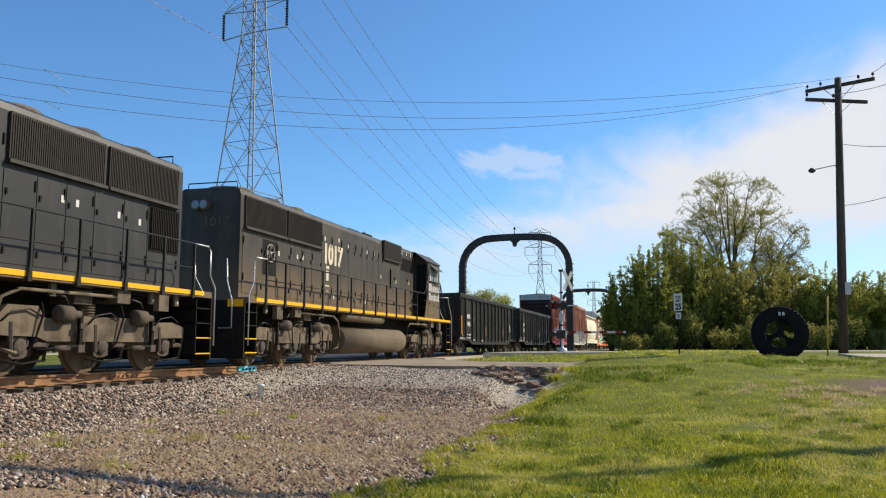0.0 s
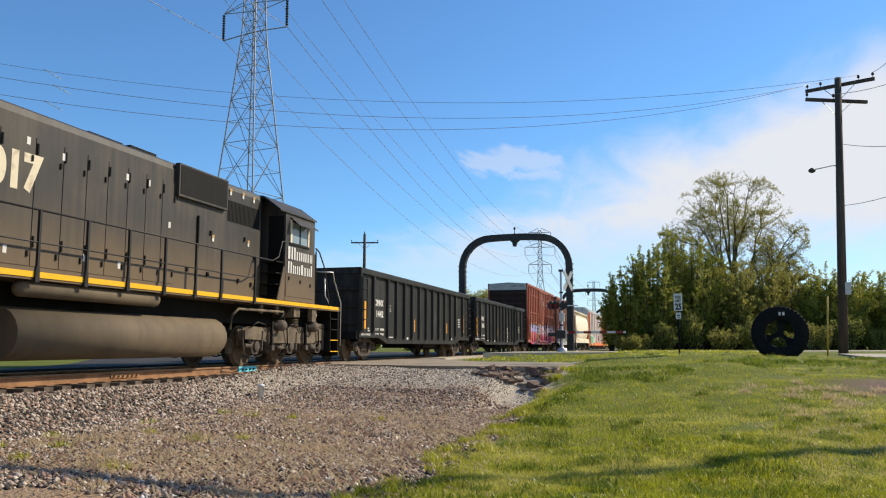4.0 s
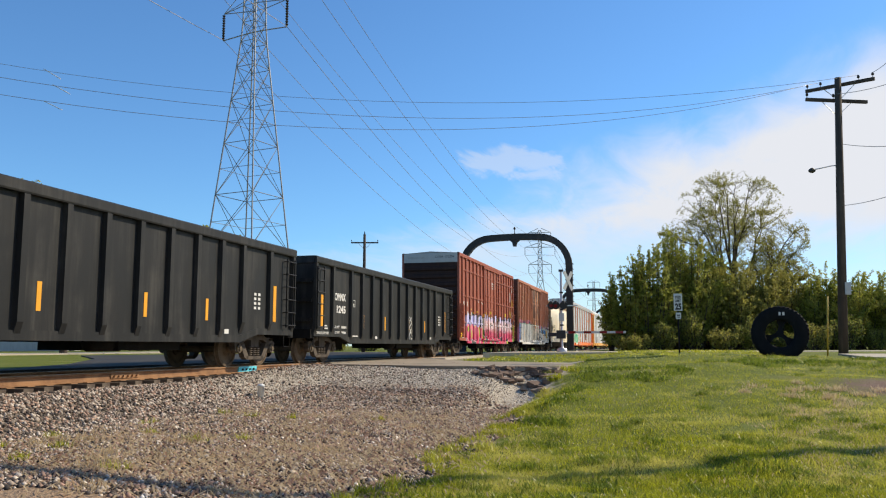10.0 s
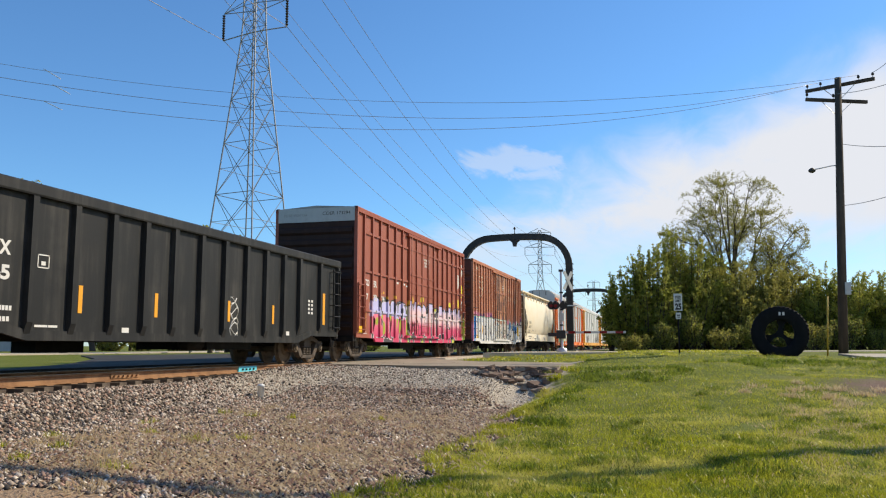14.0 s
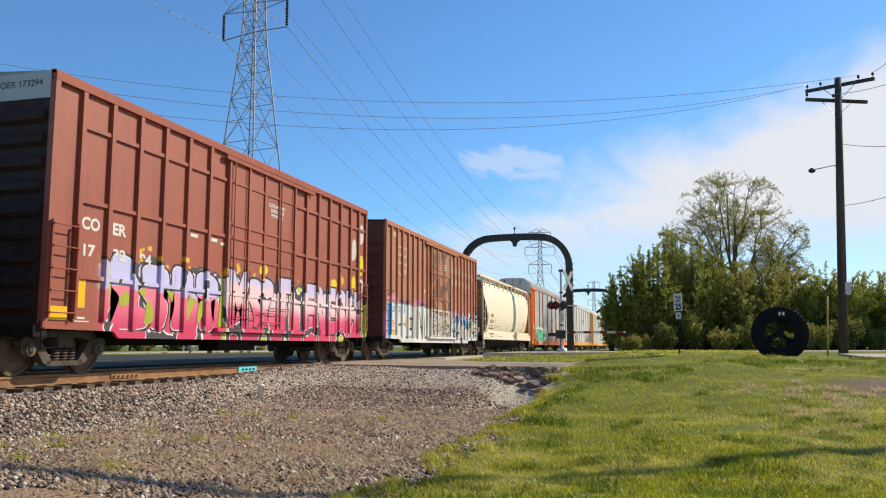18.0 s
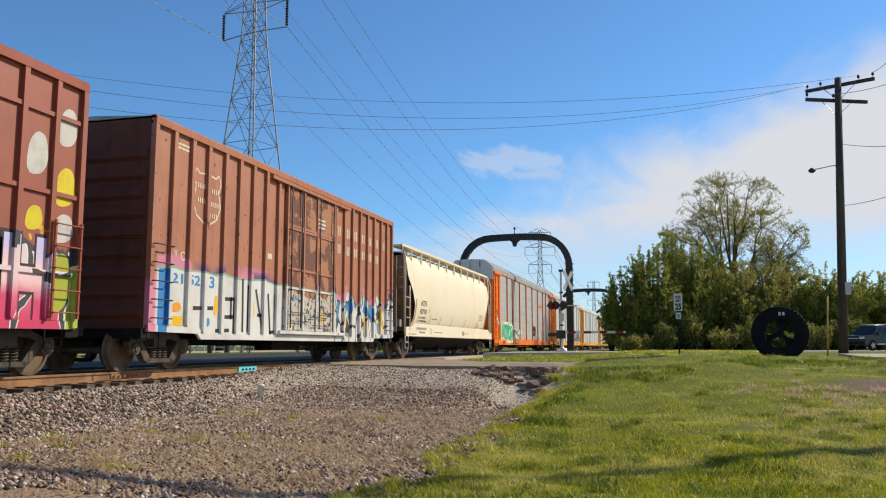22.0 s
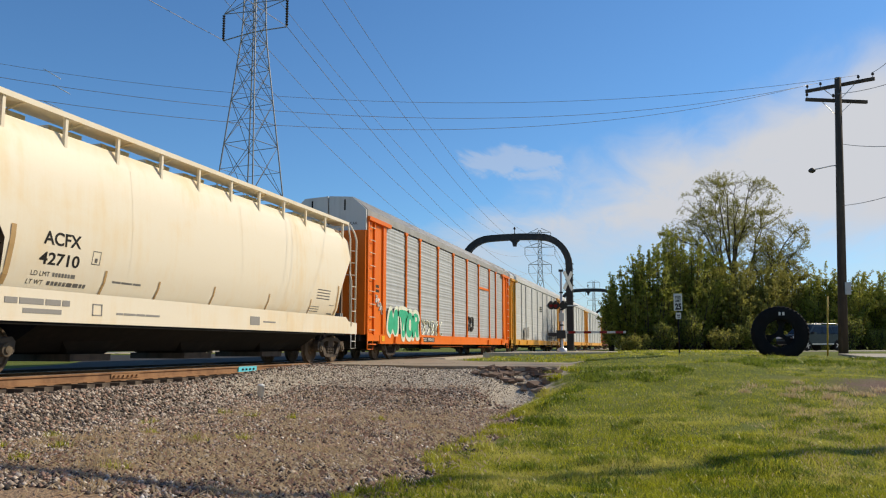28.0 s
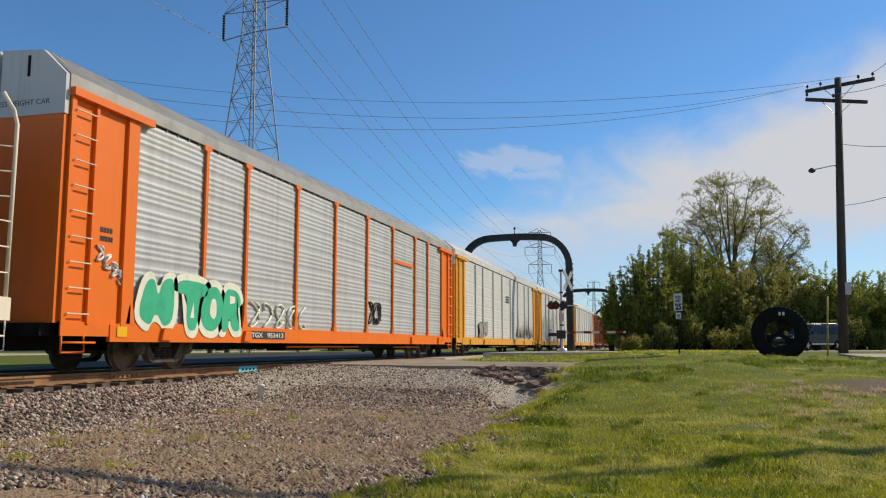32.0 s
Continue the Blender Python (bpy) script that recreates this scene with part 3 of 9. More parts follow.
gx = spread((-900, -100, 200), (-100, -12, 8), (-12, 4, 1.0), (4, 30, 0.3), (30, 70, 1.0), (70, 200, 8), (200, 1000, 100), (1000, 4000, 1000))
gy = spread((-3000, -500, 800), (-500, -60, 40), (-60, -30, 3), (-30, -12, 0.6), (-12, -1.2, 0.25), (-1.2, 4, 0.4), (4, 60, 4), (60, 500, 40), (500, 3000, 800))
gv = [(x, y, ground_z(x, y)) for x in gx for y in gy]
ny = len(gy)
gf = [(i * ny + j, (i + 1) * ny + j, (i + 1) * ny + j + 1, i * ny + j + 1) for i in range(len(gx) - 1) for j in range(ny - 1)]
ground = soup("ground", gv, gf, M["ground"])
for p_ in ground.data.polygons:
    p_.use_smooth = True
tagged(ground, kind="structure")


def slab(name, pts, thick, mat, label="", kind="structure", lift=0.0):
    """A paved sheet over a plan outline (x, y, z of the top)."""
    bm = bmesh.new()
    a = [bm.verts.new((x, y, z + lift)) for x, y, z in pts]
    b = [bm.verts.new((x, y, z - thick)) for x, y, z in pts]
    bm.faces.new(a)
    bm.faces.new(b[::-1])
    n = len(pts)
    for i in range(n):
        bm.faces.new((a[i], b[i], b[(i + 1) % n], a[(i + 1) % n]))
    return tagged(part(name, bm, mat, None, label), kind=kind)


# roads: a lot and street behind the track, a crossing with its apron, and the road past the gate
slab("road_1", [(14.0, 2.3, 0.0), (70, 2.3, 0.0), (70, 17, 0.02), (46, 17, 0.02), (38, 19, 0.03), (29, 11, 0.02), (20.5, 5.2, 0.01)], 0.3, M["asphalt"])
slab("road_2", [(34, 26, 0.03), (90, 26, 0.03), (90, 33, 0.03), (22, 33, 0.03), (24, 29, 0.03)], 0.3, M["concrete"], lift=0.02)
slab("road_3", [(25.4, -1.05, -0.015), (33.0, -1.05, -0.015), (33.5, -2.4, -0.01), (27.6, -5.6, 0.0), (25.0, -9.4, 0.0), (21.2, -9.2, 0.0), (21.0, -6.0, 0.0), (22.4, -2.4, 0.0)], 0.25, M["crossing"], lift=0.012)
slab("road_4", [(33.0, -1.6, 0.0), (61, -1.6, 0.03), (61, -3.3, 0.08), (33.3, -2.9, 0.02)], 0.3, M["concrete"], lift=0.012)
slab("road_5", [(38.4, -3.4, 0.19), (47.6, -3.4, 0.19), (123.0, -93.2, 0.205), (113.8, -93.2, 0.205)], 0.25, M["concrete"], lift=0.03)
slab("pavement_1", [(32.2, -17.85, 0.25), (26.4, -17.6, 0.2), (25.6, -30, 0.2), (33.5, -30, 0.25)], 0.3, M["concrete"], lift=0.02)


# ---- the track ----
def rail_profile(y):
    h = [(-0.075, -0.178), (-0.075, -0.165), (-0.012, -0.145), (-0.009, -0.05), (-0.036, -0.038), (-0.036, -0.006), (-0.028, 0.0),
         (0.028, 0.0), (0.036, -0.006), (0.036, -0.038), (0.009, -0.05), (0.012, -0.145), (0.075, -0.165), (0.075, -0.178)]
    return [(y + a, b) for a, b in h]


for y in (-0.755, 0.755):
    bm = bmesh.new()
    prism(bm, rail_profile(y), -60, 330)
    rail = tagged(part("rail", bm, M["rail"], None, "rusty brown steel running rail on timber ties"), kind="structure")
    bm = bmesh.new()
    box(bm, -60, 330, y - 0.027, y + 0.027, -0.003, 0.0025)
    part("rail_head", bm, M["railtop"], rail)
track = new("railway_track")
tagged(track, "straight railway track with timber ties and steel tie plates", "track", kind="structure")
bm = bmesh.new()
box(bm, -0.115, 0.115, -1.3, 1.3, -0.36, -0.185)
tie = part("tie", bm, M["tie"], track)
tie.location = (8, 0, 0)
plate = boxes("tie_plate", M["rail"], tie, (-0.09, 0.09, -0.93, -0.58, -0.186, -0.172), (-0.09, 0.09, 0.58, 0.93, -0.186, -0.172))
for i in range(1, 120):
    o = tie.copy()
    scene.collection.objects.link(o)
    o.location = (8 + i * 0.53 + random.uniform(-0.04, 0.04), random.uniform(-0.05, 0.05), random.uniform(-0.012, 0.006))
    o.rotation_euler = (0, 0, random.uniform(-0.02, 0.02))
    if i < 55:
        q = plate.copy()
        scene.collection.objects.link(q)
        q.parent = o
# joint bars: a rusty one with bolts, and one sprayed cyan
jb = new("joint_bar")
jb.location = (15.05, 0, 0)
tagged(jb, "rusty bolted joint bar on the near rail", "joint bar")
boxes("bar", M["rail"], jb, (-0.46, 0.46, -0.79, -0.766, -0.135, -0.045))
for i in range(6):
    bm = bmesh.new()
    lathe(bm, [(0.024, -0.83), (0.024, -0.79)], 6, at=(-0.38 + i * 0.15, 0, -0.09))
    part("bolt", bm, M["rail"], jb)
jb2 = new("joint_bar")
jb2.location = (20.3, 0, 0)
tagged(jb2, "rail joint bar sprayed bright cyan", "joint bar")
boxes("bar", M["cyan"], jb2, (-0.5, 0.5, -0.80, -0.766, -0.165, -0.012))
for i in range(4):
    bm = bmesh.new()
    lathe(bm, [(0.028, -0.83), (0.028, -0.79)], 6, at=(-0.30 + i * 0.2, 0, -0.09))
    part("bolt", bm, M["dark"], jb2)
# timber crossing panels between and beside the rails
crossing = new("grade_crossing")
tagged(crossing, "timber plank road crossing laid between the rails", "crossing", kind="structure")
for y0, y1 in ((-1.5, -0.86), (-0.62, 0.62), (0.86, 1.5)):
    for k in range(3):
        w = (y1 - y0) / 3
        bm = bmesh.new()
        box(bm, 25.4, 33.0, y0 + w * k + 0.01, y0 + w * (k + 1) - 0.01, -0.17, -0.012)
        part("plank", bm, M["tie"], crossing)
# a white pipe stub in the ballast
bm = bmesh.new()
lathe(bm, [(0.07, -0.10), (0.07, 0.18), (0.08, 0.18), (0.08, 0.22), (0.04, 0.245)], 12, "z")
o = part("pipe_stub", bm, M["pvc"], None, "short white plastic pipe stub standing in the ballast", smooth=True)
o["category"] = "pipe"
PX, PY = 16.6, -3.15
o.location = (PX, PY, ground_z(PX, PY) + 0.05)


# ---- ballast, gravel, rubble, grass ----
def stone_field(name, n, place, size, mat, seed, flat=0.7):
    rng = np.random.default_rng(seed)
    base = np.array([(1, 0, 0), (-1, 0, 0), (0, 1, 0), (0, -1, 0), (0, 0, 1), (0, 0, -1)], np.float32)
    tri = np.array([(0, 2, 4), (2, 1, 4), (1, 3, 4), (3, 0, 4), (2, 0, 5), (1, 2, 5), (3, 1, 5), (0, 3, 5)])
    xy = np.array([place(rng) for _ in range(n)])
    z = np.array([ground_z(a, b) for a, b in xy])
    s = size[0] + (size[1] - size[0]) * rng.random(n) ** 2
    a = rng.random(n) * 6.28
    c, sn = np.cos(a)[:, None], np.sin(a)[:, None]
    b = base[None] * (s[:, None, None] * (0.65 + 0.7 * rng.random((n, 6, 1)))) * np.array([1, 0.8, flat])
    tilt = (rng.random(n) - 0.5)[:, None]
    V = np.stack([b[:, :, 0] * c - b[:, :, 1] * sn + xy[:, :1], b[:, :, 0] * sn + b[:, :, 1] * c + xy[:, 1:],
                  b[:, :, 2] + 0.6 * b[:, :, 0] * tilt + (z + s * 0.25)[:, None]], 2)
    F = tri[None] + 6 * np.arange(n)[:, None, None]
    return tagged(soup(name, V.reshape(-1, 3), F.reshape(-1, 3), mat), kind="stuff")


def near_bank(rng):
    while True:
        x, y = 6 + 20 * rng.random() ** 1.15, -1.45 - 4.6 * rng.random() ** 1.5
        if x + 0.6 * y < 14.0 + 1.5 * rng.random() or rng.random() < 0.12:
            return x, y


tagged(stone_field("ballast", 36000, near_bank, (0.016, 0.05), M["ballast"], 1), "loose grey and pink ballast stones beside the rail")
tagged(stone_field("ballast", 2600, lambda r: (8 + 18 * r.random(), -0.64 + 1.28 * r.random()), (0.02, 0.045), M["ballast"], 2), "loose ballast stones between the rails")
tagged(stone_field("gravel", 42000, lambda r: (6.5 + 12 * r.random(), -3.3 - 6.1 * r.random()), (0.012, 0.05), M["ballast"], 3), "thin scatter of small gravel on brown dirt")
tagged(stone_field("gravel", 26000, lambda r: (14 + 7.6 * r.random(), -1.9 - 7.0 * r.random()), (0.009, 0.03), M["palestone"], 4), "pale gravel spread below the crossing")
tagged(stone_field("gravel", 13000, lambda r: (6.5 + 11 * r.random(), -3.4 - 5.8 * r.random()), (0.010, 0.042), M["palestone"], 6), "pale gravel chips scattered on brown dirt")
# broken pavement and rock below the edge of the crossing apron
rng = np.random.default_rng(5)
for i in range(110):
    layer = i % 3
    y = -7.2 - 1.95 * rng.random()
    x = 21.02 - 0.10 * layer - (0.25 + 0.9 * rng.random()) * (rng.random() < 0.35) + 0.05 * rng.random()
    loose = x < 20.75
    w, d, h = 0.08 + 0.18 * rng.random() ** 2, 0.07 + 0.12 * rng.random(), 0.018 + 0.032 * rng.random()
    bm = bmesh.new()
    nside = 5 + int(3 * rng.random())
    ring = [(d * math.cos(a) * (0.7 + 0.5 * rng.random()), w * math.sin(a) * (0.7 + 0.5 * rng.random())) for a in [6.283 * (k + 0.5 * rng.random()) / nside for k in range(nside)]]
    lo_ = [bm.verts.new((a * 1.08, b * 1.08, -h)) for a, b in ring]
    hi_ = [bm.verts.new((a, b, h * (0.6 + 0.8 * rng.random()))) for a, b in ring]
    bm.faces.new(hi_)
    bm.faces.new(lo_[::-1])
    for k in range(nside):
        bm.faces.new((lo_[k], lo_[(k + 1) % nside], hi_[(k + 1) % nside], hi_[k]))
    o = part("rock", bm, M["rubble"], None, "broken grey slab of old pavement heaped under the crossing edge")
    o["category"], o["group"] = "rock", "rocks below the crossing"
    gz = ground_z(x, y)
    o.location = (x, y, gz + 0.03 if loose else max(gz + 0.015, -0.05 - 0.07 * layer))
    o.rotation_euler = ((rng.random() - 0.5) * 0.5, (rng.random() - 0.5) * (0.8 if loose else 0.3), rng.random() * 0.8)


def blades(name, n, place, height, width, mat, seed):
    rng = np.random.default_rng(seed)
    xy = np.array([place(rng) for _ in range(n)])
    z = np.array([ground_z(a, b) for a, b in xy])
    h = height[0] + (height[1] - height[0]) * rng.random(n) ** 1.5
    a = rng.random(n) * 2 * np.pi
    w = width * (0.6 + 0.8 * rng.random(n))
    lean = (rng.random((n, 2)) - 0.5) * 1.7 * h[:, None]
    dx, dy = np.cos(a) * w, np.sin(a) * w
    base = np.stack([xy[:, 0], xy[:, 1], z - 0.01], 1)
    p0 = base + np.stack([-dx, -dy, 0 * h], 1)
    p1 = base + np.stack([dx, dy, 0 * h], 1)
    mid = base + np.stack([lean[:, 0] * 0.35, lean[:, 1] * 0.35, h * 0.6], 1)
    p2 = mid + np.stack([dx * 0.7, dy * 0.7, 0 * h], 1)
    p3 = mid + np.stack([-dx * 0.7, -dy * 0.7, 0 * h], 1)
    tip = base + np.stack([lean[:, 0], lean[:, 1], h], 1)
    V = np.stack([p0, p1, p2, p3, tip], 1).reshape(-1, 3)
    k = np.arange(n)[:, None] * 5
    F = np.concatenate([k + np.array([[0, 1, 2]]), k + np.array([[0, 2, 3]]), k + np.array([[3, 2, 4]])])
    return tagged(soup(name, V, F, mat), kind="stuff")


def lawn(rng):
    while True:
        d = 1 / (0.139 - 0.103 * rng.random())
        q = (rng.random() * 1.12 - 0.5) * 0.56
        x = d * math.cos(YAW) + q * 2 * d * math.sin(YAW)
        y = EYE.y + d * math.sin(YAW) - q * 2 * d * math.cos(YAW)
        edge = -9.35 + 0.5 * noise.noise((x * 0.9, y * 0.9, 0))
        bare = ((x - 18.6) * 0.5) ** 2 + ((y + 17.0) * 0.42) ** 2
        if y < edge and x < 29 and bare > 0.35 + 0.6 * rng.random():
            if noise.noise((x * 0.8, y * 0.8, 7)) > -0.35 + 0.3 * rng.random() - 0.3:
                return x, y


tagged(blades("grass", 210000, lawn, (0.018, 0.07), 0.0045, M["blade"], 11), "short bright green grass on the bank")
tagged(blades("dry_grass", 9000, lawn, (0.02, 0.065), 0.005, M["straw"], 12), "pale dry blades among the green grass")


def tufts(seed, centres, n, rad, h, mat, name, label, w=0.006):
    r0 = np.random.default_rng(seed)
    cs = [(x, y, rad * (0.6 + 0.8 * r0.random())) for x, y in centres]

    def place(rng):
        x, y, r = cs[int(rng.random() * len(cs))]
        a, q = rng.random() * 6.28, r * rng.random() ** 0.7
        return x + q * math.cos(a), y + q * math.sin(a)
    return tagged(blades(name, n, place, h, w, mat, seed), label)


rng = np.random.default_rng(21)
edge_pts = [(7 + 14.5 * rng.random(), -9.2 + 0.5 * rng.standard_normal() * 0.4) for _ in range(70)]
tufts(22, edge_pts, 9000, 0.16, (0.05, 0.17), M["blade"], "grass", "ragged green grass tufts along the gravel edge")
clumps = [lawn(rng) for _ in range(150)]
tufts(23, clumps, 16000, 0.20, (0.04, 0.11), M["blade_deep"], "grass", "taller dark green grass clumps on the bank", 0.007)
crest = [(19.5 + 2.5 * rng.random(), -9.9 - 2.6 * rng.random()) for _ in range(26)] + [(22.5 + 3 * rng.random(), -13.5 - 5.0 * rng.random()) for _ in range(34)] + [(13.5 + 5 * rng.random(), -9.5 - 0.5 * rng.random()) for _ in range(16)]
tufts(28, crest, 11000, 0.34, (0.03, 0.12), M["blade_deep"], "weeds", "dark green broad-leaved weeds on the crest of the bank", 0.014)
pale_run = [(10.0 + 6 * rng.random(), -13.4 - 1.6 * rng.random()) for _ in range(60)]
tufts(29, pale_run, 5000, 0.35, (0.02, 0.07), M["straw"], "dry_grass", "pale dry clippings lying in the grass", 0.005)
weeds = [(6.5 + 8 * rng.random(), -3.6 - 3.2 * rng.random()) for _ in range(16)]
tufts(24, weeds, 1100, 0.14, (0.05, 0.16), M["blade"], "weeds", "small green weeds in the gravel")
dry = [(9.2, -4.1), (9.4, -4.4), (8.8, -4.2)] + [(6 + 10 * rng.random(), -4.2 - 4.6 * rng.random()) for _ in range(26)] + [(17.6 + 2 * rng.standard_normal() * 0.45, -15.6 + rng.standard_normal() * 1.2) for _ in range(24)]
tufts(25, dry, 7000, 0.22, (0.03, 0.13), M["straw"], "dry_grass", "dry straw-coloured grass and litter")


def litter(name, n, place, length, mat, seed, label):
    """Thin dry stalks lying almost flat."""
    rng = np.random.default_rng(seed)
    V = []
    for _ in range(n):
        x, y = place(rng)
        a, h = rng.normal(0.5, 0.7), length * (0.3 + rng.random())
        c, sn, w = math.cos(a) * h, math.sin(a) * h, 0.005 + 0.008 * rng.random()
        z, t = ground_z(x, y) + 0.020, 0.04 * rng.random()
        V += [(x - c - sn * w / h, y - sn + c * w / h, z), (x - c + sn * w / h, y - sn - c * w / h, z), (x + c + sn * w / h, y + sn - c * w / h, z + t), (x + c - sn * w / h, y + sn + c * w / h, z + t)]
    return tagged(soup(name, V, np.arange(4 * n).reshape(-1, 4), mat), label, kind="stuff")


patches = [(6.8 + 9 * rng.random(), -4.2 - 4.8 * rng.random(), 0.3 + 0.7 * rng.random()) for _ in range(70)]


def straw_spot(rng):
    x, y, q = patches[int(rng.random() * 70)]
    return x + q * rng.standard_normal(), min(-3.6, y + 0.7 * q * rng.standard_normal())


litter("straw_litter", 8000, straw_spot, 0.07, M["straw"], 27, "flat dry straw litter on the brown dirt")
litter("twig_litter", 6000, lambda r: (6.8 + 12 * r.random(), -3.9 - 5.3 * r.random() ** 0.8), 0.075, M["twig"], 30, "reddish brown twigs and leaf litter on the dirt")
litter("straw_litter", 4000, lambda r: (6.8 + 11 * r.random(), -3.6 - 5.5 * r.random()), 0.05, M["straw"], 31, "short pale straw strewn over the gravel")
verge = [(29 + 26 * rng.random(), -4.2 - 12 * rng.random()) for _ in range(160)]
tufts(26, verge, 9000, 0.5, (0.05, 0.16), M["blade"], "grass", "rough grass verge by the road", 0.012)


# ---- the train ----
# how far the train has rolled, every two seconds
ROLLED = (0, 7.27, 14.49, 21.73, 29.0, 36.29, 43.6, 50.96, 58.35, 65.71, 73.11, 80.56, 88.03, 95.52, 103.12, 110.84, 118.62)
CARS, WHEELSETS = [], []


def car(name, centre, label, category, group="", turn=0):
    e = new(name)
    e.location = (centre, 0, 0)
    tagged(e, label, category, group)
    CARS.append((e, centre, turn))
    return e


def wheelset_mesh(r, name="wheelset"):
    bm = bmesh.new()
    for s in (-1, 1):
        q = [(r * 0.16, 0.66), (r * 0.30, 0.70), (r * 0.34, 0.735), (r * 0.80, 0.72), (r * 0.84, 0.70), (r + 0.028, 0.68), (r + 0.028, 0.70), (r, 0.715),
             (r - 0.006, 0.80), (r * 0.86, 0.81), (r * 0.82, 0.775), (r * 0.42, 0.77), (r * 0.36, 0.81), (r * 0.2, 0.82), (r * 0.15, 0.83)]
        lathe(bm, [(a, b * s) for a, b in q], 28)
    lathe(bm, [(0.085, -0.98), (0.085, 0.98)], 10)
    finish(bm)
    me = bpy.data.meshes.new(name)
    bm.to_mesh(me)
    bm.free()
    me.materials.append(M["wheel"])
    return me


WHEEL_S, WHEEL_L = wheelset_mesh(0.457), wheelset_mesh(0.533)


def add_wheelset(parent, x, r):
    o = new("wheelset", WHEEL_S if r < 0.5 else WHEEL_L)
    o.parent = parent
    o.location = (x, 0, r)
    WHEELSETS.append((o, x, r))
    return o


def sideframe_mesh():
    bm = bmesh.new()
    for s in (-1, 1):
        y0, y1 = s * 0.98, s * 1.13
        for quad in ([(-1.10, 0.62), (-1.02, 0.70), (-0.72, 0.66), (-0.70, 0.56), (-0.80, 0.40), (-0.98, 0.36), (-1.08, 0.44)],
                     [(1.10, 0.62), (1.02, 0.70), (0.72, 0.66), (0.70, 0.56), (0.80, 0.40), (0.98, 0.36), (1.08, 0.44)],
                     [(-0.80, 0.70), (-0.50, 0.82), (0.50, 0.82), (0.80, 0.70), (0.72, 0.60), (0.46, 0.70), (-0.46, 0.70), (-0.72, 0.60)],
                     [(-0.80, 0.58), (-0.62, 0.62), (-0.34, 0.26), (-0.40, 0.18), (-0.56, 0.24)], [(0.80, 0.58), (0.62, 0.62), (0.34, 0.26), (0.40, 0.18), (0.56, 0.24)],
                     [(-0.46, 0.18), (0.46, 0.18), (0.46, 0.27), (-0.46, 0.27)]):
            prism(bm, quad, y0, y1, "y")
    box(bm, -0.22, 0.22, -1.12, 1.12, 0.50, 0.74)
    finish(bm)
    me = bpy.data.meshes.new("side_frame")
    bm.to_mesh(me)
    bm.free()
    me.materials.append(M["truckm"])
    return me


def spring_mesh():
    bm = bmesh.new()
    for x in (-0.2, 0.0, 0.2):
        pts = [(x + 0.075 * math.cos(a), -1.06 + 0.075 * math.sin(a), 0.26 + 0.27 * a / (2 * math.pi * 5)) for a in [i * math.pi / 4 for i in range(41)]]
        tube(bm, pts, 0.018, 4)
    finish(bm, True)
    me = bpy.data.meshes.new("spring_nest")
    bm.to_mesh(me)
    bm.free()
    me.materials.append(M["truckm"])
    return me


def bearing_mesh():
    bm = bmesh.new()
    for s in (-1, 1):
        lathe(bm, [(0.125, s * 0.95), (0.125, s * 1.15), (0.115, s * 1.17), (0.07, s * 1.175), (0.065, s * 1.20), (0.03, s * 1.20)], 14)
    finish(bm)
    me = bpy.data.meshes.new("bearing")
    bm.to_mesh(me)
    bm.free()
    me.materials.append(M["loco_low"])
    return me


SIDEFRAME, SPRING, BEARING = sideframe_mesh(), spring_mesh(), bearing_mesh()


def truck(parent, x):
    t = new("truck", SIDEFRAME)
    t.parent = parent
    t.location = (x, 0, 0)
    for me in (SPRING,):
        o = new("spring_nest", me)
        o.parent = t
    for dx in (-0.89, 0.89):
        add_wheelset(t, dx, 0.457)
        o = new("bearing_cap", BEARING)
        o.parent = t
        o.location = (dx, 0, 0.475)
    return t


def couplers(e, half):
    for s in (-1, 1):
        boxes("coupler", M["truckm"], e, (*sorted((s * (half - 0.3), s * (half + 0.55))), -0.11, 0.11, 0.74, 0.96), (*sorted((s * (half + 0.40), s * (half + 0.62))), -0.2, 0.16, 0.70, 1.0))


def ladder(e, x0, x1, zs, y, mat, z0, z1, d=0.07, name="ladder"):
    bm = bmesh.new()
    for x in (x0, x1):
        box(bm, x - 0.02, x + 0.02, y - d, y, z0, z1)
    for z in zs:
        tube(bm, [(x0, y - d, z), (x1, y - d, z)], 0.014, 5)
    return part(name, bm, mat, e)


def marks(e, name, mat, rects, y):
    """Small blocks of writing too small to read."""
    bm = bmesh.new()
    for x0, x1, z0, z1 in rects:
        box(bm, x0, x1, y - 0.004, y, z0, z1)
    return part(name, bm, mat, e)


def word_blocks(x0, x1, z0, z1, widths, gap=0.25):
    tot = sum(widths) + gap * (len(widths) - 1)
    u, outl = x0, []
    k = (x1 - x0) / tot
    for w in widths:
        outl.append((u, u + w * k, z0, z1))
        u += (w + gap) * k
    return outl


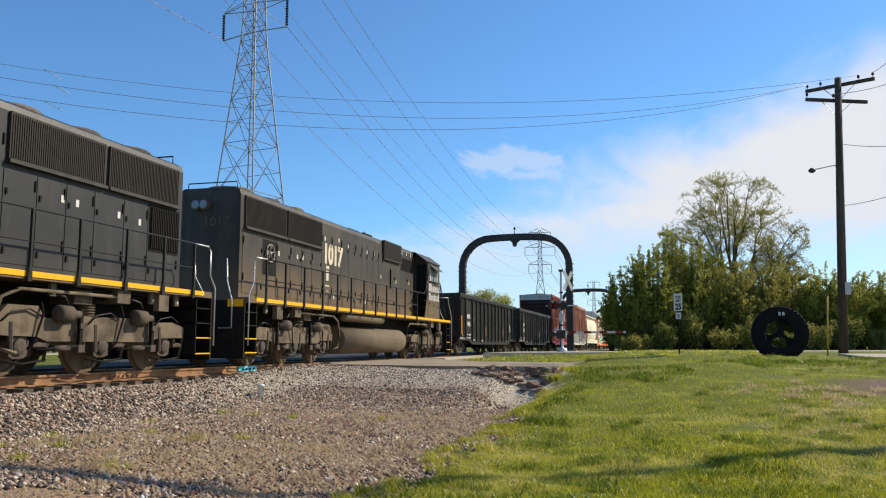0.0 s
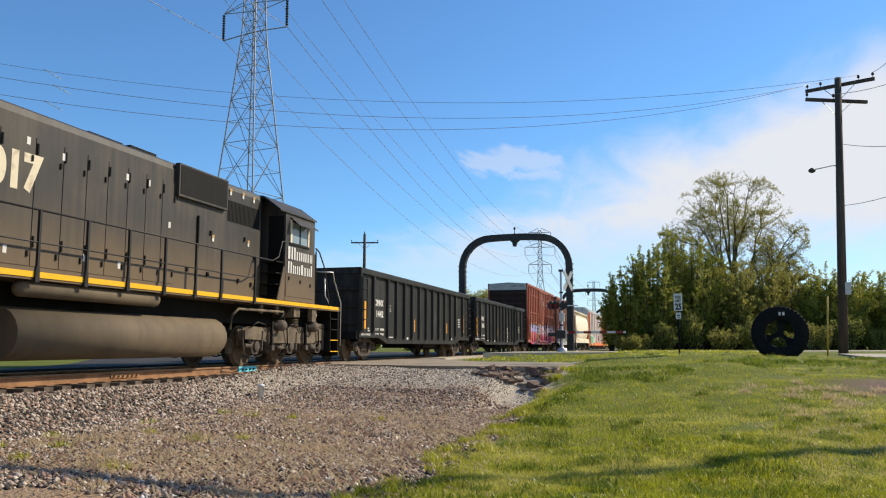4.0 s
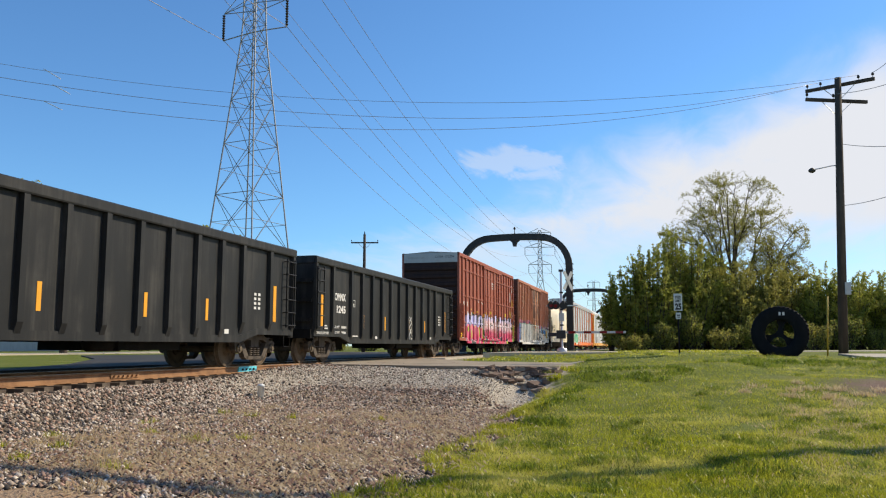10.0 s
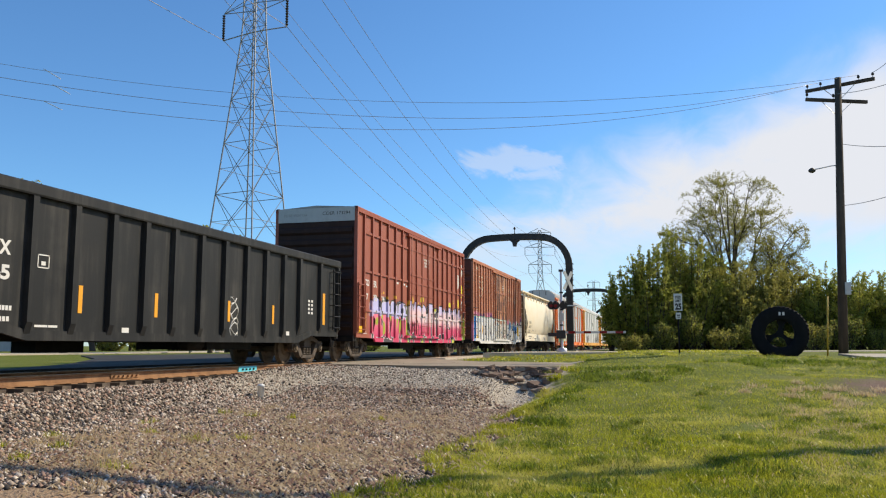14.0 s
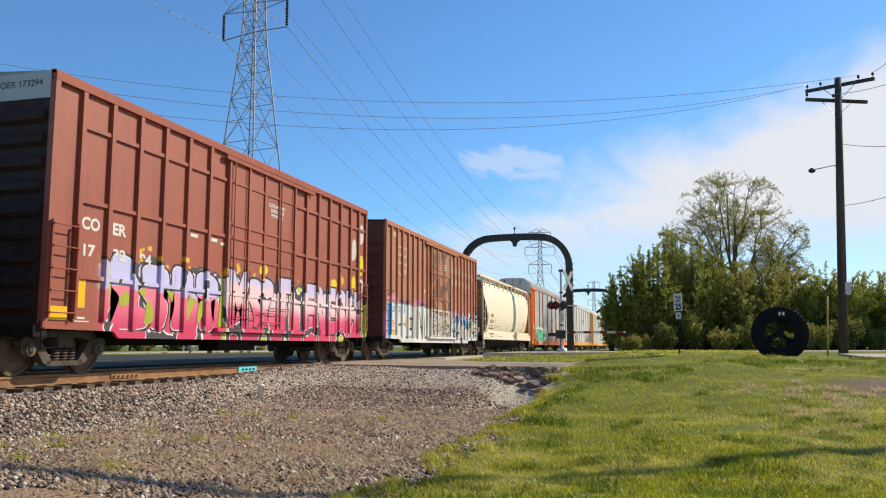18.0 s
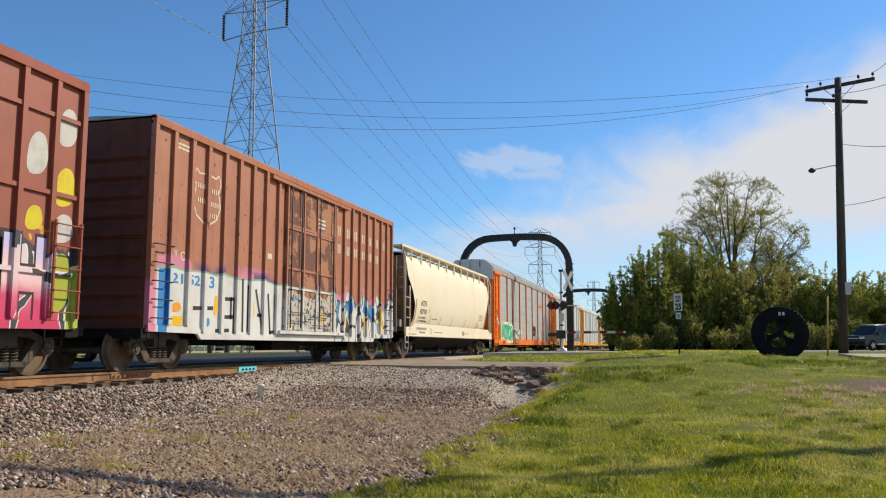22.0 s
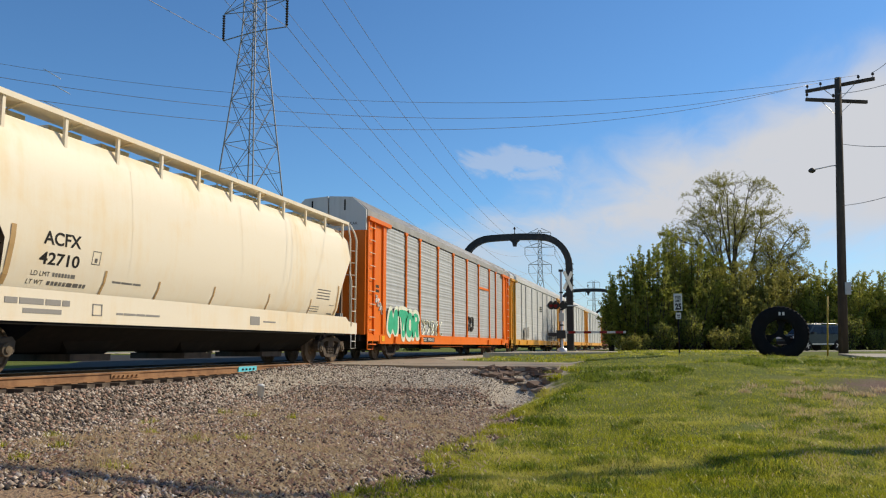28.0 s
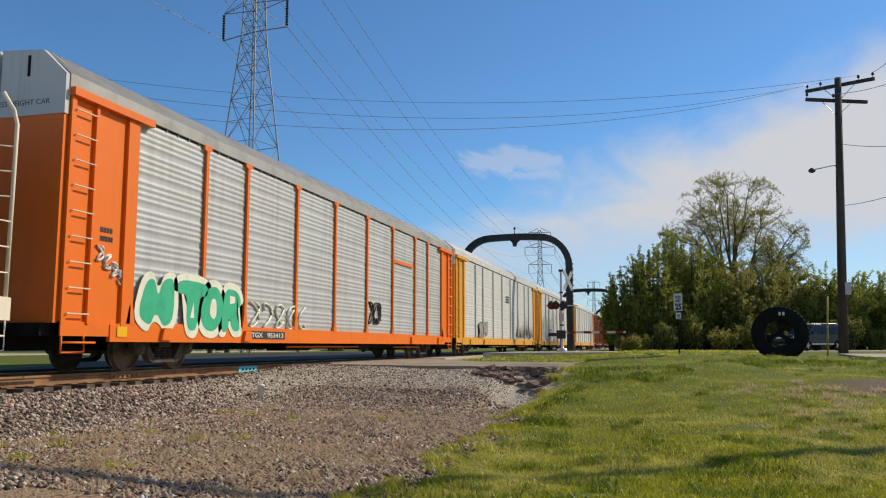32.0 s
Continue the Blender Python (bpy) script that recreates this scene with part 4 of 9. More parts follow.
# -- locomotive --
def locomotive(centre, flip, label):
    e = car("locomotive", centre, label, "locomotive", "locomotives", 180 if flip else 0)
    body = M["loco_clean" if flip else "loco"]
    # long hood with rounded shoulders
    prof = [(-0.95, 1.80), (-0.95, 4.62), (-0.90, 4.76), (-0.78, 4.83), (0.78, 4.83), (0.90, 4.76), (0.95, 4.62), (0.95, 1.80)]
    bm = bmesh.new()
    prism(bm, prof, -9.74, 5.85)
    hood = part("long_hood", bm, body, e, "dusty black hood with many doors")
    for x0, x1 in ((-9.52, -7.06), (-6.93, -4.42)):
        for s in (-1, 1):
            bm = bmesh.new()
            ya, yb = sorted((s * 0.93, s * 1.0))
            box(bm, x0, x1, ya, yb, 3.76, 4.62)
            rad = part("radiator_screen", bm, M["radiator"], hood)
            bm = bmesh.new()
            n = 46
            for i in range(n):
                x = x0 + 0.05 + (x1 - x0 - 0.1) * i / (n - 1)
                ya, yb = sorted((s * 1.0, s * 1.014))
                box(bm, x - 0.008, x + 0.008, ya, yb, 3.80, 4.58)
            part("slats", bm, M["radiator"], rad)
            ya, yb = sorted((s * 0.95, s * 1.06))
            boxes("ledge", M["loco"], rad, (x0 - 0.03, x1 + 0.03, ya, yb, 3.70, 3.765))
    for x in (-8.7, -7.0, -5.3):
        bm = bmesh.new()
        lathe(bm, [(0.66, 4.82), (0.66, 4.92), (0.60, 4.97), (0.15, 4.97)], 24, "z", (x, 0, 0))
        part("radiator_fan", bm, M["loco_low"], hood)
    boxes("exhaust_stack", M["dark"], hood, (-0.75, 0.35, -0.45, 0.45, 4.80, 4.98), (0.4, 1.35, -0.62, 0.62, 4.80, 4.95))
    for s in (-1, 1):
        ya, yb = sorted((s * 0.93, s * 1.05))
        g = boxes("brake_grid_box", M["loco"], hood, (1.66, 3.86, ya, yb, 4.02, 4.80))
        ya, yb = sorted((s * 1.05, s * 1.058))
        boxes("grille", M["grille"], g, (1.72, 3.80, ya, yb, 4.08, 4.76))
        ya, yb = sorted((s * 0.95, s * 0.956))
        inl = boxes("air_inlet", M["grille"], hood, (4.02, 5.72, ya, yb, 3.78, 4.34))
        bm = bmesh.new()
        for i in range(24):
            x = 4.06 + 1.62 * i / 23
            ya, yb = sorted((s * 0.955, s * 0.963))
            box(bm, x - 0.008, x + 0.008, ya, yb, 3.80, 4.32)
        part("slats", bm, M["grille"], inl)
    # doors along the hood
    edges = [-9.6, -8.45, -7.62, -6.7, -5.9, -5.15, -4.36, -3.55, -2.72, -2.0, -1.35, -0.72, -0.08, 0.55, 1.15, 1.7, 2.6, 3.5, 4.4, 5.1, 5.8]
    for s in (-1, 1):
        for a, b in zip(edges, edges[1:]):
            top = 3.60 if a < -4.4 else 4.30 if a < 1.6 else 3.90 if a < 3.9 else 3.66
            if s == -1 and not flip and (abs(a + 8.45) < 0.01 or a > 1.6):
                continue
            ya, yb = sorted((s * 0.95, s * 0.962))
            dr = boxes("hood_door", body, hood, (a + 0.012, b - 0.012, ya, yb, 1.96, top))
            ya, yb = sorted((s * 0.962, s * 0.985))
            for z in (2.12, top - 0.45):
                boxes("latch", M["dark"], dr, (b - 0.10, b - 0.06, ya, yb, z, z + 0.11))
            for z in (2.3, top - 0.3):
                boxes("hinge", M["dark"], dr, (a + 0.03, a + 0.06, ya, yb, z, z + 0.2))
    rects = []
    for x, z in ((-4.15, 4.12), (-2.95, 4.2), (-2.05, 4.1), (0.6, 4.12), (-7.5, 3.25), (-6.25, 3.28), (-5.85, 3.30), (-0.15, 4.1), (1.42, 3.3), (4.1, 4.55), (4.75, 4.56), (5.35, 4.55), (3.3, 3.22), (5.1, 3.3), (-3.35, 2.2), (-1.35, 2.25), (-0.3, 2.2), (-8.2, 3.2)):
        rects.append((x, x + 0.085, z - 0.07, z + 0.07))
    for s in (-1, 1):
        bm = bmesh.new()
        for x0, x1, z0, z1 in rects:
            ya, yb = sorted((s * 0.962, s * 0.967))
            box(bm, x0, x1, ya, yb, z0, z1)
        part("notice_plates", bm, M["white"], hood)
    if not flip:
        for x, z in ((2.2, 2.3), (3.1, 2.25), (3.2, 3.3), (4.6, 2.2), (5.3, 2.15), (4.9, 3.35), (5.45, 2.9)):
            boxes("latch", M["dark"], hood, (x, x + 0.07, -0.985, -0.95, z, z + 0.11))
        boxes("grab_bar", M["dark"], hood, (2.62, 2.66, -1.0, -0.95, 2.9, 3.7))
        bm = bmesh.new()
        for x, z in ((4.1, 4.55), (4.75, 4.56), (5.35, 4.55), (5.1, 3.3), (3.3, 3.22)):
            box(bm, x - 0.005, x + 0.10, -0.969, -0.966, z + 0.02, z + 0.10)
        part("notice_headers", bm, M["stripe"], hood)
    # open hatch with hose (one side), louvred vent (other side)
    # a flat black sheet paints the dark of the recess
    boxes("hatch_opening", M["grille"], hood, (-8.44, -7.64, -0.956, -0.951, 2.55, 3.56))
    bm = bmesh.new()
    tube(bm, [(-8.05 + 0.25 * math.cos(a), -1.0, 3.18 + 0.25 * math.sin(a)) for a in [i * math.pi / 12 for i in range(25)]], 0.024, 6)
    for k in range(5):
        a = k * 2 * math.pi / 5 + 0.3
        tube(bm, [(-8.05, -0.985, 3.18), (-8.05 + 0.25 * math.cos(a), -1.0, 3.18 + 0.25 * math.sin(a))], 0.016, 5)
    lathe(bm, [(0.06, -1.02), (0.06, -0.95)], 10, at=(-8.05, 0, 3.18))
    part("brake_wheel", bm, M["greymark"], hood, "grey hand brake wheel in a recess", smooth=True)
    lv = boxes("louvre_frame", M["dark"], hood, (-9.62, -8.5, 0.962, 0.975, 2.62, 3.66))
    bm = bmesh.new()
    for i in range(16):
        x = -9.56 + i * 0.066
        box(bm, x, x + 0.03, 0.975, 1.01, 2.68, 3.60)
    part("slats", bm, M["dark"], lv)
    # deck, frame, sill stripe
    boxes("deck", M["loco"], e, (-10.2, 10.3, -1.54, 1.54, 1.66, 1.80))
    for s in (-1, 1):
        ya, yb = sorted((s * 1.54, s * 1.556))
        boxes("sill_stripe", M["yellow"], e, (-9.85, 10.15, ya, yb, 1.70, 1.80))
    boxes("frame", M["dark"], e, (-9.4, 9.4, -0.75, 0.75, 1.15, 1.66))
    for x0, x1, w, z in ((-6.35, -5.85, 1.3, 1.32), (-7.3, -6.9, 1.45, 1.38), (7.05, 7.45, 1.45, 1.38)):
        boxes("bolster", M["loco_low"], e, (x0, x1, -w, w, z, 1.66))
    # fuel tank and air reservoirs
    prof = []
    for s in (-1, 1):
        arc = [(s * (0.95 + 0.49 * math.cos(a)), 0.75 + 0.47 * math.sin(a)) for a in [math.pi * (i / 9 - 0.5) for i in range(10)]]
        prof += arc if s == 1 else arc[::-1]
    bm = bmesh.new()
    for f in prism(bm, prof, -3.4, 3.35)[:-2]:
        f.smooth = True
    part("fuel_tank", bm, M["tank"], e, "smooth dusty brown fuel tank")
    for s in (-1, 1):
        bm = bmesh.new()
        lathe(bm, [(0.06, -3.42), (0.15, -3.32), (0.15, 0.5), (0.06, 0.62)], 16, "x", (0, s * 1.32, 1.52))
        part("air_reservoir", bm, M["tank"], e, smooth=True)
        tubes("brake_pipe", M["loco_low"], e, [(-6.9, s * 1.42, 1.50), (-4.4, s * 1.42, 1.50), (-4.0, s * 1.42, 1.35), (-3.85, s * 1.42, 0.9), (-4.0, s * 1.42, 0.5), (-4.4, s * 1.40, 0.42)], r=0.035)
        tubes("brake_pipe", M["loco_low"], e, [(3.55, s * 1.40, 0.95), (3.6, s * 1.42, 1.3), (3.9, s * 1.42, 1.48), (6.4, s * 1.42, 1.50)], r=0.035)
    for s in (-1, 1):
        for k, z in enumerate((1.60, 1.53, 1.46)):
            tubes("conduit", M["dark"], e, [(-9.3 + 0.4 * k, s * (1.30 - 0.08 * k), z), (-4.5, s * (1.30 - 0.08 * k), z)], [(3.9 + 0.3 * k, s * (1.30 - 0.08 * k), z), (9.2, s * (1.30 - 0.08 * k), z)], r=0.028)
        for x in (-9.0, -8.1, -5.2, 5.2, 6.1, 8.7):
            hb = boxes("hanger_bracket", M["loco_low"], e, (x - 0.07, x + 0.07, *sorted((s * 1.34, s * 1.40)), 1.42, 1.66))
            boxes("bracket_nut", M["silver"], hb, (x - 0.03, x + 0.03, *sorted((s * 1.40, s * 1.42)), 1.46, 1.52))
        boxes("jack_pad", M["loco_low"], e, (-8.55, -8.2, *sorted((s * 1.36, s * 1.5)), 1.28, 1.66), (8.2, 8.5, *sorted((s * 1.36, s * 1.5)), 1.28, 1.66))
    # cab with sloped roof shoulders
    bm = bmesh.new()
    prism(bm, [(-1.50, 1.82), (-1.50, 4.36), (-1.0, 4.72), (1.0, 4.72), (1.50, 4.36), (1.50, 1.82)], 6.30, 8.30)
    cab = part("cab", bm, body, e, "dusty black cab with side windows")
    bm = bmesh.new()
    prism(bm, [(-1.54, 4.34), (-1.0, 4.73), (-0.3, 4.80), (0.3, 4.80), (1.0, 4.73), (1.54, 4.34), (1.54, 4.38), (1.0, 4.78), (0.3, 4.85), (-0.3, 4.85), (-1.0, 4.78), (-1.54, 4.38)], 5.88, 8.36)
    part("cab_roof", bm, body, cab)
    boxes("roof_hatch", M["white"], cab, (6.6, 7.4, -0.35, 0.35, 4.85, 4.90))
    for s in (-1, 1):
        y = s * 1.5
        ya, yb = sorted((y, y + s * 0.03))
        wf = boxes("window_frame", M["dark"], cab, (6.56, 7.86, ya, yb, 3.45, 3.51), (7.2, 7.24, ya, yb, 3.5, 4.14), (6.68, 7.74, ya, yb, 4.12, 4.18))
        boxes("window_jamb", M["cream_mark"], wf, (6.57, 6.68, ya, yb, 3.51, 4.18))
        boxes("window_jamb", M["cream_mark"], wf, (7.74, 7.85, ya, yb, 3.51, 4.12))
        bm = bmesh.new()
        prism(bm, [(5.86, 1.82), (6.32, 1.82), (6.32, 2.78), (6.22, 2.78)], y - s * 0.03, y, "y")
        part("step_side_plate", bm, body, cab)
        for x, z in ((6.5, 2.42), (7.25, 2.36), (7.95, 2.30)):
            boxes("latch", M["dark"], cab, (x, x + 0.07, *sorted((y + s * 0.01, y + s * 0.03)), z, z + 0.1))
        ya, yb = sorted((y + s * 0.002, y + s * 0.012))
        boxes("pane", M["glass"], wf, (6.68, 7.20, ya, yb, 3.52, 4.14), (7.24, 7.74, ya, yb, 3.52, 4.14))
        bm = bmesh.new()
        q = [(6.6, y, 4.26), (7.95, y, 4.26), (7.95, y + s * 0.28, 4.02), (6.6, y + s * 0.28, 4.02)]
        a = [bm.verts.new(p) for p in q]
        b = [bm.verts.new((p[0], p[1], p[2] - 0.02)) for p in q]
        bm.faces.new(a)
        bm.faces.new(b[::-1])
        for i in range(4):
            bm.faces.new((a[i], b[i], b[(i + 1) % 4], a[(i + 1) % 4]))
        part("sun_visor", bm, body, wf)
        ya, yb = sorted((y, y + s * 0.012))
        boxes("side_door_panel", body, cab, (6.36, 8.24, ya, yb, 1.95, 2.58))
        if s == -1:
            rows = []
            for z, tall, bits in ((3.03, 0.36, [(0.30, 1), (0.22, 1), (0.22, 1), (0.2, 0.72), (0.5, 0.72), (0.5, 0.72), (0.2, 0.72), (0.38, 0.72)]), (2.62, 0.34, [(0.6, 1), (0.45, 0.72), (0.5, 0.72), (0.28, 0.9), (0.35, 0.72), (0.45, 0.72), (0.22, 1)])):
                for (a, b, z0, z1), (w, h) in zip(word_blocks(6.46, 8.1, z, z + tall, [q[0] for q in bits], 0.17), bits):
                    c = (b - a) * 0.36 if w > 0.3 else b - a
                    rows += [(a, a + c, z0, z0 + tall * h)] + ([(b - c, b, z0, z0 + tall * h)] if w > 0.3 else [])
            marks(cab, "lettering_bars", M["white"], rows, -1.513)
    # black panels paint the rear recess's shade, steps up to it, short nose
    for s in (-1, 1):
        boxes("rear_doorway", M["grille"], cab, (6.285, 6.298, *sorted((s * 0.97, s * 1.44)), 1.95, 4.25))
    for i in range(4):
        for s in (-1, 1):
            boxes("cab_step", M["dark"], cab, (5.86, 6.30, *sorted((s * 0.96, s * 1.45)), 1.95 + 0.32 * i - 0.03, 1.95 + 0.32 * i))
    bm = bmesh.new()
    prism(bm, [(-0.95, 1.80), (-0.95, 3.48), (-0.85, 3.62), (0.85, 3.62), (0.95, 3.48), (0.95, 1.80)], 8.30, 9.62)
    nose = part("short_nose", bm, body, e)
    for s in (-1, 1):
        boxes("door", body, nose, (8.42, 9.1, *sorted((s * 0.95, s * 0.965)), 1.95, 3.2))
        boxes("vent", M["dark"], nose, (9.2, 9.5, *sorted((s * 0.95, s * 0.962)), 2.25, 2.6))
        for z in (2.35, 2.75, 3.15):
            tubes("grab_iron", M["black_rail"], nose, [(8.5, s * 0.95, z), (8.5, s * 1.06, z), (9.0, s * 1.06, z), (9.0, s * 0.95, z)], r=0.016)
        tubes("corner_handrail", M["black_rail"], e, [(8.42, s * 1.5, 1.78), (8.42, s * 1.5, 3.42), (8.5, s * 1.46, 3.55), (9.0, s * 1.35, 3.5), (9.5, s * 1.3, 3.1), (9.62, s * 1.4, 2.2), (9.62, s * 1.48, 1.8)], r=0.024)
    boxes("front_window", M["glass"], cab, (8.30, 8.32, -1.25, -0.75, 3.5, 4.2), (8.30, 8.32, 0.75, 1.25, 3.5, 4.2))
    # rear headlight, number boards, grab bar
    bm = bmesh.new()
    for y in (0.12, 0.36):
        lathe(bm, [(0.16, -9.86), (0.16, -9.72)], 16, "x", (0, y, 4.36))
    hl = part("headlight", bm, M["loco_low"], hood)
    bm = bmesh.new()
    for y in (0.12, 0.36):
        lathe(bm, [(0.10, -9.885), (0.12, -9.865)], 14, "x", (0, y, 4.36))
    part("lens", bm, M["glass"], hl)
    if not flip:
        lettering("road_number", "1017", -0.1, 0.62, 3.78, 4.02, -9.742, M["tank"], hood, 0.0, face=0)
        lettering("road_number", "1017", -4.10, -2.52, 3.26, 3.98, -0.964, M["cream_mark"], hood, 0.05)
        marks(hood, "emblem_bars", M["cream_mark"], [(-4.0, -3.74, 3.12, 3.22), (-3.98, -3.78, 2.72, 3.06), (-4.05, -3.72, 2.52, 2.57), (-3.98, -3.76, 2.36, 2.42)], -0.964)
    tubes("roof_grab", M["black_rail"], hood, [(-9.6, -0.75, 4.80), (-9.6, -0.75, 5.0), (-9.6, 0.75, 5.0), (-9.6, 0.75, 4.80)], r=0.018)
    # handrails
    posts = [-9.35, -8.2, -6.95, -5.6, -4.41, -3.2, -1.98, -0.76, 0.47, 1.66, 2.77, 4.45]
    for s in (-1, 1):
        y = s * 1.575
        for i, x in enumerate(posts):
            bm = bmesh.new()
            box(bm, x - 0.024, x + 0.024, y - 0.02, y + 0.03, 1.72, 2.86)
            prism(bm, [(x - 0.05, 1.62), (x + 0.05, 1.62), (x + 0.045, 1.80), (x + 0.024, 1.98), (x - 0.024, 1.98), (x - 0.045, 1.80)], y - 0.015, y + 0.025, "y")
            part("handrail_post", bm, M["black_rail"], e)
        tubes("mid_rail", M["black_rail"], e, [(-9.35, y, 2.30), (4.45, y, 2.30)], r=0.014)
        tubes("handrail", M["black_rail"], e, [(-9.35, y, 2.86), (4.5, y, 2.86), (5.4, y, 2.86), (5.75, y, 3.0), (5.95, y, 3.45), (6.28, y, 3.5)], r=0.019)
        tubes("end_handrail", M["silver"], e, [(-9.35, y, 2.86), (-9.95, y, 2.86), (-10.05, y, 2.75), (-10.05, y, 2.2), (-10.28, y, 1.9), (-10.28, y, 0.55)], r=0.021)
        tubes("end_handrail", M["silver"], e, [(9.2, y * 0.75, 2.9), (9.6, y, 2.9), (9.75, y, 2.6), (10.28, y, 1.95), (10.28, y, 0.55)], r=0.021)
        tubes("end_handrail", M["silver"], e, [(-10.36, s * 0.95, 2.8), (-10.36, s * 0.98, 2.2), (-10.48, s * 1.2, 1.7), (-10.48, s * 1.2, 1.0), (-10.45, s * 0.8, 1.0)], r=0.02)
        tubes("end_handrail", M["silver"], e, [(10.36, s * 0.95, 2.8), (10.36, s * 0.98, 2.2), (10.5, s * 1.2, 1.7), (10.5, s * 1.2, 1.0), (10.45, s * 0.8, 1.0)], r=0.02)
        for x, d in ((-10.28, 1), (10.28, -1)):
            xs = sorted((x, x + d * 0.62))
            yy = sorted((s * 1.48, s * 0.95))
            sw = boxes("step_well", M["dark"], e, (xs[0], xs[1], yy[0], yy[0] + 0.03, 0.40, 1.68), (xs[0] if d < 0 else xs[1] - 0.03, xs[0] + 0.03 if d < 0 else xs[1], yy[0], yy[1], 0.40, 1.68)) if s == 1 else boxes("step_well", M["dark"], e, (xs[0], xs[1], yy[1] - 0.03, yy[1], 0.40, 1.68), (xs[0] if d < 0 else xs[1] - 0.03, xs[0] + 0.03 if d < 0 else xs[1], yy[0], yy[1], 0.40, 1.68))
            for z in (0.38, 0.74, 1.08, 1.42):
                st = boxes("step", M["dark"], sw, (xs[0], xs[1], yy[0], yy[1], z - 0.03, z))
                y2 = sorted((s * 1.485, s * 1.50))
                boxes("step_edge", M["yellow"] if z < 0.8 else M["dark"], sw, (xs[0], xs[1], y2[0], y2[1], z - 0.028, z))
    for x in (-10.32, 10.32):
        boxes("pilot_plate", M["dark"], e, (x - 0.03, x + 0.03, -1.48, 1.48, 0.22, 1.72))
        bm = bmesh.new()
        sgn = 1 if x > 0 else -1
        for y in (-0.6, 0.6):
            tube(bm, [(x, y, 1.0), (x + sgn * 0.25, y, 0.9), (x + sgn * 0.45, y * 0.8, 0.55), (x + sgn * 0.6, y * 0.5, 0.6)], 0.03, 6)
        part("air_hoses", bm, M["black_rail"], e)
        for s in (-1, 1):
            boxes("end_stripe", M["yellow"], e, (*sorted((x + sgn * 0.03, x + sgn * 0.036)), *sorted((s * 1.0, s * 1.45)), 1.55, 1.74))
    couplers(e, 10.5)
    # three-axle trucks
    for cx, axles in ((-6.77, (-2.08, -0.02, 2.10)), (7.33, (-2.07, 0.05, 2.01))):
        bm = bmesh.new()
        for s in (-1, 1):
            prism(bm, [(-2.75, 0.72), (-2.75, 0.95), (-2.3, 1.06), (-1.25, 1.02), (-0.9, 1.10), (0.9, 1.10), (1.25, 1.02), (1.6, 1.04), (1.75, 1.24), (2.45, 1.24), (2.7, 1.0), (2.7, 0.72),
                       (1.75, 0.70), (1.5, 0.62), (-1.5, 0.62), (-1.75, 0.70)], s * 1.06, s * 1.26, "y")
        box(bm, -0.5, 0.5, -1.1, 1.1, 0.8, 1.1)
        box(bm, -2.6, 2.6, -0.95, -0.9, 0.55, 1.0)
        box(bm, -2.6, 2.6, 0.9, 0.95, 0.55, 1.0)
        t = part("truck", bm, M["loco_low"], e, "dusty three-axle truck frame")
        t.location = (cx, 0, 0)
        for ax in axles:
            add_wheelset(t, ax, 0.533)
            for s in (-1, 1):
                bm = bmesh.new()
                prism(bm, [(ax - 0.20, 0.36), (ax - 0.24, 0.62), (ax - 0.14, 0.72), (ax + 0.14, 0.72), (ax + 0.24, 0.62), (ax + 0.20, 0.36), (ax + 0.1, 0.32), (ax - 0.1, 0.32)], s * 1.02, s * 1.20, "y")
                lathe(bm, [(0.14, s * 1.20), (0.14, s * 1.25), (0.08, s * 1.27)], 12, at=(ax, 0, 0.53))
                tube(bm, [(ax + 0.22, s * 1.24, 0.42), (ax + 0.26, s * 1.24, 0.95)], 0.05, 7)
                tube(bm, [(ax - 0.62, s * 1.20, 0.55), (ax - 0.3, s * 1.20, 0.55)], 0.055, 7)
                part("journal_box", bm, M["truckm"], t)
                # brake hangers, links and air lines about each axle
                tubes("brake_hanger", M["truckm"], t, [(ax - 0.66, s * 1.16, 0.98), (ax - 0.72, s * 1.2, 0.72), (ax - 0.64, s * 1.2, 0.46), (ax - 0.66, s * 1.14, 0.26)], r=0.03)
                tubes("brake_hanger", M["truckm"], t, [(ax + 0.5, s * 1.2, 1.0), (ax + 0.56, s * 1.24, 0.70), (ax + 0.50, s * 1.22, 0.40)], r=0.026)
                tubes("brake_link", M["dark"], t, [(ax - 0.66, s * 1.19, 0.29), (ax - 0.1, s * 1.19, 0.23), (ax + 0.42, s * 1.17, 0.30)], r=0.022)
                tubes("air_line", M["black_rail"], t, [(ax - 0.4, s * 1.29, 1.06), (ax - 0.1, s * 1.31, 1.18), (ax + 0.3, s * 1.31, 1.12), (ax + 0.5, s * 1.29, 0.95)], r=0.016)
                tubes("spring_post", M["dark"], t, [(ax - 0.36, s * 1.15, 0.58), (ax - 0.36, s * 1.15, 0.70)], r=0.09, n=8)
            for s in (-1, 1):
                boxes("brake_shoe", M["loco_low"], t, (ax - 0.72, ax - 0.58, s * 0.76 - 0.06, s * 0.76 + 0.06, 0.34, 0.74))
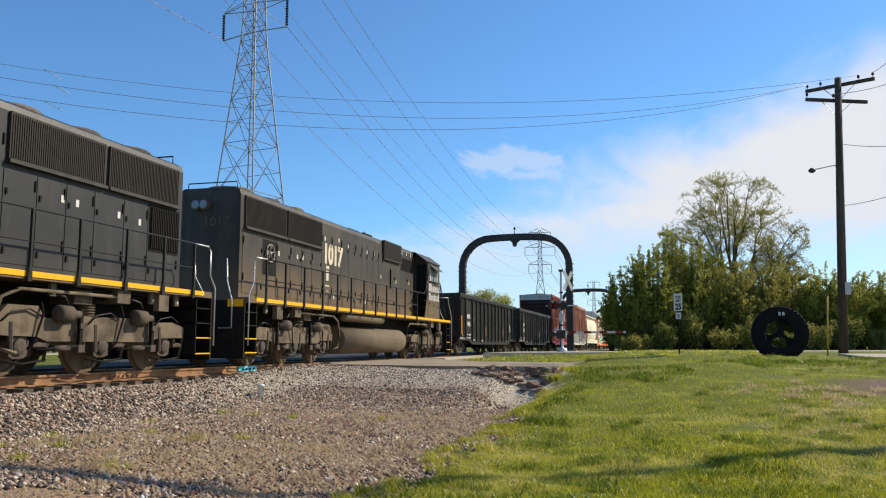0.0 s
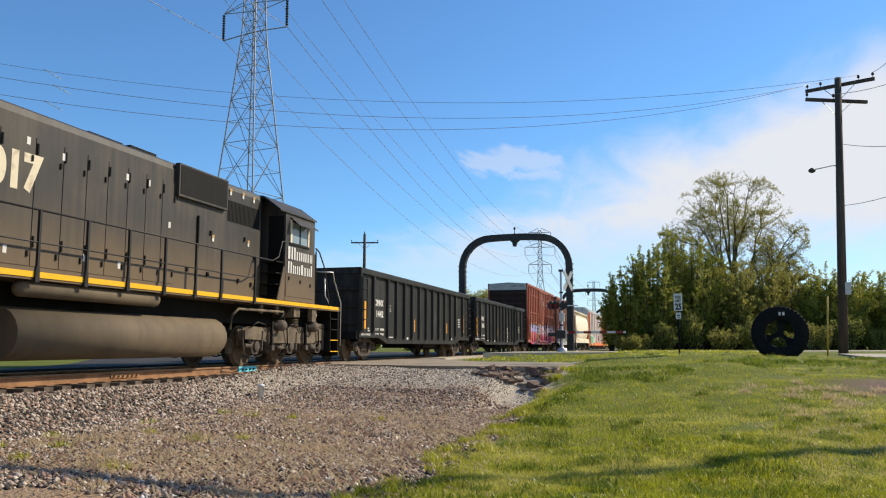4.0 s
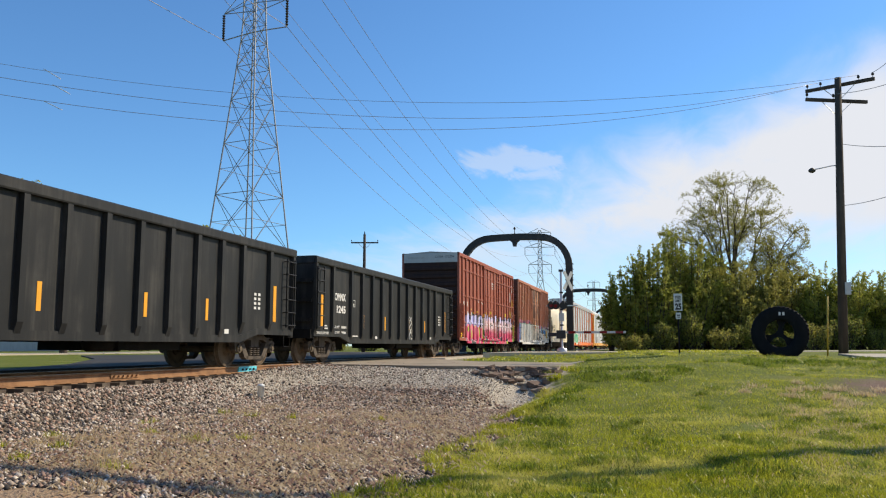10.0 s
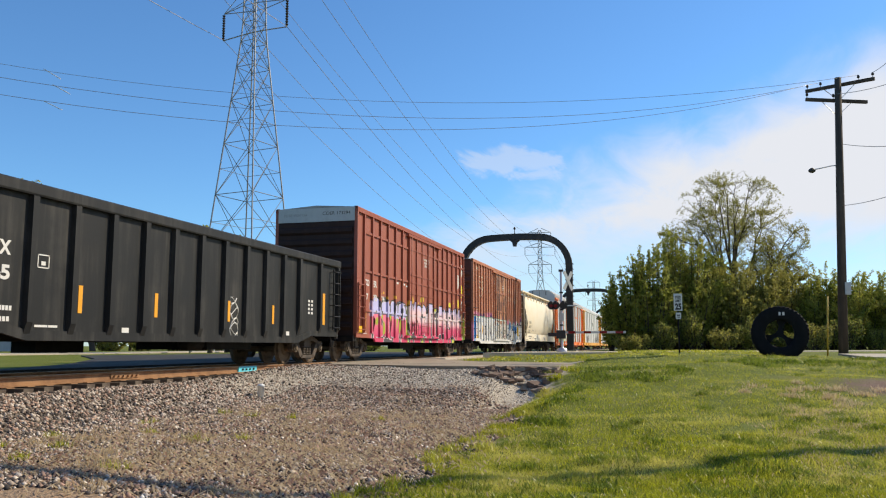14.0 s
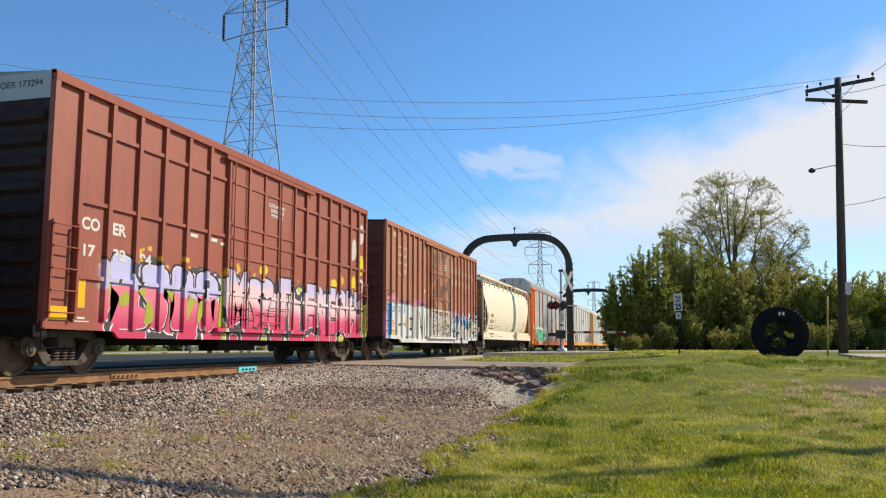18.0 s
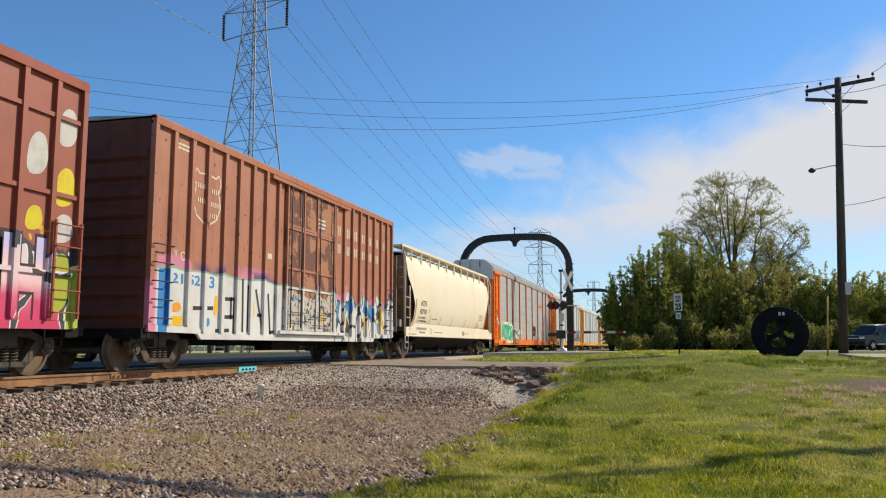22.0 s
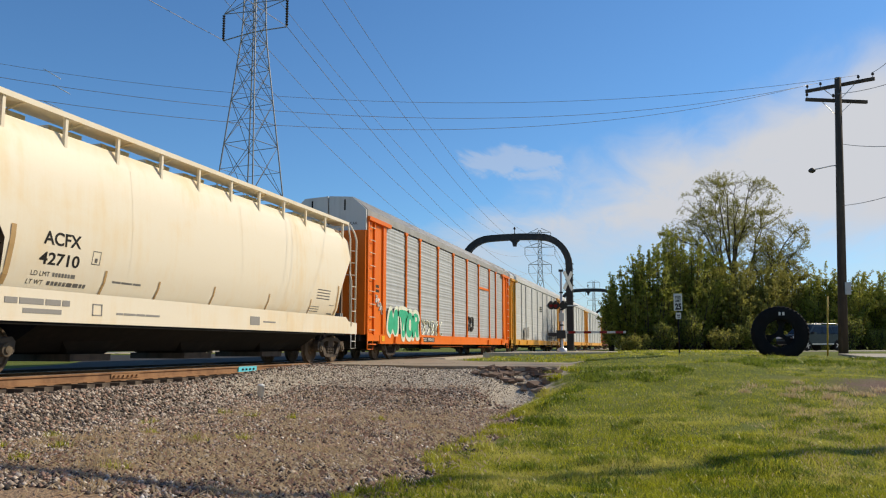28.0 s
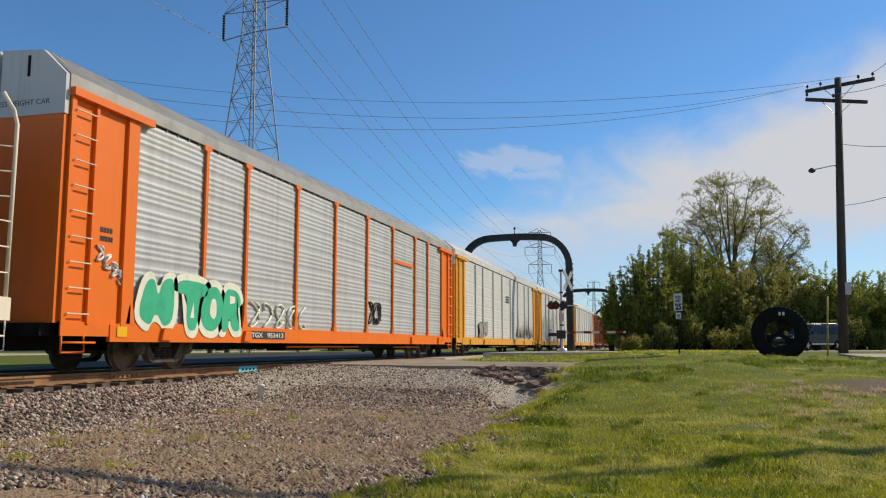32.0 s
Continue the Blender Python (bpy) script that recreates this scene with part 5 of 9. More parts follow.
        for bx in (-0.95, 1.25):
            for s in (-1, 1):
                bm = bmesh.new()
                lathe(bm, [(0.07, bx - 0.42), (0.07, bx - 0.2), (0.15, bx - 0.18), (0.16, bx + 0.12), (0.12, bx + 0.16)], 14, "x", (0, s * 1.36, 1.12))
                part("brake_cylinder", bm, M["truckm"], t, smooth=True)
                # slack levers, rods and a sand pipe hang beside each cylinder
                lv = boxes("brake_lever", M["dark"], t, (bx - 0.52, bx - 0.44, *sorted((s * 1.30, s * 1.38)), 0.50, 1.22))
                boxes("lever_pin", M["truckm"], lv, (bx - 0.54, bx - 0.42, *sorted((s * 1.38, s * 1.41)), 0.86, 0.96))
                boxes("lever_foot", M["truckm"], lv, (bx - 0.56, bx - 0.40, *sorted((s * 1.28, s * 1.40)), 0.42, 0.56))
                tubes("pull_rod", M["dark"], t, [(bx - 0.48, s * 1.36, 0.54), (bx + 0.1, s * 1.36, 0.50), (bx + 0.55, s * 1.30, 0.46)], r=0.03)
                tubes("slack_adjuster", M["truckm"], t, [(bx - 0.2, s * 1.34, 0.50), (bx + 0.18, s * 1.34, 0.49)], r=0.055, n=8)
                tubes("sand_pipe", M["dark"], t, [(bx + 0.42, s * 1.2, 1.45), (bx + 0.46, s * 1.34, 1.1), (bx + 0.6, s * 1.3, 0.6), (bx + 0.72, s * 0.95, 0.25)], r=0.022)
                tubes("air_hose", M["black_rail"], t, [(bx - 0.1, s * 1.38, 1.26), (bx + 0.05, s * 1.42, 1.42), (bx + 0.3, s * 1.3, 1.5), (bx + 0.4, s * 1.1, 1.58)], r=0.028)
        for s in (-1, 1):
            bm = bmesh.new()
            lathe(bm, [q for k in range(5) for q in ((0.15, 1.10 + k * 0.05), (0.19, 1.12 + k * 0.05), (0.15, 1.14 + k * 0.05))], 12, "z", (0.35, s * 1.1, 0))
            part("rubber_spring", bm, M["tank"], t)
    return e


locomotive(6.9, True, "black diesel locomotive with yellow sill stripe, rear end coupled back")
locomotive(29.12, False, "dusty black diesel locomotive with yellow sill stripe, cab end trailing")


# -- gondolas --
def gondola(centre, number, tag):
    e = car("gondola_car", centre, "black ribbed steel gondola car with white lettering" + tag, "gondola car", "gondola cars")
    m = M["gond"]
    low = [(-8.28, 0.84), (-6.2, 0.84), (-5.25, 0.63), (5.25, 0.63), (6.2, 0.84), (8.28, 0.84)]
    for s in (-1, 1):
        bm = bmesh.new()
        prism(bm, low + [(8.28, 3.12), (-8.28, 3.12)], s * 1.47, s * 1.44, "y")
        side = part("side", bm, m, e)
        bm = bmesh.new()
        prism(bm, low + [(8.28, 1.0), (6.15, 1.0), (5.2, 0.80), (-5.2, 0.80), (-6.15, 1.0), (-8.28, 1.0)], s * 1.505, s * 1.47, "y")
        part("bottom_sill", bm, m, side)
        bm = bmesh.new()
        prism(bm, [(s * 1.42, 3.10), (s * 1.57, 3.10), (s * 1.58, 3.13), (s * 1.58, 3.29), (s * 1.55, 3.32), (s * 1.42, 3.32)], -8.30, 8.30)
        part("top_chord", bm, m, side)
        for x in (-8.2, -6.84, -5.25, -4.2, -3.14, -2.1, -1.06, 0.02, 1.08, 2.15, 3.21, 4.28, 5.32, 6.8, 8.2):
            z0 = 0.66 if abs(x) < 5.3 else 0.86
            bm = bmesh.new()
            a, b = x - 0.07, x + 0.07
            vs = []
            for z, d in ((z0, 0.012), (z0 + 0.28, 0.095), (3.10, 0.095)):
                vs.append([bm.verts.new((xx, s * (1.468 + dd), z)) for xx, dd in ((a - 0.02, 0), (a, d), (b, d), (b + 0.02, 0))])
            for p, q in zip(vs, vs[1:]):
                for i in range(3):
                    bm.faces.new((p[i], p[i + 1], q[i + 1], q[i]))
            bm.faces.new(vs[0])
            bm.faces.new(vs[-1][::-1])
            part("rib", bm, m, side)
        for x, z0, z1 in ((-7.62, 1.16, 2.15), (-4.72, 1.14, 1.65), (-1.58, 1.14, 1.65), (0.55, 1.14, 1.65), (3.73, 1.14, 1.65), (5.8, 1.14, 1.65), (7.17, 1.2, 2.19)):
            x = {-4.72: -3.95, -1.58: -1.62}.get(x, x)
            if x in (0.55, 5.8):
                continue
            boxes("reflector_bar", M["orange_bar"], side, (x - (0.085 if z1 > 2 else 0.055), x + (0.085 if z1 > 2 else 0.055), *sorted((s * 1.47, s * 1.478)), z0, z1))
        boxes("reflector_bar", M["orange_bar"], side, (1.32, 1.43, *sorted((s * 1.47, s * 1.478)), 1.14, 1.65))
    for s in (-1, 1):
        bm = bmesh.new()
        box(bm, *sorted((s * 8.24, s * 8.28)), -1.44, 1.44, 0.95, 3.12)
        end = part("end_wall", bm, m, e)
        boxes("end_rib", m, end, *[(*sorted((s * 8.28, s * 8.36)), -1.44, 1.44, z, z + 0.12) for z in (1.3, 1.9, 2.5)])
        boxes("end_chord", m, end, (*sorted((s * 8.2, s * 8.34)), -1.5, 1.5, 3.10, 3.32))
        boxes("end_sill", M["dark"], end, (*sorted((s * 8.1, s * 8.4)), -1.45, 1.45, 0.78, 1.05))
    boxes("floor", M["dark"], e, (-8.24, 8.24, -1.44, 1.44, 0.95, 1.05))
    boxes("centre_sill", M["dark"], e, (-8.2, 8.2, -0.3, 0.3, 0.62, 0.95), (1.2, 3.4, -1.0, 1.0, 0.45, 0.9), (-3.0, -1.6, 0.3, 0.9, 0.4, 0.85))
    for s in (-1, 1):
        for x0 in (-8.2, 7.7):
            bm = bmesh.new()
            for z in [1.12 + 0.36 * i for i in range(6)]:
                tube(bm, [(x0, s * 1.47, z), (x0, s * 1.62, z), (x0 + 0.5, s * 1.62, z), (x0 + 0.5, s * 1.47, z)], 0.013, 5)
            box(bm, x0 - 0.02, x0 + 0.02, *sorted((s * 1.56, s * 1.6)), 1.05, 3.0)
            box(bm, x0 + 0.48, x0 + 0.52, *sorted((s * 1.56, s * 1.6)), 1.05, 3.0)
            part("ladder", bm, M["gond"], e)
        for q in (-1, 1):
            tubes("stirrup", M["dark"], e, [(q * 8.2, s * 1.45, 0.85), (q * 8.2, s * 1.45, 0.52), (q * 7.8, s * 1.45, 0.52), (q * 7.8, s * 1.45, 0.85)], r=0.018)
    y = -1.472
    lettering("reporting_mark", "OMNX", -6.60, -5.66, 2.03, 2.28, y, M["white"], e, 0.036)
    lettering("car_number", number, -6.42, -5.66, 1.62, 1.87, y, M["white"], e, 0.036)
    lettering("load_limit", "LD LMT", -6.62, -6.18, 1.12, 1.20, y, M["white"], e, 0.02)
    lettering("light_weight", "LT WT", -6.62, -6.24, 0.94, 1.02, y - 0.034, M["white"], e, 0.02)
    lettering("brake_notice", "2 INCH HF COMP SHOES", -8.08, -7.15, 0.91, 0.99, y - 0.034, M["white"], e, 0.02)
    rects = word_blocks(-6.0, -5.58, 1.12, 1.20, [1, 1, 1, 1, 1, 1], 0.35) + word_blocks(-6.0, -5.62, 0.94, 1.02, [1, 1, 1, 1, 1], 0.35)
    rects += [(-5.06, -4.78, 1.88, 1.90), (-5.06, -4.78, 2.10, 2.12), (-5.06, -5.04, 1.88, 2.12), (-4.80, -4.78, 1.88, 2.12), (-4.97, -4.87, 1.93, 2.0)]
    rects += word_blocks(-5.05, -4.5, 0.86, 0.90, [4, 3]) + word_blocks(-5.05, -4.5, 0.76, 0.80, [2, 2, 3]) + [(-2.72, -2.5, 0.80, 0.90)] + word_blocks(-2.9, -2.35, 0.70, 0.74, [4, 3]) + [(-3.03, -3.01, 0.7, 0.8), (-1.95, -1.93, 0.7, 0.8)]
    rects += word_blocks(-1.9, -1.3, 0.70, 0.74, [4, 3]) + [(-0.95, -0.93, 0.7, 0.8), (-0.85, -0.4, 0.70, 0.73)] + [(6.0 + 0.22 * i, 6.12 + 0.22 * i, z, z + 0.07) for i in (0, 1) for z in (1.5, 1.62, 1.74, 1.86)]
    rects += [(4.55, 4.75, 0.84, 0.95), (3.3, 3.7, 0.72, 0.75), (7.0, 7.8, 0.92, 0.96), (-7.45, -7.2, 1.16, 1.2), (-7.45, -7.15, 1.08, 1.12)]
    marks(e, "stencil_bars", M["white"], rects, y - 0.0005)
    truck(e, -6.77)
    truck(e, 6.77)
    couplers(e, 8.4)
    bm = bmesh.new()
    lathe(bm, [(0.1, 0.55), (0.2, 0.6), (0.2, 1.5), (0.1, 1.55)], 14, "x", (0, -0.75, 0.62))
    part("air_reservoir", bm, M["dark"], e, smooth=True)
    return e


gondola(49.57, "1442", " and orange reflector bars")
g2 = gondola(67.59, "1245", " and a white scrawl")
tubes("scrawl", M["white"], g2, [(1.62 + 0.2 * math.sin(a * 2.1), -1.475, 0.72 + 0.066 * a + 0.12 * math.sin(a * 3.3)) for a in [i * 0.25 for i in range(62)]], r=0.014, n=4)


# -- boxcars --
def boxcar(centre, kind, label, plain_side=None):
    e = car("boxcar", centre, label, "boxcar", "boxcars")
    pink = kind == "pink"
    half = 7.85 if pink else 7.83
    side_m = plain_side or M["side_pink" if pink else "side_silver"]
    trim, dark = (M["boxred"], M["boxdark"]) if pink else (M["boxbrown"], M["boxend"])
    top = 5.42
    low = [(-half, 0.84), (-5.9, 0.82), (-5.75, 0.69), (5.75, 0.69), (5.9, 0.82), (half, 0.84)]
    ribs_l = [-7.06, -6.21, -5.33, -4.45, -3.54, -2.64] if pink else [-7.06, -6.34, -5.66, -4.88, -4.17, -3.46, -2.73, -2.0]
    ribs_r = [2.77, 3.66, 4.54, 5.44, 6.33, 7.1] if pink else [2.12, 2.86, 3.59, 4.33, 5.06, 5.76, 6.52, 7.18]
    d0, d1 = (-1.86, 1.95) if pink else (-1.56, 1.98)
    for s in (-1, 1):
        bm = bmesh.new()
        prism(bm, low + [(half, top - 0.1), (-half, top - 0.1)], s * 1.50, s * 1.46, "y")
        side = part("side", bm, side_m, e)
        bm = bmesh.new()
        prism(bm, [(s * 1.44, top - 0.16), (s * 1.585, top - 0.16), (s * 1.585, top - 0.01), (s * 1.55, top + 0.03), (s * 1.44, top + 0.03)], -half, half)
        part("top_chord", bm, trim, side)
        bm = bmesh.new()
        prism(bm, low + [(half, 0.99), (5.85, 0.97), (5.7, 0.84), (-5.7, 0.84), (-5.85, 0.97), (-half, 0.99)], s * 1.53, s * 1.50, "y")
        part("side_sill", bm, side_m, side)
        for x in ribs_l + ribs_r:
            w = 0.055 if pink else 0.065
            boxes("rib", side_m, side, (x - w, x + w, *sorted((s * 1.498, s * 1.575)), 0.86 if abs(x) < 5.8 else 1.0, top - 0.16))
        for x in (-half + 0.06, half - 0.06):
            boxes("corner_post", side_m, side, (x - 0.06, x + 0.06, *sorted((s * 1.498, s * 1.58)), 0.86, top - 0.16))
        if pink:
            for a, b in list(zip(ribs_l, ribs_l[1:] + [d0])) + list(zip([d1] + ribs_r, ribs_r + [half - 0.1])):
                for z in (4.62, 3.22, 1.81):
                    boxes("girt", side_m, side, (a + 0.055, b - 0.055, *sorted((s * 1.498, s * 1.55)), z - 0.04, z + 0.04))
        # sliding doors
        bm = bmesh.new()
        box(bm, d0, d1, *sorted((s * 1.51, s * 1.56)), 0.98, top - 0.22)
        door = part("door", bm, side_m if pink else (M["rustdoor"] if plain_side is None else plain_side), e, "" if pink else "peeling rusty sliding door")
        mid = (d0 + d1) / 2
        stiles = (d0 + 0.06, mid - 0.85, mid, mid + 0.85, d1 - 0.06) if pink else (d0 + 0.06, -0.4, 0.55, d1 - 0.06)
        for x in stiles:
            boxes("door_stile", side_m, door, (x - 0.04, x + 0.04, *sorted((s * 1.558, s * 1.60)), 1.0, top - 0.25))
        zs = (4.62, 3.55, 3.22, 2.75, 1.81) if pink else (4.0, 3.92, 2.75, 2.2)
        for z in zs:
            boxes("door_girt", side_m, door, (d0 + 0.05, d1 - 0.05, *sorted((s * 1.558, s * 1.585)), z - 0.035, z + 0.035))
        rods = (d0 + 0.25, -0.9, 0.95, d1 - 0.15) if pink else (-1.3, -0.62, 0.7, 1.75)
        for x in rods:
            tubes("lock_rod", M["black_rail"] if not pink else trim, door, [(x, s * 1.62, 1.05), (x, s * 1.62, top - 0.3)], r=0.02)
        tubes("door_handles", M["black_rail"] if not pink else trim, door, *[[(x, s * 1.63, z), (x + 1.2, s * 1.63, z)] for x, z in ((d0 + 0.2, 1.5), (d0 + 0.3, 1.25), (d0 + 1.6, 1.4), (d0 + 1.7, 1.15), (d0 + 2.2, 1.55))], r=0.011)
        boxes("door_track", trim, e, (d0 - 1.0 if not pink else d0 - 0.2, d1 + 1.2, *sorted((s * 1.56, s * 1.64)), top - 0.30, top - 0.2))
        boxes("door_track", side_m, e, (d0 - 0.4, d1 + 1.0, *sorted((s * 1.53, s * 1.64)), 0.88, 0.97))
        for x0, x1 in ((-half + 0.07, -half + 0.72), (half - 0.72, half - 0.07)):
            bm = bmesh.new()
            zs = [1.12 + 0.39 * i for i in range(5 if pink else 5)]
            for z in zs:
                tube(bm, [(x0, s * 1.55, z), (x0, s * 1.66, z), (x1, s * 1.66, z), (x1, s * 1.55, z)], 0.014, 5)
            if pink:
                for x in (x0, x1):
                    box(bm, x - 0.02, x + 0.02, *sorted((s * 1.60, s * 1.64)), 1.02, 2.75)
            part("ladder", bm, trim if pink else M["black_rail"], e)
            tubes("stirrup", M["dark"], e, [(x0, s * 1.5, 0.86), (x0, s * 1.5, 0.5), (x0 + 0.42, s * 1.5, 0.5), (x0 + 0.42, s * 1.5, 0.86)], r=0.018)
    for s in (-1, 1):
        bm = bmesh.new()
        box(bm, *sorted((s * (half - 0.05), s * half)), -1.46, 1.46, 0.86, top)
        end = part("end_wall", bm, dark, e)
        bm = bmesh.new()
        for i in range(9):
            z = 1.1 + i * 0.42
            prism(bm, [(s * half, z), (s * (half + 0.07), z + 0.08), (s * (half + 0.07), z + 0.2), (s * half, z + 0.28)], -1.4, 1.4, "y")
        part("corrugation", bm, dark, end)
        if pink:
            boxes("pale_band", M["endgrey"], end, (*sorted((s * half, s * (half + 0.012))), -1.47, 1.47, 4.93, 5.42))
            if s == -1:
                lettering("end_number", "COER 173294", 0.25, 1.30, 5.16, 5.28, -half - 0.013, M["ink"], end, 0.0, face=0)
        for z in [1.2 + 0.4 * i for i in range(5)]:
            tubes("end_rung", dark, end, [(s * half, 0.9 * s, z), (s * (half + 0.12), 0.9 * s, z), (s * (half + 0.12), 1.35 * s, z), (s * half, 1.35 * s, z)], r=0.014, n=5)
        boxes("end_sill", M["dark"], end, (*sorted((s * (half - 0.2), s * (half + 0.12))), -1.5, 1.5, 0.70, 0.9))
    bm = bmesh.new()
    prism(bm, [(-1.56, top), (0, top + 0.10), (1.56, top), (1.56, top - 0.04), (-1.56, top - 0.04)], -half, half)
    roof = part("roof", bm, M["roof"], e)
    for i in range(14):
        x = -half + 0.6 + i * 1.1
        bm = bmesh.new()
        prism(bm, [(-1.5, top + 0.008), (0, top + 0.112), (1.5, top + 0.008), (1.5, top - 0.02), (-1.5, top - 0.02)], x, x + 0.06)
        part("roof_seam", bm, M["roof"], roof)
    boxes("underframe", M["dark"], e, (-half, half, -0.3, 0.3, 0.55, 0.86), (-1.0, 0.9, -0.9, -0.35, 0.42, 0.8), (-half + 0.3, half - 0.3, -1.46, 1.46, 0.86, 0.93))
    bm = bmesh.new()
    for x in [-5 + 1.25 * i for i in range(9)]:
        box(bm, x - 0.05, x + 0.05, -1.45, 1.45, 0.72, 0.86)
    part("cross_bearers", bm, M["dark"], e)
    truck(e, -6.72)
    truck(e, 6.72)
    couplers(e, half + 0.1)
    return e


b1 = boxcar(85.19, "pink", "tall red boxcar with pink and lavender graffiti along its lower side")
y = -1.503
lettering("reporting_mark", "CO", -6.92, -6.42, 2.70, 2.94, y, M["white"], b1, 0.036)
lettering("reporting_mark", "ER", -6.04, -5.62, 2.70, 2.94, y, M["white"], b1, 0.036)
lettering("car_number", "17", -6.85, -6.52, 2.20, 2.43, y, M["white"], b1, 0.036)
lettering("car_number", "32", -6.02, -5.62, 2.20, 2.43, y - 0.009, M["white"], b1, 0.036)
lettering("car_number", "94", -5.18, -4.78, 2.20, 2.43, y - 0.009, M["white"], b1, 0.036)
marks(b1, "notice_plates", M["white"], [(-3.35, -3.05, 3.02, 3.10), (-2.5, -2.2, 3.02, 3.1), (-2.05, -1.7, 2.98, 3.05), (-7.0, -6.72, 1.03, 1.07), (-7.0, -6.6, 0.96, 1.0)], y)
for text, x0, x1, z0 in (("CLOSE AND LOCK", 0.30, 1.25, 4.32), ("DOOR BEFORE", 0.42, 1.2, 4.18), ("MOVING CAR", 0.45, 1.15, 4.04)):
    lettering("door_notice", text, x0, x1, z0, z0 + 0.10, -1.563, M["white"], b1, 0.03)
boxes("yellow_plate", M["yellow"], b1, (-7.0, -6.74, -1.508, -1.500, 1.24, 1.78), (-7.78, -7.25, -1.56, -1.55, 1.0, 1.24))
b2 = boxcar(102.97, "silver", "faded brown boxcar with a silver graffiti band and rusty door")
y = -1.503


# shield emblem left as a plain outline
def shield(e, cx, cz, w, h, y):
    pts = [(-0.5, 0.36), (-0.42, 0.5), (-0.3, 0.42), (0, 0.46), (0.3, 0.42), (0.42, 0.5), (0.5, 0.36), (0.42, 0.15), (0.5, -0.1), (0.38, -0.34), (0.15, -0.44), (0, -0.5), (-0.15, -0.44), (-0.38, -0.34), (-0.5, -0.1), (-0.42, 0.15), (-0.5, 0.36)]
    bm = bmesh.new()
    for a, b in zip(pts, pts[1:]):
        p, q = Vector((cx + a[0] * w, y, cz + a[1] * h)), Vector((cx + b[0] * w, y, cz + b[1] * h))
        nrm = (q - p).cross(Vector((0, 1, 0))).normalized() * 0.022
        bm.faces.new([bm.verts.new(v) for v in (p - nrm, q - nrm, q + nrm, p + nrm)])
    return part("emblem_outline", bm, M["cream_mark"], e, "cream shield outline")


shield(b2, -5.64, 4.0, 1.18, 1.30, -1.506)
rects = []
for j, (x, z) in enumerate([(-6.15, 4.2), (-5.55, 4.16), (-6.05, 3.86), (-5.5, 3.84), (-5.6, 3.56)]):
    rects += [(x + 0.09 * k, x + 0.045 + 0.09 * k, z, z + 0.12) for k in range(5)]
marks(b2, "emblem_bars", M["cream_mark"], [r for r in rects], y - 0.001)
rects = []
for i, x in enumerate((2.3, 3.1, 3.8, 4.55, 5.25, 5.98, 6.7)):
    rects += [(x + 0.02, x + 0.10, 4.18, 4.50), (x + 0.18, x + 0.26, 4.18, 4.50)]
    if i < 6:
        rects += [(x + 0.03, x + 0.11, 3.60, 3.90), (x + 0.19, x + 0.27, 3.60, 3.90)]
marks(b2, "lettering_bars", M["cream_mark"], rects, y)
marks(b2, "stencil_bars", M["cream_mark"], word_blocks(-6.95, -6.45, 5.02, 5.07, [3, 3, 2]) + word_blocks(-6.95, -6.45, 4.93, 4.98, [2, 4]) + [(-2.55, -2.3, 2.9, 3.05)], y)
boxes("yellow_plate", plain("bright_yellow_paint", (0.80, 0.52, 0.02), 0.5), b2, (-6.98, -6.5, -1.512, -1.500, 0.99, 1.20))
marks(b2, "door_notice", M["white"], word_blocks(0.65, 1.15, 4.42, 4.48, [4, 3]) + word_blocks(0.65, 1.2, 4.30, 4.36, [3, 4]) + word_blocks(0.7, 1.1, 4.18, 4.24, [3, 2]), -1.563)


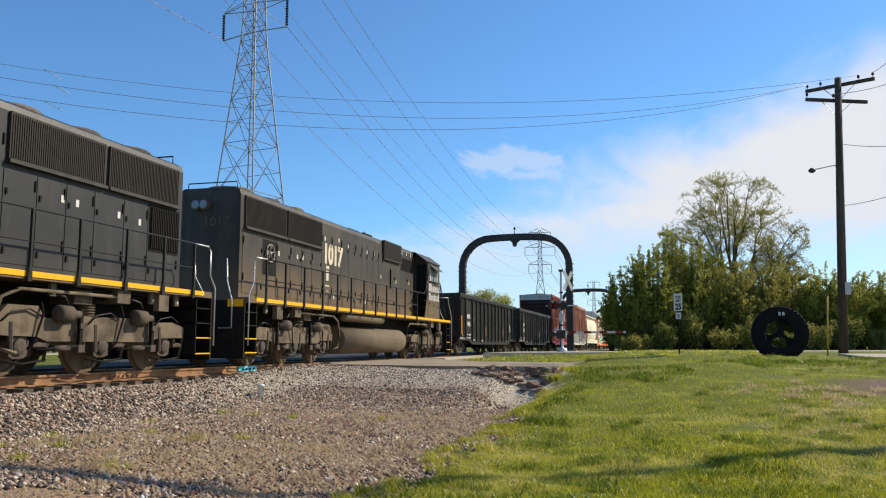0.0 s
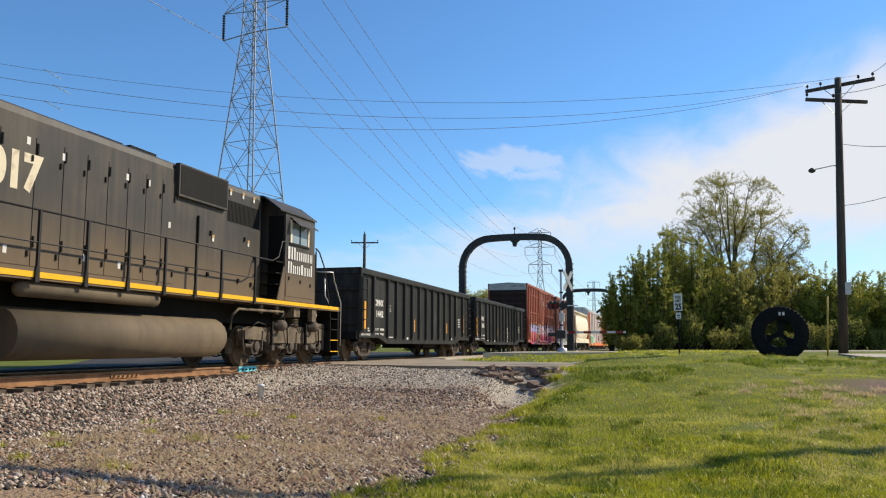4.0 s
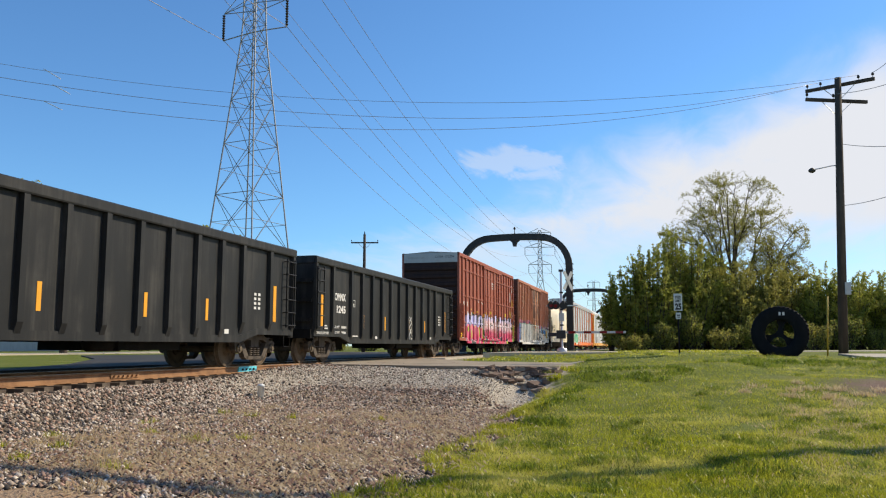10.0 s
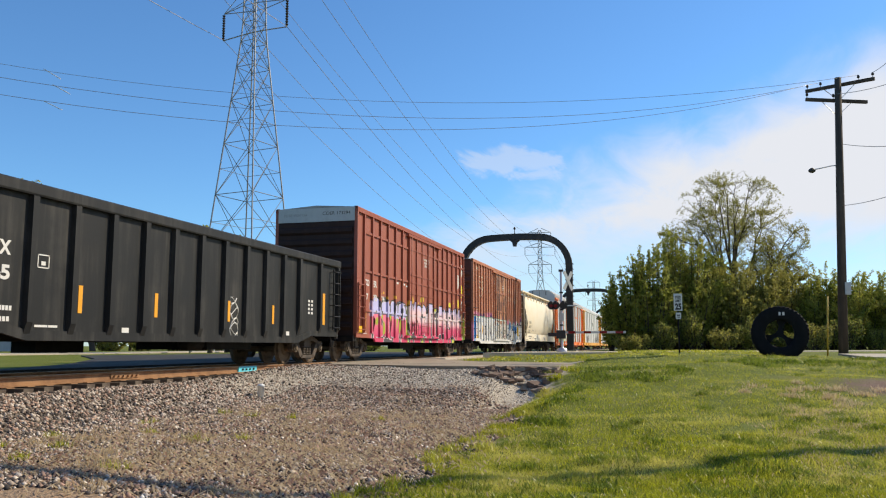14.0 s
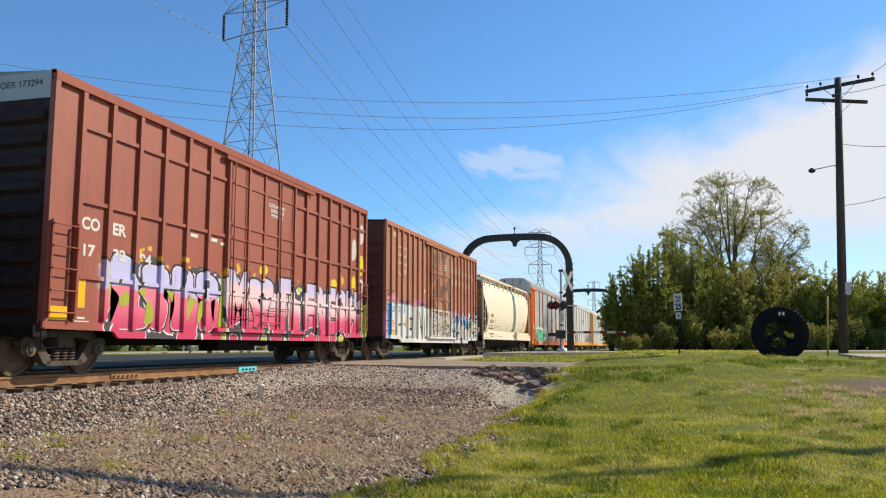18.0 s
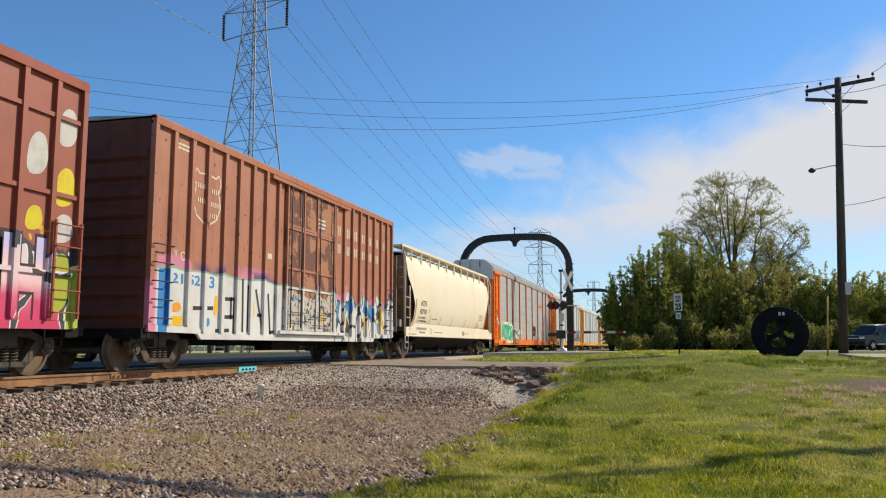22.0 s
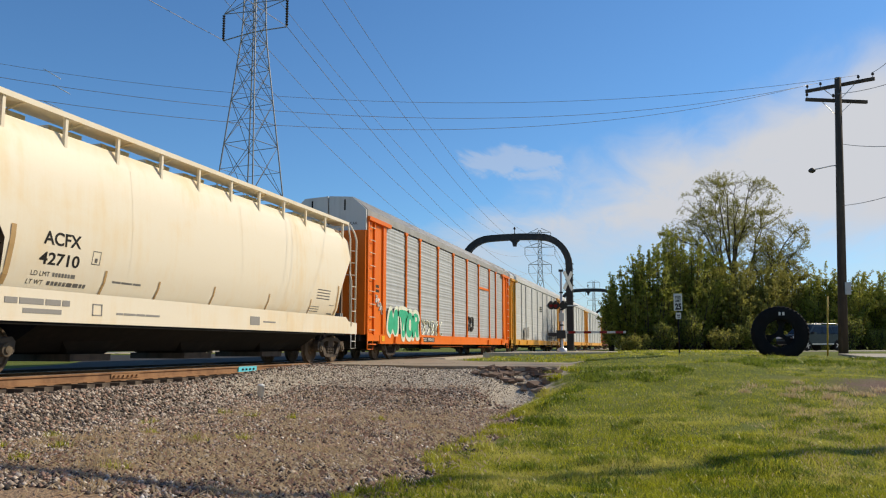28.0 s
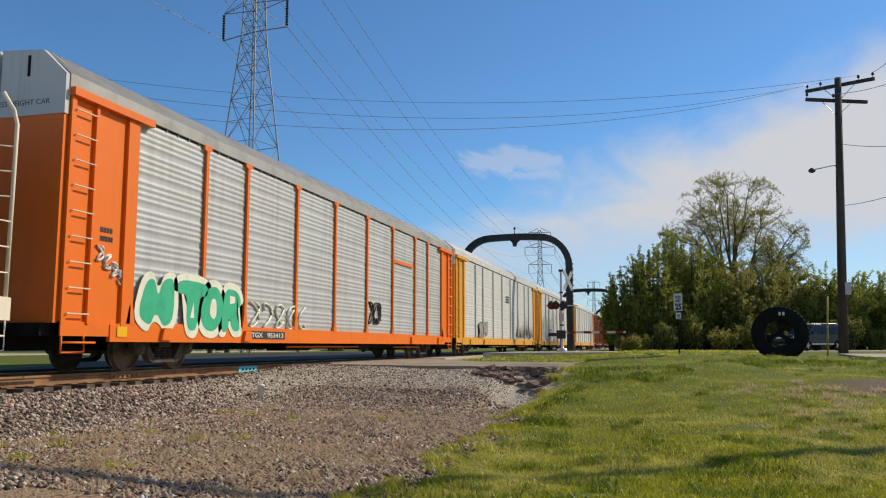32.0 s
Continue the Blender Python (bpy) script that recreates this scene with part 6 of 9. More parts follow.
# -- covered hopper --
def hopper(centre):
    e = car("hopper_car", centre, "cream covered hopper car with curved sides and roof walkway", "hopper car")
    m = M["cream"]
    # curved side walls between sloped ends
    sec = [(1.30, 1.40), (1.46, 1.75), (1.55, 2.3), (1.56, 2.9), (1.52, 3.5), (1.43, 4.08), (1.26, 4.42), (0.75, 4.58), (0.0, 4.62)]
    half_at = [7.10, 7.08, 7.12, 7.50, 8.05, 8.02, 7.62, 7.40, 7.35]
    bm = bmesh.new()
    full = [(-a, b, h) for (a, b), h in zip(sec, half_at)] + [(a, b, h) for (a, b), h in list(zip(sec, half_at))[-2::-1]]
    cols = []
    stations = [-1, -0.86, -0.6, -0.3, 0, 0.3, 0.6, 0.86, 1]
    for u in stations:
        cols.append([bm.verts.new((u * h, yv, zv)) for yv, zv, h in full])
    for p, q in zip(cols, cols[1:]):
        for i in range(len(full) - 1):
            bm.faces.new((p[i], q[i], q[i + 1], p[i + 1]))
    body = part("body", bm, m, e, "cream stained curved steel body", smooth=True)
    # welded sheet seams follow the curve of the side
    for s in (-1, 1):
        for x in (-3.85, 0.6, 3.85):
            bm = bmesh.new()
            cs = [(s * (a + 0.0025), b) for a, b in sec[1:7]]
            pr = [(bm.verts.new((x - 0.012, a, b)), bm.verts.new((x + 0.012, a, b))) for a, b in cs]
            for p, q in zip(pr, pr[1:]):
                bm.faces.new((p[0], p[1], q[1], q[0]))
            part("weld_seam", bm, M["cream"], body)
    # recessed slope sheets at both ends
    for s in (-1, 1):
        bm = bmesh.new()
        prof = [(7.55, 4.42), (8.0, 3.75), (6.2, 1.2), (5.9, 1.2), (7.2, 4.42)]
        prism(bm, [(s * a, b) for a, b in prof], -1.30, 1.30, "y")
        part("slope_sheet", bm, M["slope"], e, "brown slope sheet")
        for q in (-1, 1):
            boxes("end_post", M["slope"], e, (*sorted((s * 8.3, s * 8.38)), *sorted((q * 1.1, q * 1.02)), 1.1, 4.3))
        boxes("end_platform", M["dark"], e, (*sorted((s * 7.0, s * 8.55)), -1.45, 1.45, 1.0, 1.12))
        boxes("brake_gear", M["greymark"], e, (*sorted((s * 7.95, s * 8.2)), -1.2, -0.9, 1.35, 1.65), (*sorted((s * 7.6, s * 7.9)), -0.8, -0.3, 1.12, 1.4))
    for s in (-1, 1):
        bm = bmesh.new()
        prism(bm, [(-8.55, 0.95), (8.5, 0.95), (8.5, 1.32), (7.75, 1.36), (7.5, 1.50), (-7.45, 1.50), (-7.75, 1.36), (-8.55, 1.32)], s * 1.60, s * 1.54, "y")
        sill = part("side_sill", bm, m, e)
        boxes("lip", M["dark"], sill, (-7.6, 7.6, *sorted((s * 1.3, s * 1.56)), 0.90, 0.95))
        # roof walkway on posts
        wk = boxes("walkway", m, e, (-8.6, 8.1, *sorted((s * 0.80, s * 1.40)), 4.72, 4.75))
        boxes("walkway_rim", m, wk, (-8.6, 8.1, *sorted((s * 1.395, s * 1.43)), 4.69, 4.79))
        for x in (-8.55, 8.05):
            tubes("walkway_leg", m, wk, [(x, s * 1.41, 4.70), (x, s * 1.50, 4.2), (x, s * 1.52, 1.3)], [(x, s * 1.41, 4.70), (x, s * 0.3, 4.70)], r=0.03)
        for i in range(11):
            x = -7.16 + i * 1.48
            boxes("walkway_post", m, wk, (x - 0.035, x + 0.035, *sorted((s * 1.34, s * 1.40)), 4.05, 4.72))
            bm = bmesh.new()
            tube(bm, [(x + 0.5, s * 0.7, 4.56), (x + 0.5, s * 1.35, 4.71)], 0.02, 5)
            part("bracket", bm, m, wk)
        for i in range(10):
            x = -7.0 + 1.48 * i
            boxes("trough_hatch", m, e, (x, x + 0.9, *sorted((s * 0.30, s * 0.85)), 4.58, 4.66))
        for x0, x1, sg in ((-8.62, -8.05, -1), (8.42, 7.95, 1)):
            bm = bmesh.new()
            tube(bm, [(x0 - 0.08 * -sg * 0, s * 1.56, 1.05), (x0, s * 1.58, 4.2), (x0 - 0.1 * sg * -1 * 0, s * 1.50, 4.45), (x0 + sg * -0.12, s * 1.38, 4.74)], 0.035, 6)
            tube(bm, [(x1, s * 1.60, 1.2), (x1, s * 1.60, 2.75), (x1 + (0.1 if sg < 0 else -0.1), s * 1.56, 3.05)], 0.028, 6)
            for k in range(7):
                z = 1.3 + 0.42 * k
                if z < 2.8:
                    tube(bm, [(x0, s * 1.58, z), (x1, s * 1.60, z)], 0.014, 5)
                else:
                    tube(bm, [(x0, s * 1.58, z), (x0 + (0.35 if sg < 0 else -0.35), s * 1.2, z)], 0.014, 5)
            part("ladder", bm, m, e, smooth=True)
            tubes("stirrup", M["white"], e, [(x0, s * 1.58, 0.95), (x0, s * 1.58, 0.46), (x0 + (0.42 if sg < 0 else -0.42), s * 1.58, 0.46), (x0 + (0.42 if sg < 0 else -0.42), s * 1.58, 0.95)], [(x0, s * 1.58, 0.7), (x0 + (0.42 if sg < 0 else -0.42), s * 1.58, 0.7)], r=0.018)
        for x, z0, z1 in ((-6.98, 1.55, 2.55), (-4.55, 1.52, 1.98), (-2.8, 1.52, 1.9), (-0.6, 1.52, 1.95), (2.2, 1.52, 1.95), (4.9, 1.52, 1.95), (6.9, 1.55, 2.5)):
            yv = 1.565 if z1 > 2.2 else 1.50
            bm = bmesh.new()
            k = 6
            pr = []
            for i in range(k + 1):
                z = z0 + (z1 - z0) * i / k
                yy = s * (np.interp(z, [b for a, b in sec], [a for a, b in sec]) + 0.012)
                w = 0.055 if z1 > 2.2 else 0.03
                pr.append((bm.verts.new((x - w + 0.03 * i / k, yy, z)), bm.verts.new((x + w + 0.03 * i / k, yy, z))))
            for p, q in zip(pr, pr[1:]):
                bm.faces.new((p[0], p[1], q[1], q[0]))
            part("reflector_stripe", bm, M["stripe"], body)
        if s == -1:
            yy = -1.583
            lettering("reporting_mark", "ACFX", -6.26, -5.32, 2.30, 2.54, yy, M["ink"], e, 0.022)
            lettering("car_number", "42710", -6.30, -5.30, 1.95, 2.17, yy, M["ink"], e, 0.022)
            yy = -1.525
            lettering("load_limit", "LD LMT", -6.42, -5.98, 1.75, 1.83, yy, M["ink"], e, 0.0)
            lettering("light_weight", "LT WT", -6.46, -6.08, 1.60, 1.68, yy, M["ink"], e, 0.0)
            marks(e, "stencil_bars", M["greymark"], word_blocks(-5.92, -5.35, 1.755, 1.825, [1, 1, 1, 1, 1, 1, 2], 0.4), yy)
            marks(e, "stencil_bars", M["greymark"], word_blocks(-5.98, -5.0, 1.605, 1.675, [1, 1, 1, 1, 1, 2, 2, 1, 1], 0.4), yy)
            marks(e, "sill_bars", M["greymark"], word_blocks(-7.1, -5.6, 1.24, 1.34, [1.5, 3, 2, 1]) + word_blocks(-6.7, -5.8, 1.09, 1.17, [5]) + word_blocks(-8.2, -7.2, 1.02, 1.06, [3, 2, 3, 3]) + word_blocks(-4.3, -2.9, 1.14, 1.18, [2, 4, 3, 5]) + [(1.0, 1.5, 1.08, 1.3), (-5.0, -4.97, 1.1, 1.32), (-4.75, -4.72, 1.1, 1.32), (-5.0, -4.72, 1.1, 1.12), (-5.0, -4.72, 1.30, 1.32), (1.7, 2.4, 1.16, 1.2)], -1.603)
            marks(e, "side_bars", M["greymark"], word_blocks(-4.3, -3.4, 1.76, 1.80, [3, 4, 3]) + [(6.35, 6.75, 1.55, 1.85)] + [(5.3, 6.3, 2.0 + 0.09 * i, 2.03 + 0.09 * i) for i in range(4)] + [(4.95, 5.6, 1.6 + 0.07 * i, 1.62 + 0.07 * i) for i in range(3)], -1.573)
            marks(e, "plate_outline", M["greymark"], [(-4.98, -4.75, 2.06, 2.075), (-4.98, -4.75, 2.30, 2.315), (-4.98, -4.965, 2.06, 2.31), (-4.765, -4.75, 2.06, 2.31), (-4.9, -4.83, 2.1, 2.18)], -1.583)
            for o in e.children:
                if o.name.split(".")[0] not in ("reporting_mark", "car_number", "load_limit", "light_weight", "stencil_bars", "side_bars", "plate_outline"):
                    continue
                for v in o.data.vertices:      # lay the stencils on the curved side
                    v.co.y = -float(np.interp(v.co.z, [b for a, b in sec], [a for a, b in sec])) - 0.004
    boxes("underframe", M["dark"], e, (-8.5, 8.5, -0.28, 0.28, 0.6, 1.0))
    bm = bmesh.new()
    prism(bm, [(-1.38, 0.95), (1.38, 0.95), (0.5, 0.42), (-0.5, 0.42)], -6.0, 6.0)
    part("outlet_trough", bm, M["dark"], e)
    for x in (-3.9, 0.0, 3.9):
        bm = bmesh.new()
        hi_ = [bm.verts.new((x + a * 1.9, b * 1.36, 1.2)) for a, b in ((-1, -1), (1, -1), (1, 1), (-1, 1))]
        lo_ = [bm.verts.new((x + a * 0.5, b * 0.62, 0.36)) for a, b in ((-1, -1), (1, -1), (1, 1), (-1, 1))]
        for i in range(4):
            bm.faces.new((hi_[i], hi_[(i + 1) % 4], lo_[(i + 1) % 4], lo_[i]))
        bm.faces.new(hi_)
        bm.faces.new(lo_[::-1])
        part("hopper_bay", bm, M["dark"], e)
        boxes("outlet_gate", M["truckm"], e, (x - 0.6, x + 0.6, -0.75, 0.75, 0.24, 0.38))
    truck(e, -7.4)
    truck(e, 7.4)
    couplers(e, 8.7)
    return e


hopper(121.0)


# -- autoracks --
def panel_mesh(x0, x1, mat, near=True):
    """A side screen of corrugated steel sheets with flat laps."""
    verts, faces = [], []
    zs = []
    z = 1.0
    while z < 5.22:
        band = int((z - 1.0) / 0.60)
        k = (z - 1.0) % 0.60
        d = 0.0 if k < 0.10 else 0.019 * (0.5 - 0.5 * math.cos(2 * math.pi * (k - 0.10) / 0.125))
        zs.append((z, d))
        z += 0.0315
    zs.append((5.22, 0.0))
    for z, d in zs:
        verts += [(x0, -1.44 - d, z), (x1, -1.44 - d, z)]
    faces = [(2 * i, 2 * i + 1, 2 * i + 3, 2 * i + 2) for i in range(len(zs) - 1)]
    n = len(verts)
    verts += [(a, b + 0.05, c) for a, b, c in verts]
    faces += [(q[3] + n, q[2] + n, q[1] + n, q[0] + n) for q in faces]
    return verts, faces


def autorack(centre, paint, screen, label, detail):
    e = car("autorack_car", centre, label, "autorack car", "autorack cars")
    pm, sm = M[paint], M[screen]
    posts = [-11.80, -9.14, -7.16, -4.17, -1.27, 1.70, 4.60, 7.57, 9.52, 11.95]
    for s in (-1, 1):
        holder = new("side")
        holder.parent = e
        if s == 1:
            holder.rotation_euler = (0, 0, math.pi)
        for a, b in zip(posts, posts[1:]):
            v, f = panel_mesh(a + 0.04, b - 0.04, sm)
            soup("side_screen", v, f, sm, holder)
        for x in posts:
            bm = bmesh.new()
            w = 0.055 if paint == "orange" else 0.03
            box(bm, x - w, x + w, -1.525, -1.46, 0.99, 5.16)
            if paint == "orange":
                prism(bm, [(x - 0.17, 5.26), (x + 0.17, 5.26), (x + 0.15, 5.16), (x + 0.055, 5.12), (x - 0.055, 5.12), (x - 0.15, 5.16)], -1.53, -1.46, "y")
                prism(bm, [(x - 0.14, 0.98), (x + 0.14, 0.98), (x + 0.055, 1.35), (x - 0.055, 1.35)], -1.53, -1.46, "y")
            part("post", bm, pm if paint == "orange" else sm, holder)
        bm = bmesh.new()
        for i in range(54):
            x = -11.6 + i * 0.43
            box(bm, x - 0.012, x + 0.012, -1.475, -1.44, 5.20, 5.26)
        part("rivet_row", bm, M["roof"], holder)
        # low side sill of the flat car
        bm = bmesh.new()
        prism(bm, [(-12.4, 0.62), (12.4, 0.62), (12.4, 0.95), (11.7, 1.02), (-11.7, 1.02), (-12.4, 0.95)], -1.52, -1.44, "y")
        part("sill", bm, pm, holder)
        for x in (-10.6, -7.1, 7.0, 11.2):
            bm = bmesh.new()
            prism(bm, [(x - 0.2, 0.66), (x + 0.2, 0.66), (x + 0.12, 0.92), (x - 0.12, 0.92)], -1.60, -1.51, "y")
            part("jack_pad", bm, pm, holder)
        # end bays with ladders
        for t in (-1, 1):
            bm = bmesh.new()
            box(bm, *sorted((t * 11.9, t * 13.72)), -1.46, -1.42, 0.95, 5.2)
            bay = part("end_bay", bm, pm, holder)
            for x0, x1, z0, z1 in ((11.82, 12.1, 0.7, 5.15), (13.0, 13.08, 0.95, 5.15), (13.64, 13.76, 0.72, 5.2)):
                boxes("bay_post", pm, bay, (*sorted((t * x0, t * x1)), -1.53, -1.42, z0, z1))
            bm = bmesh.new()
            for k in range(9):
                z = 1.12 + 0.47 * k
                tube(bm, [(t * 13.08, -1.56, z), (t * 13.66, -1.56, z)], 0.016, 5)
            part("ladder", bm, pm if paint != "orange" else M["cream_mark"], bay)
            boxes("bay_header", pm, bay, (*sorted((t * 11.35, t * 13.78)), -1.60, -1.42, 5.12, 5.27))
            tubes("stirrup", pm, bay, [(t * 13.7, -1.5, 0.75), (t * 13.7, -1.5, 0.42), (t * 13.1, -1.5, 0.42), (t * 13.1, -1.5, 0.75)], [(t * 13.7, -1.5, 0.6), (t * 12.8, -1.5, 0.6)], r=0.024)
            boxes("bay_sill", pm, bay, (*sorted((t * 12.4, t * 13.76)), -1.5, -1.42, 0.72, 0.98))
    # roof
    prof = [(-1.50, 5.26), (-1.50, 5.52), (-1.30, 5.70), (-0.95, 5.99), (-0.6, 6.03), (0.6, 6.03), (0.95, 5.99), (1.30, 5.70), (1.50, 5.52), (1.50, 5.26)]
    bm = bmesh.new()
    prism(bm, prof, -13.8, 13.8)
    roof = part("roof", bm, M["roof"] if paint == "orange" else M["galvwhite"], e, "pale corrugated steel roof")
    bm = bmesh.new()
    n = 128 if detail else 60
    for i in range(n):
        x = -13.7 + 27.4 * i / (n - 1)
        up = [(a * 1.006, b + 0.012) for a, b in prof[1:-1]]
        a = [bm.verts.new((x - 0.03, p, q)) for p, q in up]
        b = [bm.verts.new((x + 0.03, p, q)) for p, q in up]
        for k in range(len(up) - 1):
            bm.faces.new((a[k], a[k + 1], b[k + 1], b[k]))
    part("roof_ribbing", bm, M["roof"] if paint == "orange" else M["galvwhite"], roof)
    # end doors: paint below, pale above
    for t in (-1, 1):
        for s in (-1, 1):
            bm = bmesh.new()
            box(bm, *sorted((t * 13.78, t * 13.88)), *sorted((s * 0.03, s * 1.46)), 0.95, 4.75)
            part("end_door", bm, pm, e)
            bm = bmesh.new()
            prism(bm, [(s * 0.03, 4.75), (s * 1.48, 4.75), (s * 1.48, 5.50), (s * 0.95, 5.99), (s * 0.03, 6.05)], *sorted((t * 13.78, t * 13.90)))
            ud = part("end_door_top", bm, M["galvwhite"], e, "pale grey upper end door")
            boxes("rail_slot", M["dark"], ud, (*sorted((t * 13.9, t * 13.91)), *sorted((s * 0.62, s * 0.68)), 5.5, 5.9))
        if detail and t == -1:
            lettering("end_notice", "EXCESS HEIGHT CAR", -0.3, 1.15, 4.95, 5.05, -13.901, M["ink"], e, 0.0, face=0)
        boxes("end_platform", M["dark"], e, (*sorted((t * 12.4, t * 14.0)), -1.3, 1.3, 0.72, 0.95))
    boxes("deck", M["dark"], e, (-13.8, 13.8, -1.42, 1.42, 0.98, 1.06))
    boxes("centre_sill", M["dark"], e, (-13.8, 13.8, -0.45, 0.45, 0.45, 0.98), (-4, -2.4, -1.1, -0.5, 0.4, 0.7), (2.0, 2.9, -1.1, -0.5, 0.42, 0.7))
    tubes("train_line", pm, e, [(-4.2, -1.25, 0.52), (1.5, -1.25, 0.52)], [(5.5, -1.25, 0.5), (9, -1.25, 0.5)], r=0.03)
    truck(e, -10.0)
    truck(e, 10.0)
    couplers(e, 14.0)
    return e


r1 = autorack(144.5, "orange", "galv", "orange autorack car with galvanised corrugated side screens and graffiti", True)
autorack(172.9, "rackyellow", "galvwhite", "yellow autorack car with pale corrugated screens and dark grime", True)
autorack(201.2, "rackyellow", "galvwhite", "yellow autorack car with pale side screens", False)
autorack(229.5, "rackyellow", "galvwhite", "yellow autorack car with pale side screens", False)
boxcar(252.2, "silver", "plain dark red boxcar at the tail", M["boxred"])
boxcar(270.2, "silver", "plain dark red boxcar at the tail", M["boxred"])


def blob_letters(e, name, x0, x1, z0, z1, y, mat, shapes, grow, label=""):
    """Fat sprayed shapes: closed outlines in a unit box."""
    bm = bmesh.new()
    for sh in shapes:
        for _ in range(2 if len(sh) > 4 else 0):
            # cut the corners, so that the spray looks drawn by a moving arm
            sh = [(p[0] * (1 - k) + q[0] * k, p[1] * (1 - k) + q[1] * k) for p, q in zip(sh, sh[1:] + sh[:1]) for k in (0.22, 0.78)]
        c = [sum(p[i] for p in sh) / len(sh) for i in (0, 1)]
        vs = []
        for a, b in sh:
            u, w = x0 + (x1 - x0) * a, z0 + (z1 - z0) * b
            cu, cw = x0 + (x1 - x0) * c[0], z0 + (z1 - z0) * c[1]
            d = Vector((u - cu, w - cw))
            d = d * (1 + grow / max(0.05, d.length))
            vs.append(bm.verts.new((cu + d.x, y, cw + d.y)))
        bm.faces.new(vs)
    bmesh.ops.triangulate(bm, faces=bm.faces[:])
    return part(name, bm, mat, e, label)


green = worn("sprayed_green", (0.05, 0.50, 0.27), (0.03, 0.38, 0.20), 0.6, 3.0)
pale = worn("sprayed_cream", (0.80, 0.80, 0.66), (0.66, 0.70, 0.56), 0.6, 4.0)
GL = [[(0.0, 0.3), (0.06, 0.9), (0.13, 0.95), (0.16, 0.62), (0.20, 0.95), (0.30, 1.0), (0.30, 0.25), (0.22, 0.1), (0.16, 0.35), (0.13, 0.3), (0.10, 0.12)],
      [(0.33, 1.0), (0.62, 0.97), (0.62, 0.72), (0.54, 0.72), (0.52, 0.05), (0.42, 0.1), (0.42, 0.74), (0.33, 0.72)],
      [(0.56, 0.55), (0.62, 0.9), (0.72, 0.95), (0.79, 0.7), (0.78, 0.3), (0.70, 0.06), (0.60, 0.1), (0.56, 0.3)],
      [(0.80, 0.95), (0.96, 0.9), (1.0, 0.62), (0.93, 0.5), (1.0, 0.1), (0.90, 0.08), (0.86, 0.4), (0.85, 0.08), (0.77, 0.05)]]
blob_letters(r1, "graffiti_outline", -11.6, -7.4, 0.80, 2.02, -1.535, pale, GL, 0.17, "cream sprayed halo")
blob_letters(r1, "graffiti_fill", -11.6, -7.4, 0.80, 2.02, -1.540, green, GL, 0.0, "green sprayed letters")
ctr = [[(0.64, 0.4), (0.66, 0.7), (0.71, 0.7), (0.72, 0.4), (0.69, 0.28)], [(0.86, 0.8), (0.92, 0.78), (0.92, 0.66), (0.86, 0.62)], [(0.45, 0.3), (0.48, 0.6), (0.49, 0.3)]]
blob_letters(r1, "graffiti_fill", -11.6, -7.4, 0.80, 2.02, -1.545, pale, ctr, 0.0)
tubes("scrawl", pale, r1, *[[(-6.6 + 0.72 * j + 0.25 * math.sin(a * 1.7 + j), -1.48, 1.35 + 0.33 * math.cos(a + j)) for a in [i * 0.4 for i in range(17)]] for j in range(5)], r=0.034, n=4)
tubes("scrawl", M["ink"], r1, *[[(2.15 + 0.45 * j + 0.2 * math.sin(a * 2.3 + j), -1.48, 1.75 + 0.4 * math.cos(a * 1.3 + 2 * j)) for a in [i * 0.4 for i in range(20)]] for j in range(3)], r=0.03, n=4)
tubes("scrawl", M["white"], r1, *[[(-12.75 + 0.22 * j + 0.1 * math.sin(a * 2.3 + j), -1.48, 2.3 - 0.14 * j + 0.14 * math.cos(a * 1.3 + 2 * j)) for a in [i * 0.4 for i in range(16)]] for j in range(4)], r=0.03, n=4)
boxes("number_panel", M["ink"], r1, (-7.1, -3.9 - 1.0, -1.528, -1.52, 0.72, 0.93))
lettering("reporting_mark", "TTGX", -7.0, -6.2, 0.76, 0.89, -1.529, M["white"], r1, 0.02)
lettering("car_number", "953413", -5.95, -5.0, 0.76, 0.89, -1.529, M["white"], r1, 0.02)
boxes("red_bar", M["orange"], r1, (4.75, 7.3, -1.50, -1.485, 3.86, 3.99))
boxes("yellow_plate", M["yellow"], r1, (-12.2, -11.9, -1.535, -1.53, 0.72, 0.92))
marks(r1, "stencil_bars", M["ink"], word_blocks(-12.75, -12.4, 2.72, 2.82, [1, 1, 1, 1]) + word_blocks(-12.75, -12.38, 2.55, 2.65, [1, 1, 1, 1, 1]), -1.462)
lettering("end_notice", "EXCESS HEIGHT CAR", -1.25, -0.35, 5.14, 5.23, -7.863, M["greymark"], b1, 0.0, face=0)


def graffiti_row(e, x0, x1, z0, z1, y, n, fills, seed, edge=M["ink"]):
    """A row of fat overlapping sprayed shapes, each with a dark outline."""
    rng = np.random.default_rng(seed)
    for i in range(n):
        sh = GL[int(rng.random() * 4)]
        lo, hi = min(p[0] for p in sh), max(p[0] for p in sh)
        u = [((a - lo) / (hi - lo), b) for a, b in sh]
        if rng.random() < 0.5:
            u = [(1 - a, b) for a, b in u][::-1]
        w = (x1 - x0) / n
        a = x0 + w * i
        dz = 0.12 * rng.standard_normal()
        blob_letters(e, "graffiti_outline", a, a + w * 0.92, z0 + dz, z1 + dz * 0.4, y, edge, [u], 0.05)
        blob_letters(e, "graffiti_fill", a, a + w * 0.92, z0 + dz, z1 + dz * 0.4, y - 0.002, fills[i % len(fills)], [u], 0.0)


